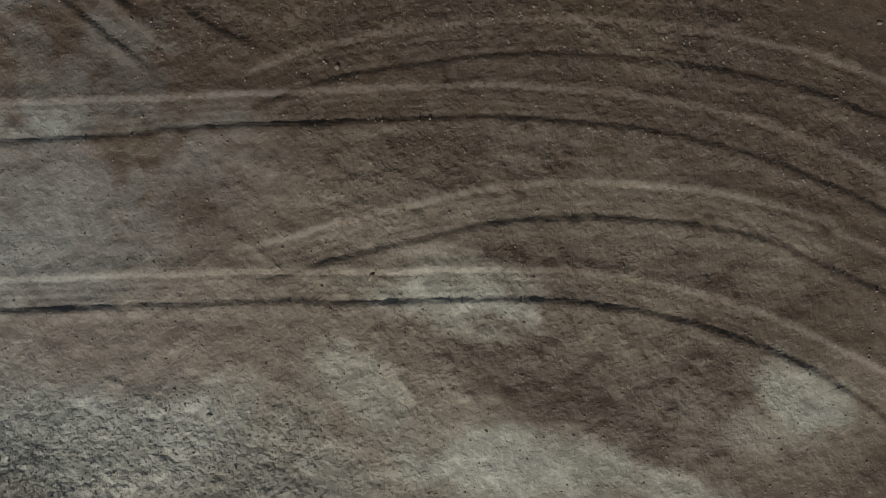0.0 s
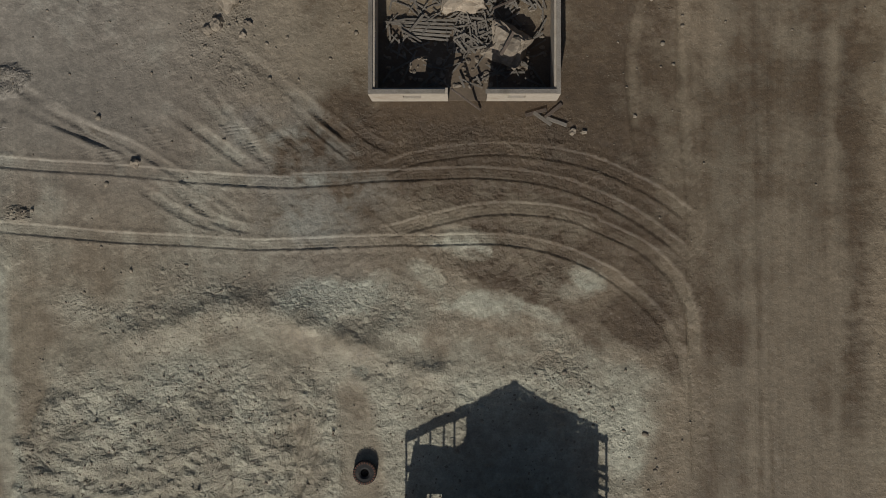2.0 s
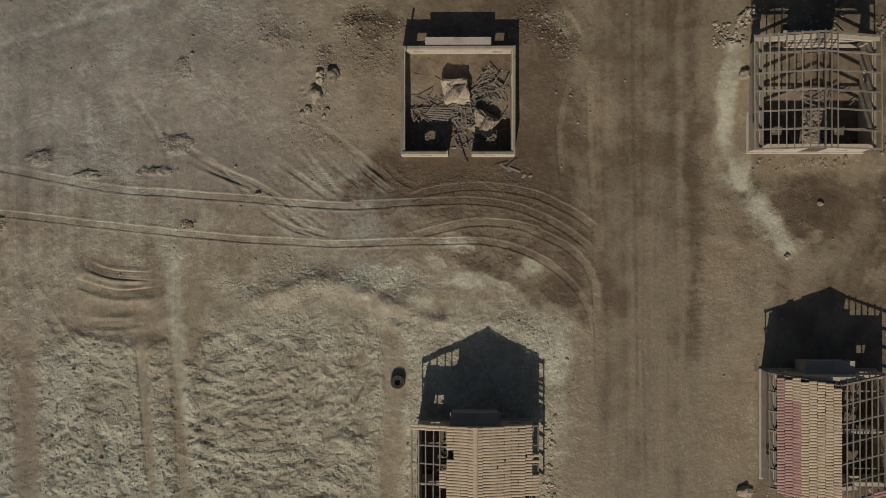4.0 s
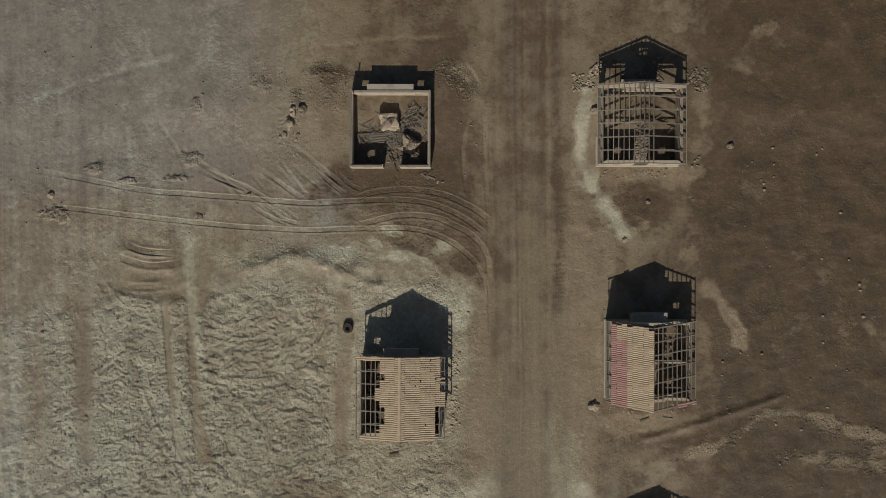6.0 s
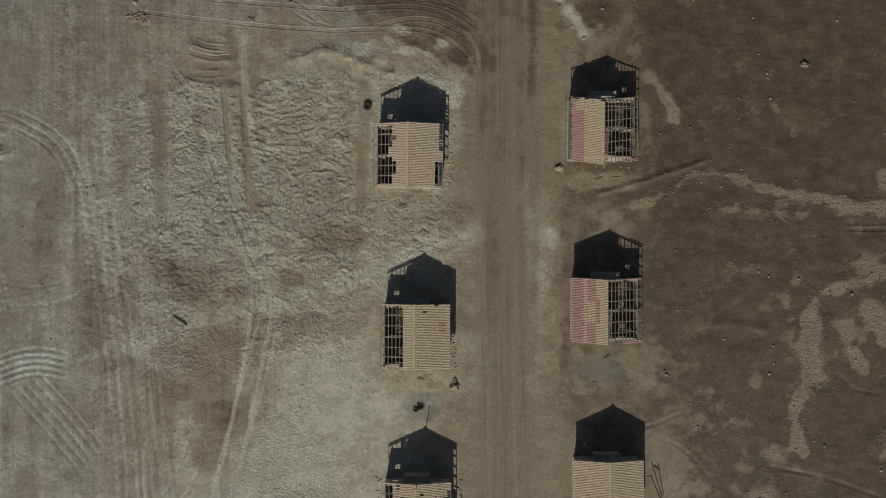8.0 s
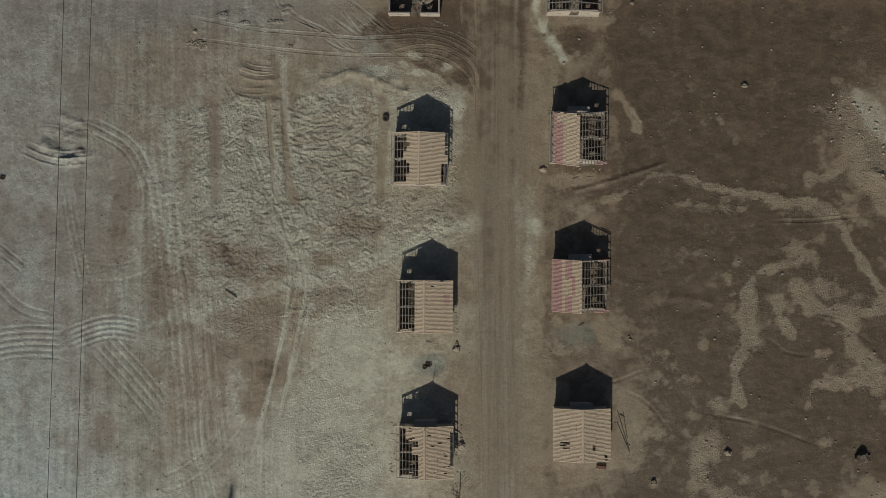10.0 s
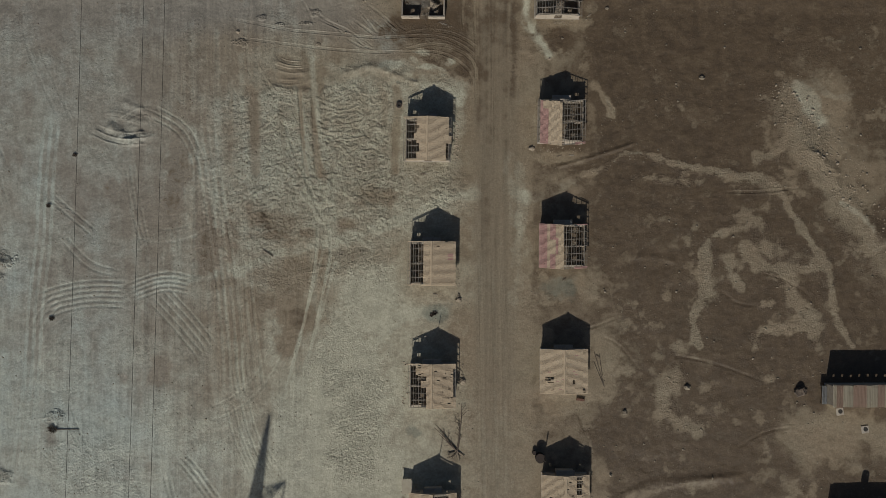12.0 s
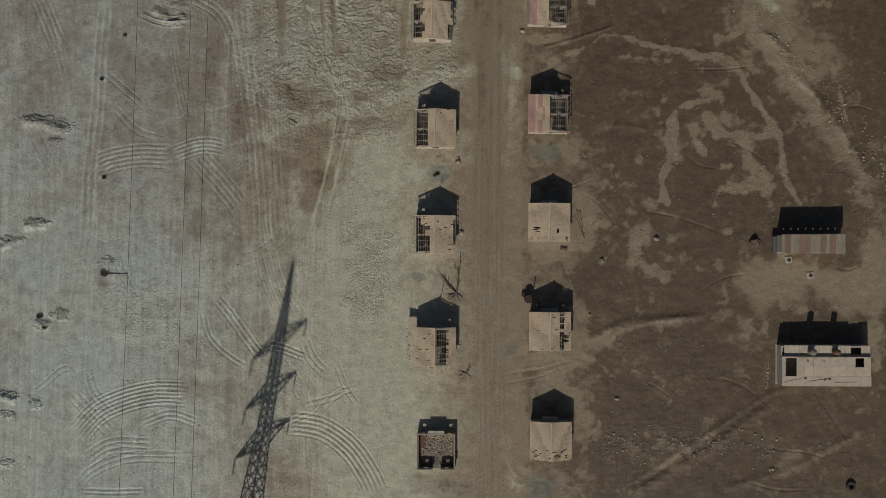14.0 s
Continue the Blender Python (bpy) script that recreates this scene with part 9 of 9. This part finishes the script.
def drum(x, y, r, h, label):
    thing = empty("drum", pose(x, y, land_at(x, y)), label, "drum")
    bm = bmesh.new()
    bmesh.ops.create_cone(bm, cap_ends=True, segments=28, radius1=r, radius2=r, depth=h, matrix=pose(0, 0, h / 2))
    part("body", bm, DARK_IRON, thing)
    for z in (0.03, h * 0.35, h * 0.68, h - 0.02):
        bm = bmesh.new()
        bmesh.ops.create_cone(bm, cap_ends=False, segments=28, radius1=r * 1.035, radius2=r * 1.035, depth=0.05, matrix=pose(0, 0, z))
        bmesh.ops.solidify(bm, geom=bm.faces[:], thickness=0.02)
        part("hoop", bm, DARK_IRON, thing)
    return thing


drum(18.85, -55.2, 0.62, 1.25, "dark rusted drum standing beside the house")
drum(18.1, -54.6, 0.28, 0.5, "small dark can standing beside a drum")
timber((19.45, -55.3, 0.0), (19.45, -55.3, 2.55), 0.14, 0.14, "dark upright post beside the rusted drum", DARK_WOOD, name="post")
for a, b in (((26.05, -40.85), (27.45, -45.4)), ((26.0, -42.1), (27.5, -45.6)), ((26.7, -41.0), (27.2, -44.0)), ((26.3, -41.2), (26.9, -41.6))):
    timber((*a, land_at(*a) + 0.06), (*b, land_at(*b) + 0.07), 0.07, 0.07, "long grey pole lying on the ground beside the house", DARK_WOOD, name="pole")
timber((-19.3, -27.6, land_at(-19.3, -27.6) + 0.08), (-17.96, -28.5, land_at(-17.96, -28.5) + 0.08), 0.16, 0.12, "dark dry log lying on the pale path", DARK_WOOD, name="log")
bm = bmesh.new()
box(bm, -0.55, -0.18, 0, 0.55, 0.18, 0.32)
bmesh.ops.bevel(bm, geom=bm.edges[:], offset=0.03, segments=1, affect="EDGES")
crate = tagged(finish("crate", bm, RUST), "rust-brown metal box lying south of the house", "box")
crate.matrix_world = pose(24.27, -47.3, land_at(24.27, -47.3), 0, 0, -6)
for x, y, a in ((2.4, -10.0 - 6.9, 10), (20.9, -14.2, 20), (22.6, -14.1, -5), (21.8, -31.0, 30), (4.3, -33.3, -10), (4.6, 3.7, -35), (4.95, 3.95, 40), (4.4, 3.9, 15), (5.05, 3.6, -20)):
    c, s = math.cos(radians(a)), math.sin(radians(a))
    z = land_at(x, y) + 0.04
    timber((x - 0.35 * c, y - 0.35 * s, z), (x + 0.35 * c, y + 0.35 * s, z), 0.12, 0.05, "short broken board lying on the soil", DARK_WOOD if a > 0 else WOOD)


def limb(bm, a, b, r0, r1, rng, depth):
    """A dry branch that bends and forks."""
    n = 6
    ring = []
    way = Vector(b) - Vector(a)
    bend = Vector((rng.uniform(-1, 1), rng.uniform(-1, 1), 0)) * way.length * 0.10
    for k in range(n + 1):
        t = k / n
        p = Vector(a).lerp(Vector(b), t) + bend * math.sin(t * math.pi) + Vector((rng.uniform(-1, 1), rng.uniform(-1, 1), 0)) * 0.03
        r = r0 + (r1 - r0) * t
        side = way.cross(Vector((0, 0, 1))).normalized()
        up = side.cross(way).normalized()
        ring.append([bm.verts.new(p + (side * math.cos(q) + up * math.sin(q)) * r) for q in [j * math.pi / 3 for j in range(6)]])
        if depth and 1 < k < n and rng.random() < 0.75:
            turn = rng.choice((-1, 1)) * rng.uniform(0.4, 0.9)
            d = Matrix.Rotation(turn, 3, "Z") @ way.normalized() * way.length * rng.uniform(0.2, 0.42) * (1 - 0.5 * t)
            limb(bm, p, p + d, r * 0.6, 0.012, rng, depth - 1)
    for u, v in zip(ring, ring[1:]):
        for j in range(6):
            bm.faces.new((u[j], u[(j + 1) % 6], v[(j + 1) % 6], v[j]))


def dead_tree(root, tips, thick, seed, label):
    rng = random.Random(seed)
    thing = empty("dead_tree", pose(root[0], root[1], land_at(*root) + 0.12), label, "dead tree")
    for k, tip in enumerate(tips):
        bm = bmesh.new()
        limb(bm, (0, 0, 0), (tip[0] - root[0], tip[1] - root[1], 0.25), thick, 0.02, rng, 2)
        part("limb", bm, DARK_WOOD, thing)
    bm = bmesh.new()
    for k in range(6):
        a = rng.uniform(2.6, 5.8)
        limb(bm, (0, 0, 0), (math.cos(a) * 1.3, math.sin(a) * 1.4, 0.05), thick * 0.7, 0.03, rng, 1)
    part("roots", bm, STONE, thing, "bleached broken roots")


dead_tree((7.6, -54.6), [(8.15, -48.1), (7.7, -50.2), (4.4, -51.4), (5.1, -52.3), (6.3, -55.6)], 0.13, 5, "dry dead tree lying on the sand beside the road")
dead_tree((9.4, -67.1), [(10.0, -65.9), (9.8, -66.9)], 0.07, 6, "small dry branch lying at the roadside")


def mast(x, y, base, high, label):
    timber((x, y, base), (x + 0.02, y, base + high), 0.07, 0.07, label, DARK_WOOD, name="mast")


mast(4.12, -42.6, 3.2, 1.85, "thin pole standing at the gable of the house")
mast(4.55, -59.9, 3.2, 2.1, "thin pole standing at the gable of the house")


def ring_cover(x, y, label):
    bm = bmesh.new()
    box(bm, -0.5, -0.5, -0.1, 0.5, 0.5, 0.14)
    bmesh.ops.bevel(bm, geom=bm.edges[:], offset=0.04, segments=1, affect="EDGES")
    thing = empty("inspection_shaft", pose(x, y, land_at(x, y), 0, 0, 8), label, "shaft")
    part("kerb", bm, CONCRETE, thing)
    # the kerb is solid: a near-black disc on it stands for the mouth's shade
    bm = bmesh.new()
    bmesh.ops.create_cone(bm, cap_ends=True, segments=24, radius1=0.30, radius2=0.30, depth=0.02, matrix=pose(0.05, 0.02, 0.155))
    part("inner", bm, RUBBER, thing, "flat dark disc painted in for the shade of the shaft's mouth")


ring_cover(59.3, -48.3, "square concrete shaft, its shaded round mouth drawn as a dark disc")
ring_cover(62.7, -50.65, "pale square concrete shaft with a round mouth")
bm = bmesh.new()
for k in range(12):
    box(bm, -0.75 + k * 0.125, -1.0, 0.02 * (k % 2), -0.75 + k * 0.125 + 0.124, 1.0, 0.02 * (k % 2) + 0.02)
sheet = tagged(finish("metal_sheet", bm, SHEET_PALE), "pale corrugated sheet lying beside the house wall", "sheet")
sheet.matrix_world = pose(0.95, -59.35, land_at(0.95, -59.35) + 0.9, 0, 8, 2)
for x in (0.35, 1.5):
    timber((x, -60.2, 0.0), (x, -60.2, 0.92), 0.08, 0.08, "short post under the corrugated sheet", name="post")
    timber((x, -58.5, 0.0), (x, -58.5, 0.92), 0.08, 0.08, "short post under the corrugated sheet", name="post")


def bush(x, y, size, seed, label):
    """A low dry shrub: many thin twigs."""
    rng = random.Random(seed)
    bm = bmesh.new()
    for k in range(120):
        a, r = rng.uniform(0, 6.28), size * rng.random() ** 0.5
        h = rng.uniform(0.05, 0.45) * size
        base = Vector((math.cos(a) * r * 0.5, math.sin(a) * r * 0.4, 0))
        beam(bm, base, base + Vector((math.cos(a) * r * 0.5 + rng.uniform(-0.1, 0.1), math.sin(a) * r * 0.4, h + 0.05)), 0.035, 0.02)
    ob = finish("shrub", bm, DARK_WOOD)
    ob.matrix_world = pose(x, y, land_at(x, y))
    return tagged(ob, label, "shrub", "dry shrubs")


for k, (x, y, s) in enumerate(((-47.9, -52.7, 0.8), (-48.3, -37.5, 0.4), (-58.0, -59.6, 0.6), (-57.0, -61.3, 0.5), (-45.5, -15.0, 0.35), (-49.0, -22.0, 0.35), (4.3, -35.9, 0.4), (3.9, -36.2, 0.3))):
    bush(x, y, s, 300 + k, "low dry dark shrub on pale ground")
timber((-47.6, -52.7, land_at(-47, -52.7) + 0.1), (-44.2, -52.6, land_at(-44.2, -52.6) + 0.08), 0.09, 0.09, "thin dark pole lying beside a dry shrub", DARK_WOOD, name="pole")

# broken masonry along the house walls
for x, y, turn, seed, n in ((6.9, -12.3, 0, 81, 120), (24.6, 7.0, 0, 82, 50), (16.6, 10.2, 0, 83, 80), (24.3, 10.4, 0, 84, 50), (20.3, 3.9, 90, 85, 50), (7.3, -29.5, 0, 86, 40), (0.2, -12.5, 0, 87, 40), (25.9, -76.5, 0, 88, 60), (8.3, -62.5, 0, 89, 60), (0.3, -62.5, 0, 90, 50), (4.4, -66.2, 90, 91, 40), (7.9, -45.5, 0, 92, 40), (0.4, -45.5, 0, 93, 40), (21.0, -13.4, 90, 94, 30), (56.3, -66.0, 0, 95, 90)):
    heap = rubble("wall_rubble", "broken plaster and stones fallen along the house wall", -0.35, -2.9, 0.35, 2.9, 0, n // 2 + 8, seed, 0.0, 0.14, 0.05)
    heap.matrix_world = pose(x, y, 0.0, 0, 0, turn)
# heaps of broken masonry at the corners of the bare roof frame
for x, y, w, n, seed in ((16.3, 10.6, 0.9, 70, 101), (17.3, 11.6, 0.6, 40, 102), (24.6, 11.1, 0.8, 60, 103), (24.9, 10.2, 0.5, 30, 104), (20.6, 11.4, 1.6, 60, 105)):
    heap = rubble("wall_rubble", "tan broken masonry heaped at the corner of the house", -w, -w * 0.7, w, w * 0.7, 2, n, seed, 0.02, 0.12, 0.2)
    heap.matrix_world = pose(x, y, land_at(x, y))
# the corridor of the bare frame house is choked with masonry, and so is the southern ruin
for x0, y0, x1, y1, planks, n, seed, size, tall, hx, hy in ((-0.15, -2.5, 1.15, 0.5, 14, 190, 111, 0.19, 0.5, 20.30, 7.35), (-2.4, 0.75, 2.4, 2.4, 12, 60, 112, 0.15, 0.2, 20.30, 7.35), (-2.3, -0.9, 2.5, 2.3, 26, 300, 113, 0.24, 0.3, 5.0, -79.2), (-0.5, -2.6, 0.7, -0.9, 8, 70, 114, 0.2, 0.2, 5.0, -79.2)):
    heap = rubble("floor_rubble", "pale broken masonry and laths heaped on the house floor", x0, y0, x1, y1, planks, n, seed, 0.09, size, tall)
    heap.matrix_world = pose(hx, hy, 0.02)
# things left on the flat roof
RX, RY = 64.45, -64.4
for x0, y0, x1, y1 in ((-6.4, -2.6, -3.6, -1.9), (-2.6, -2.4, 0.8, -1.8), (1.2, -2.45, 4.6, -2.35)):
    timber((RX + x0, RY + y0, 2.87), (RX + x1, RY + y1, 2.87), 0.09, 0.06, "dark timber lying on the flat roof", DARK_WOOD)
for k, (x, y) in enumerate(((-0.2, -2.15), (0.5, -2.05), (-3.2, -2.0), (-0.4, 0.6), (-2.9, 0.7))):
    boulder(RX + x, RY + y, 0.16, 280 + k, "pale rubble lump lying on the flat roof").location.z = 2.92
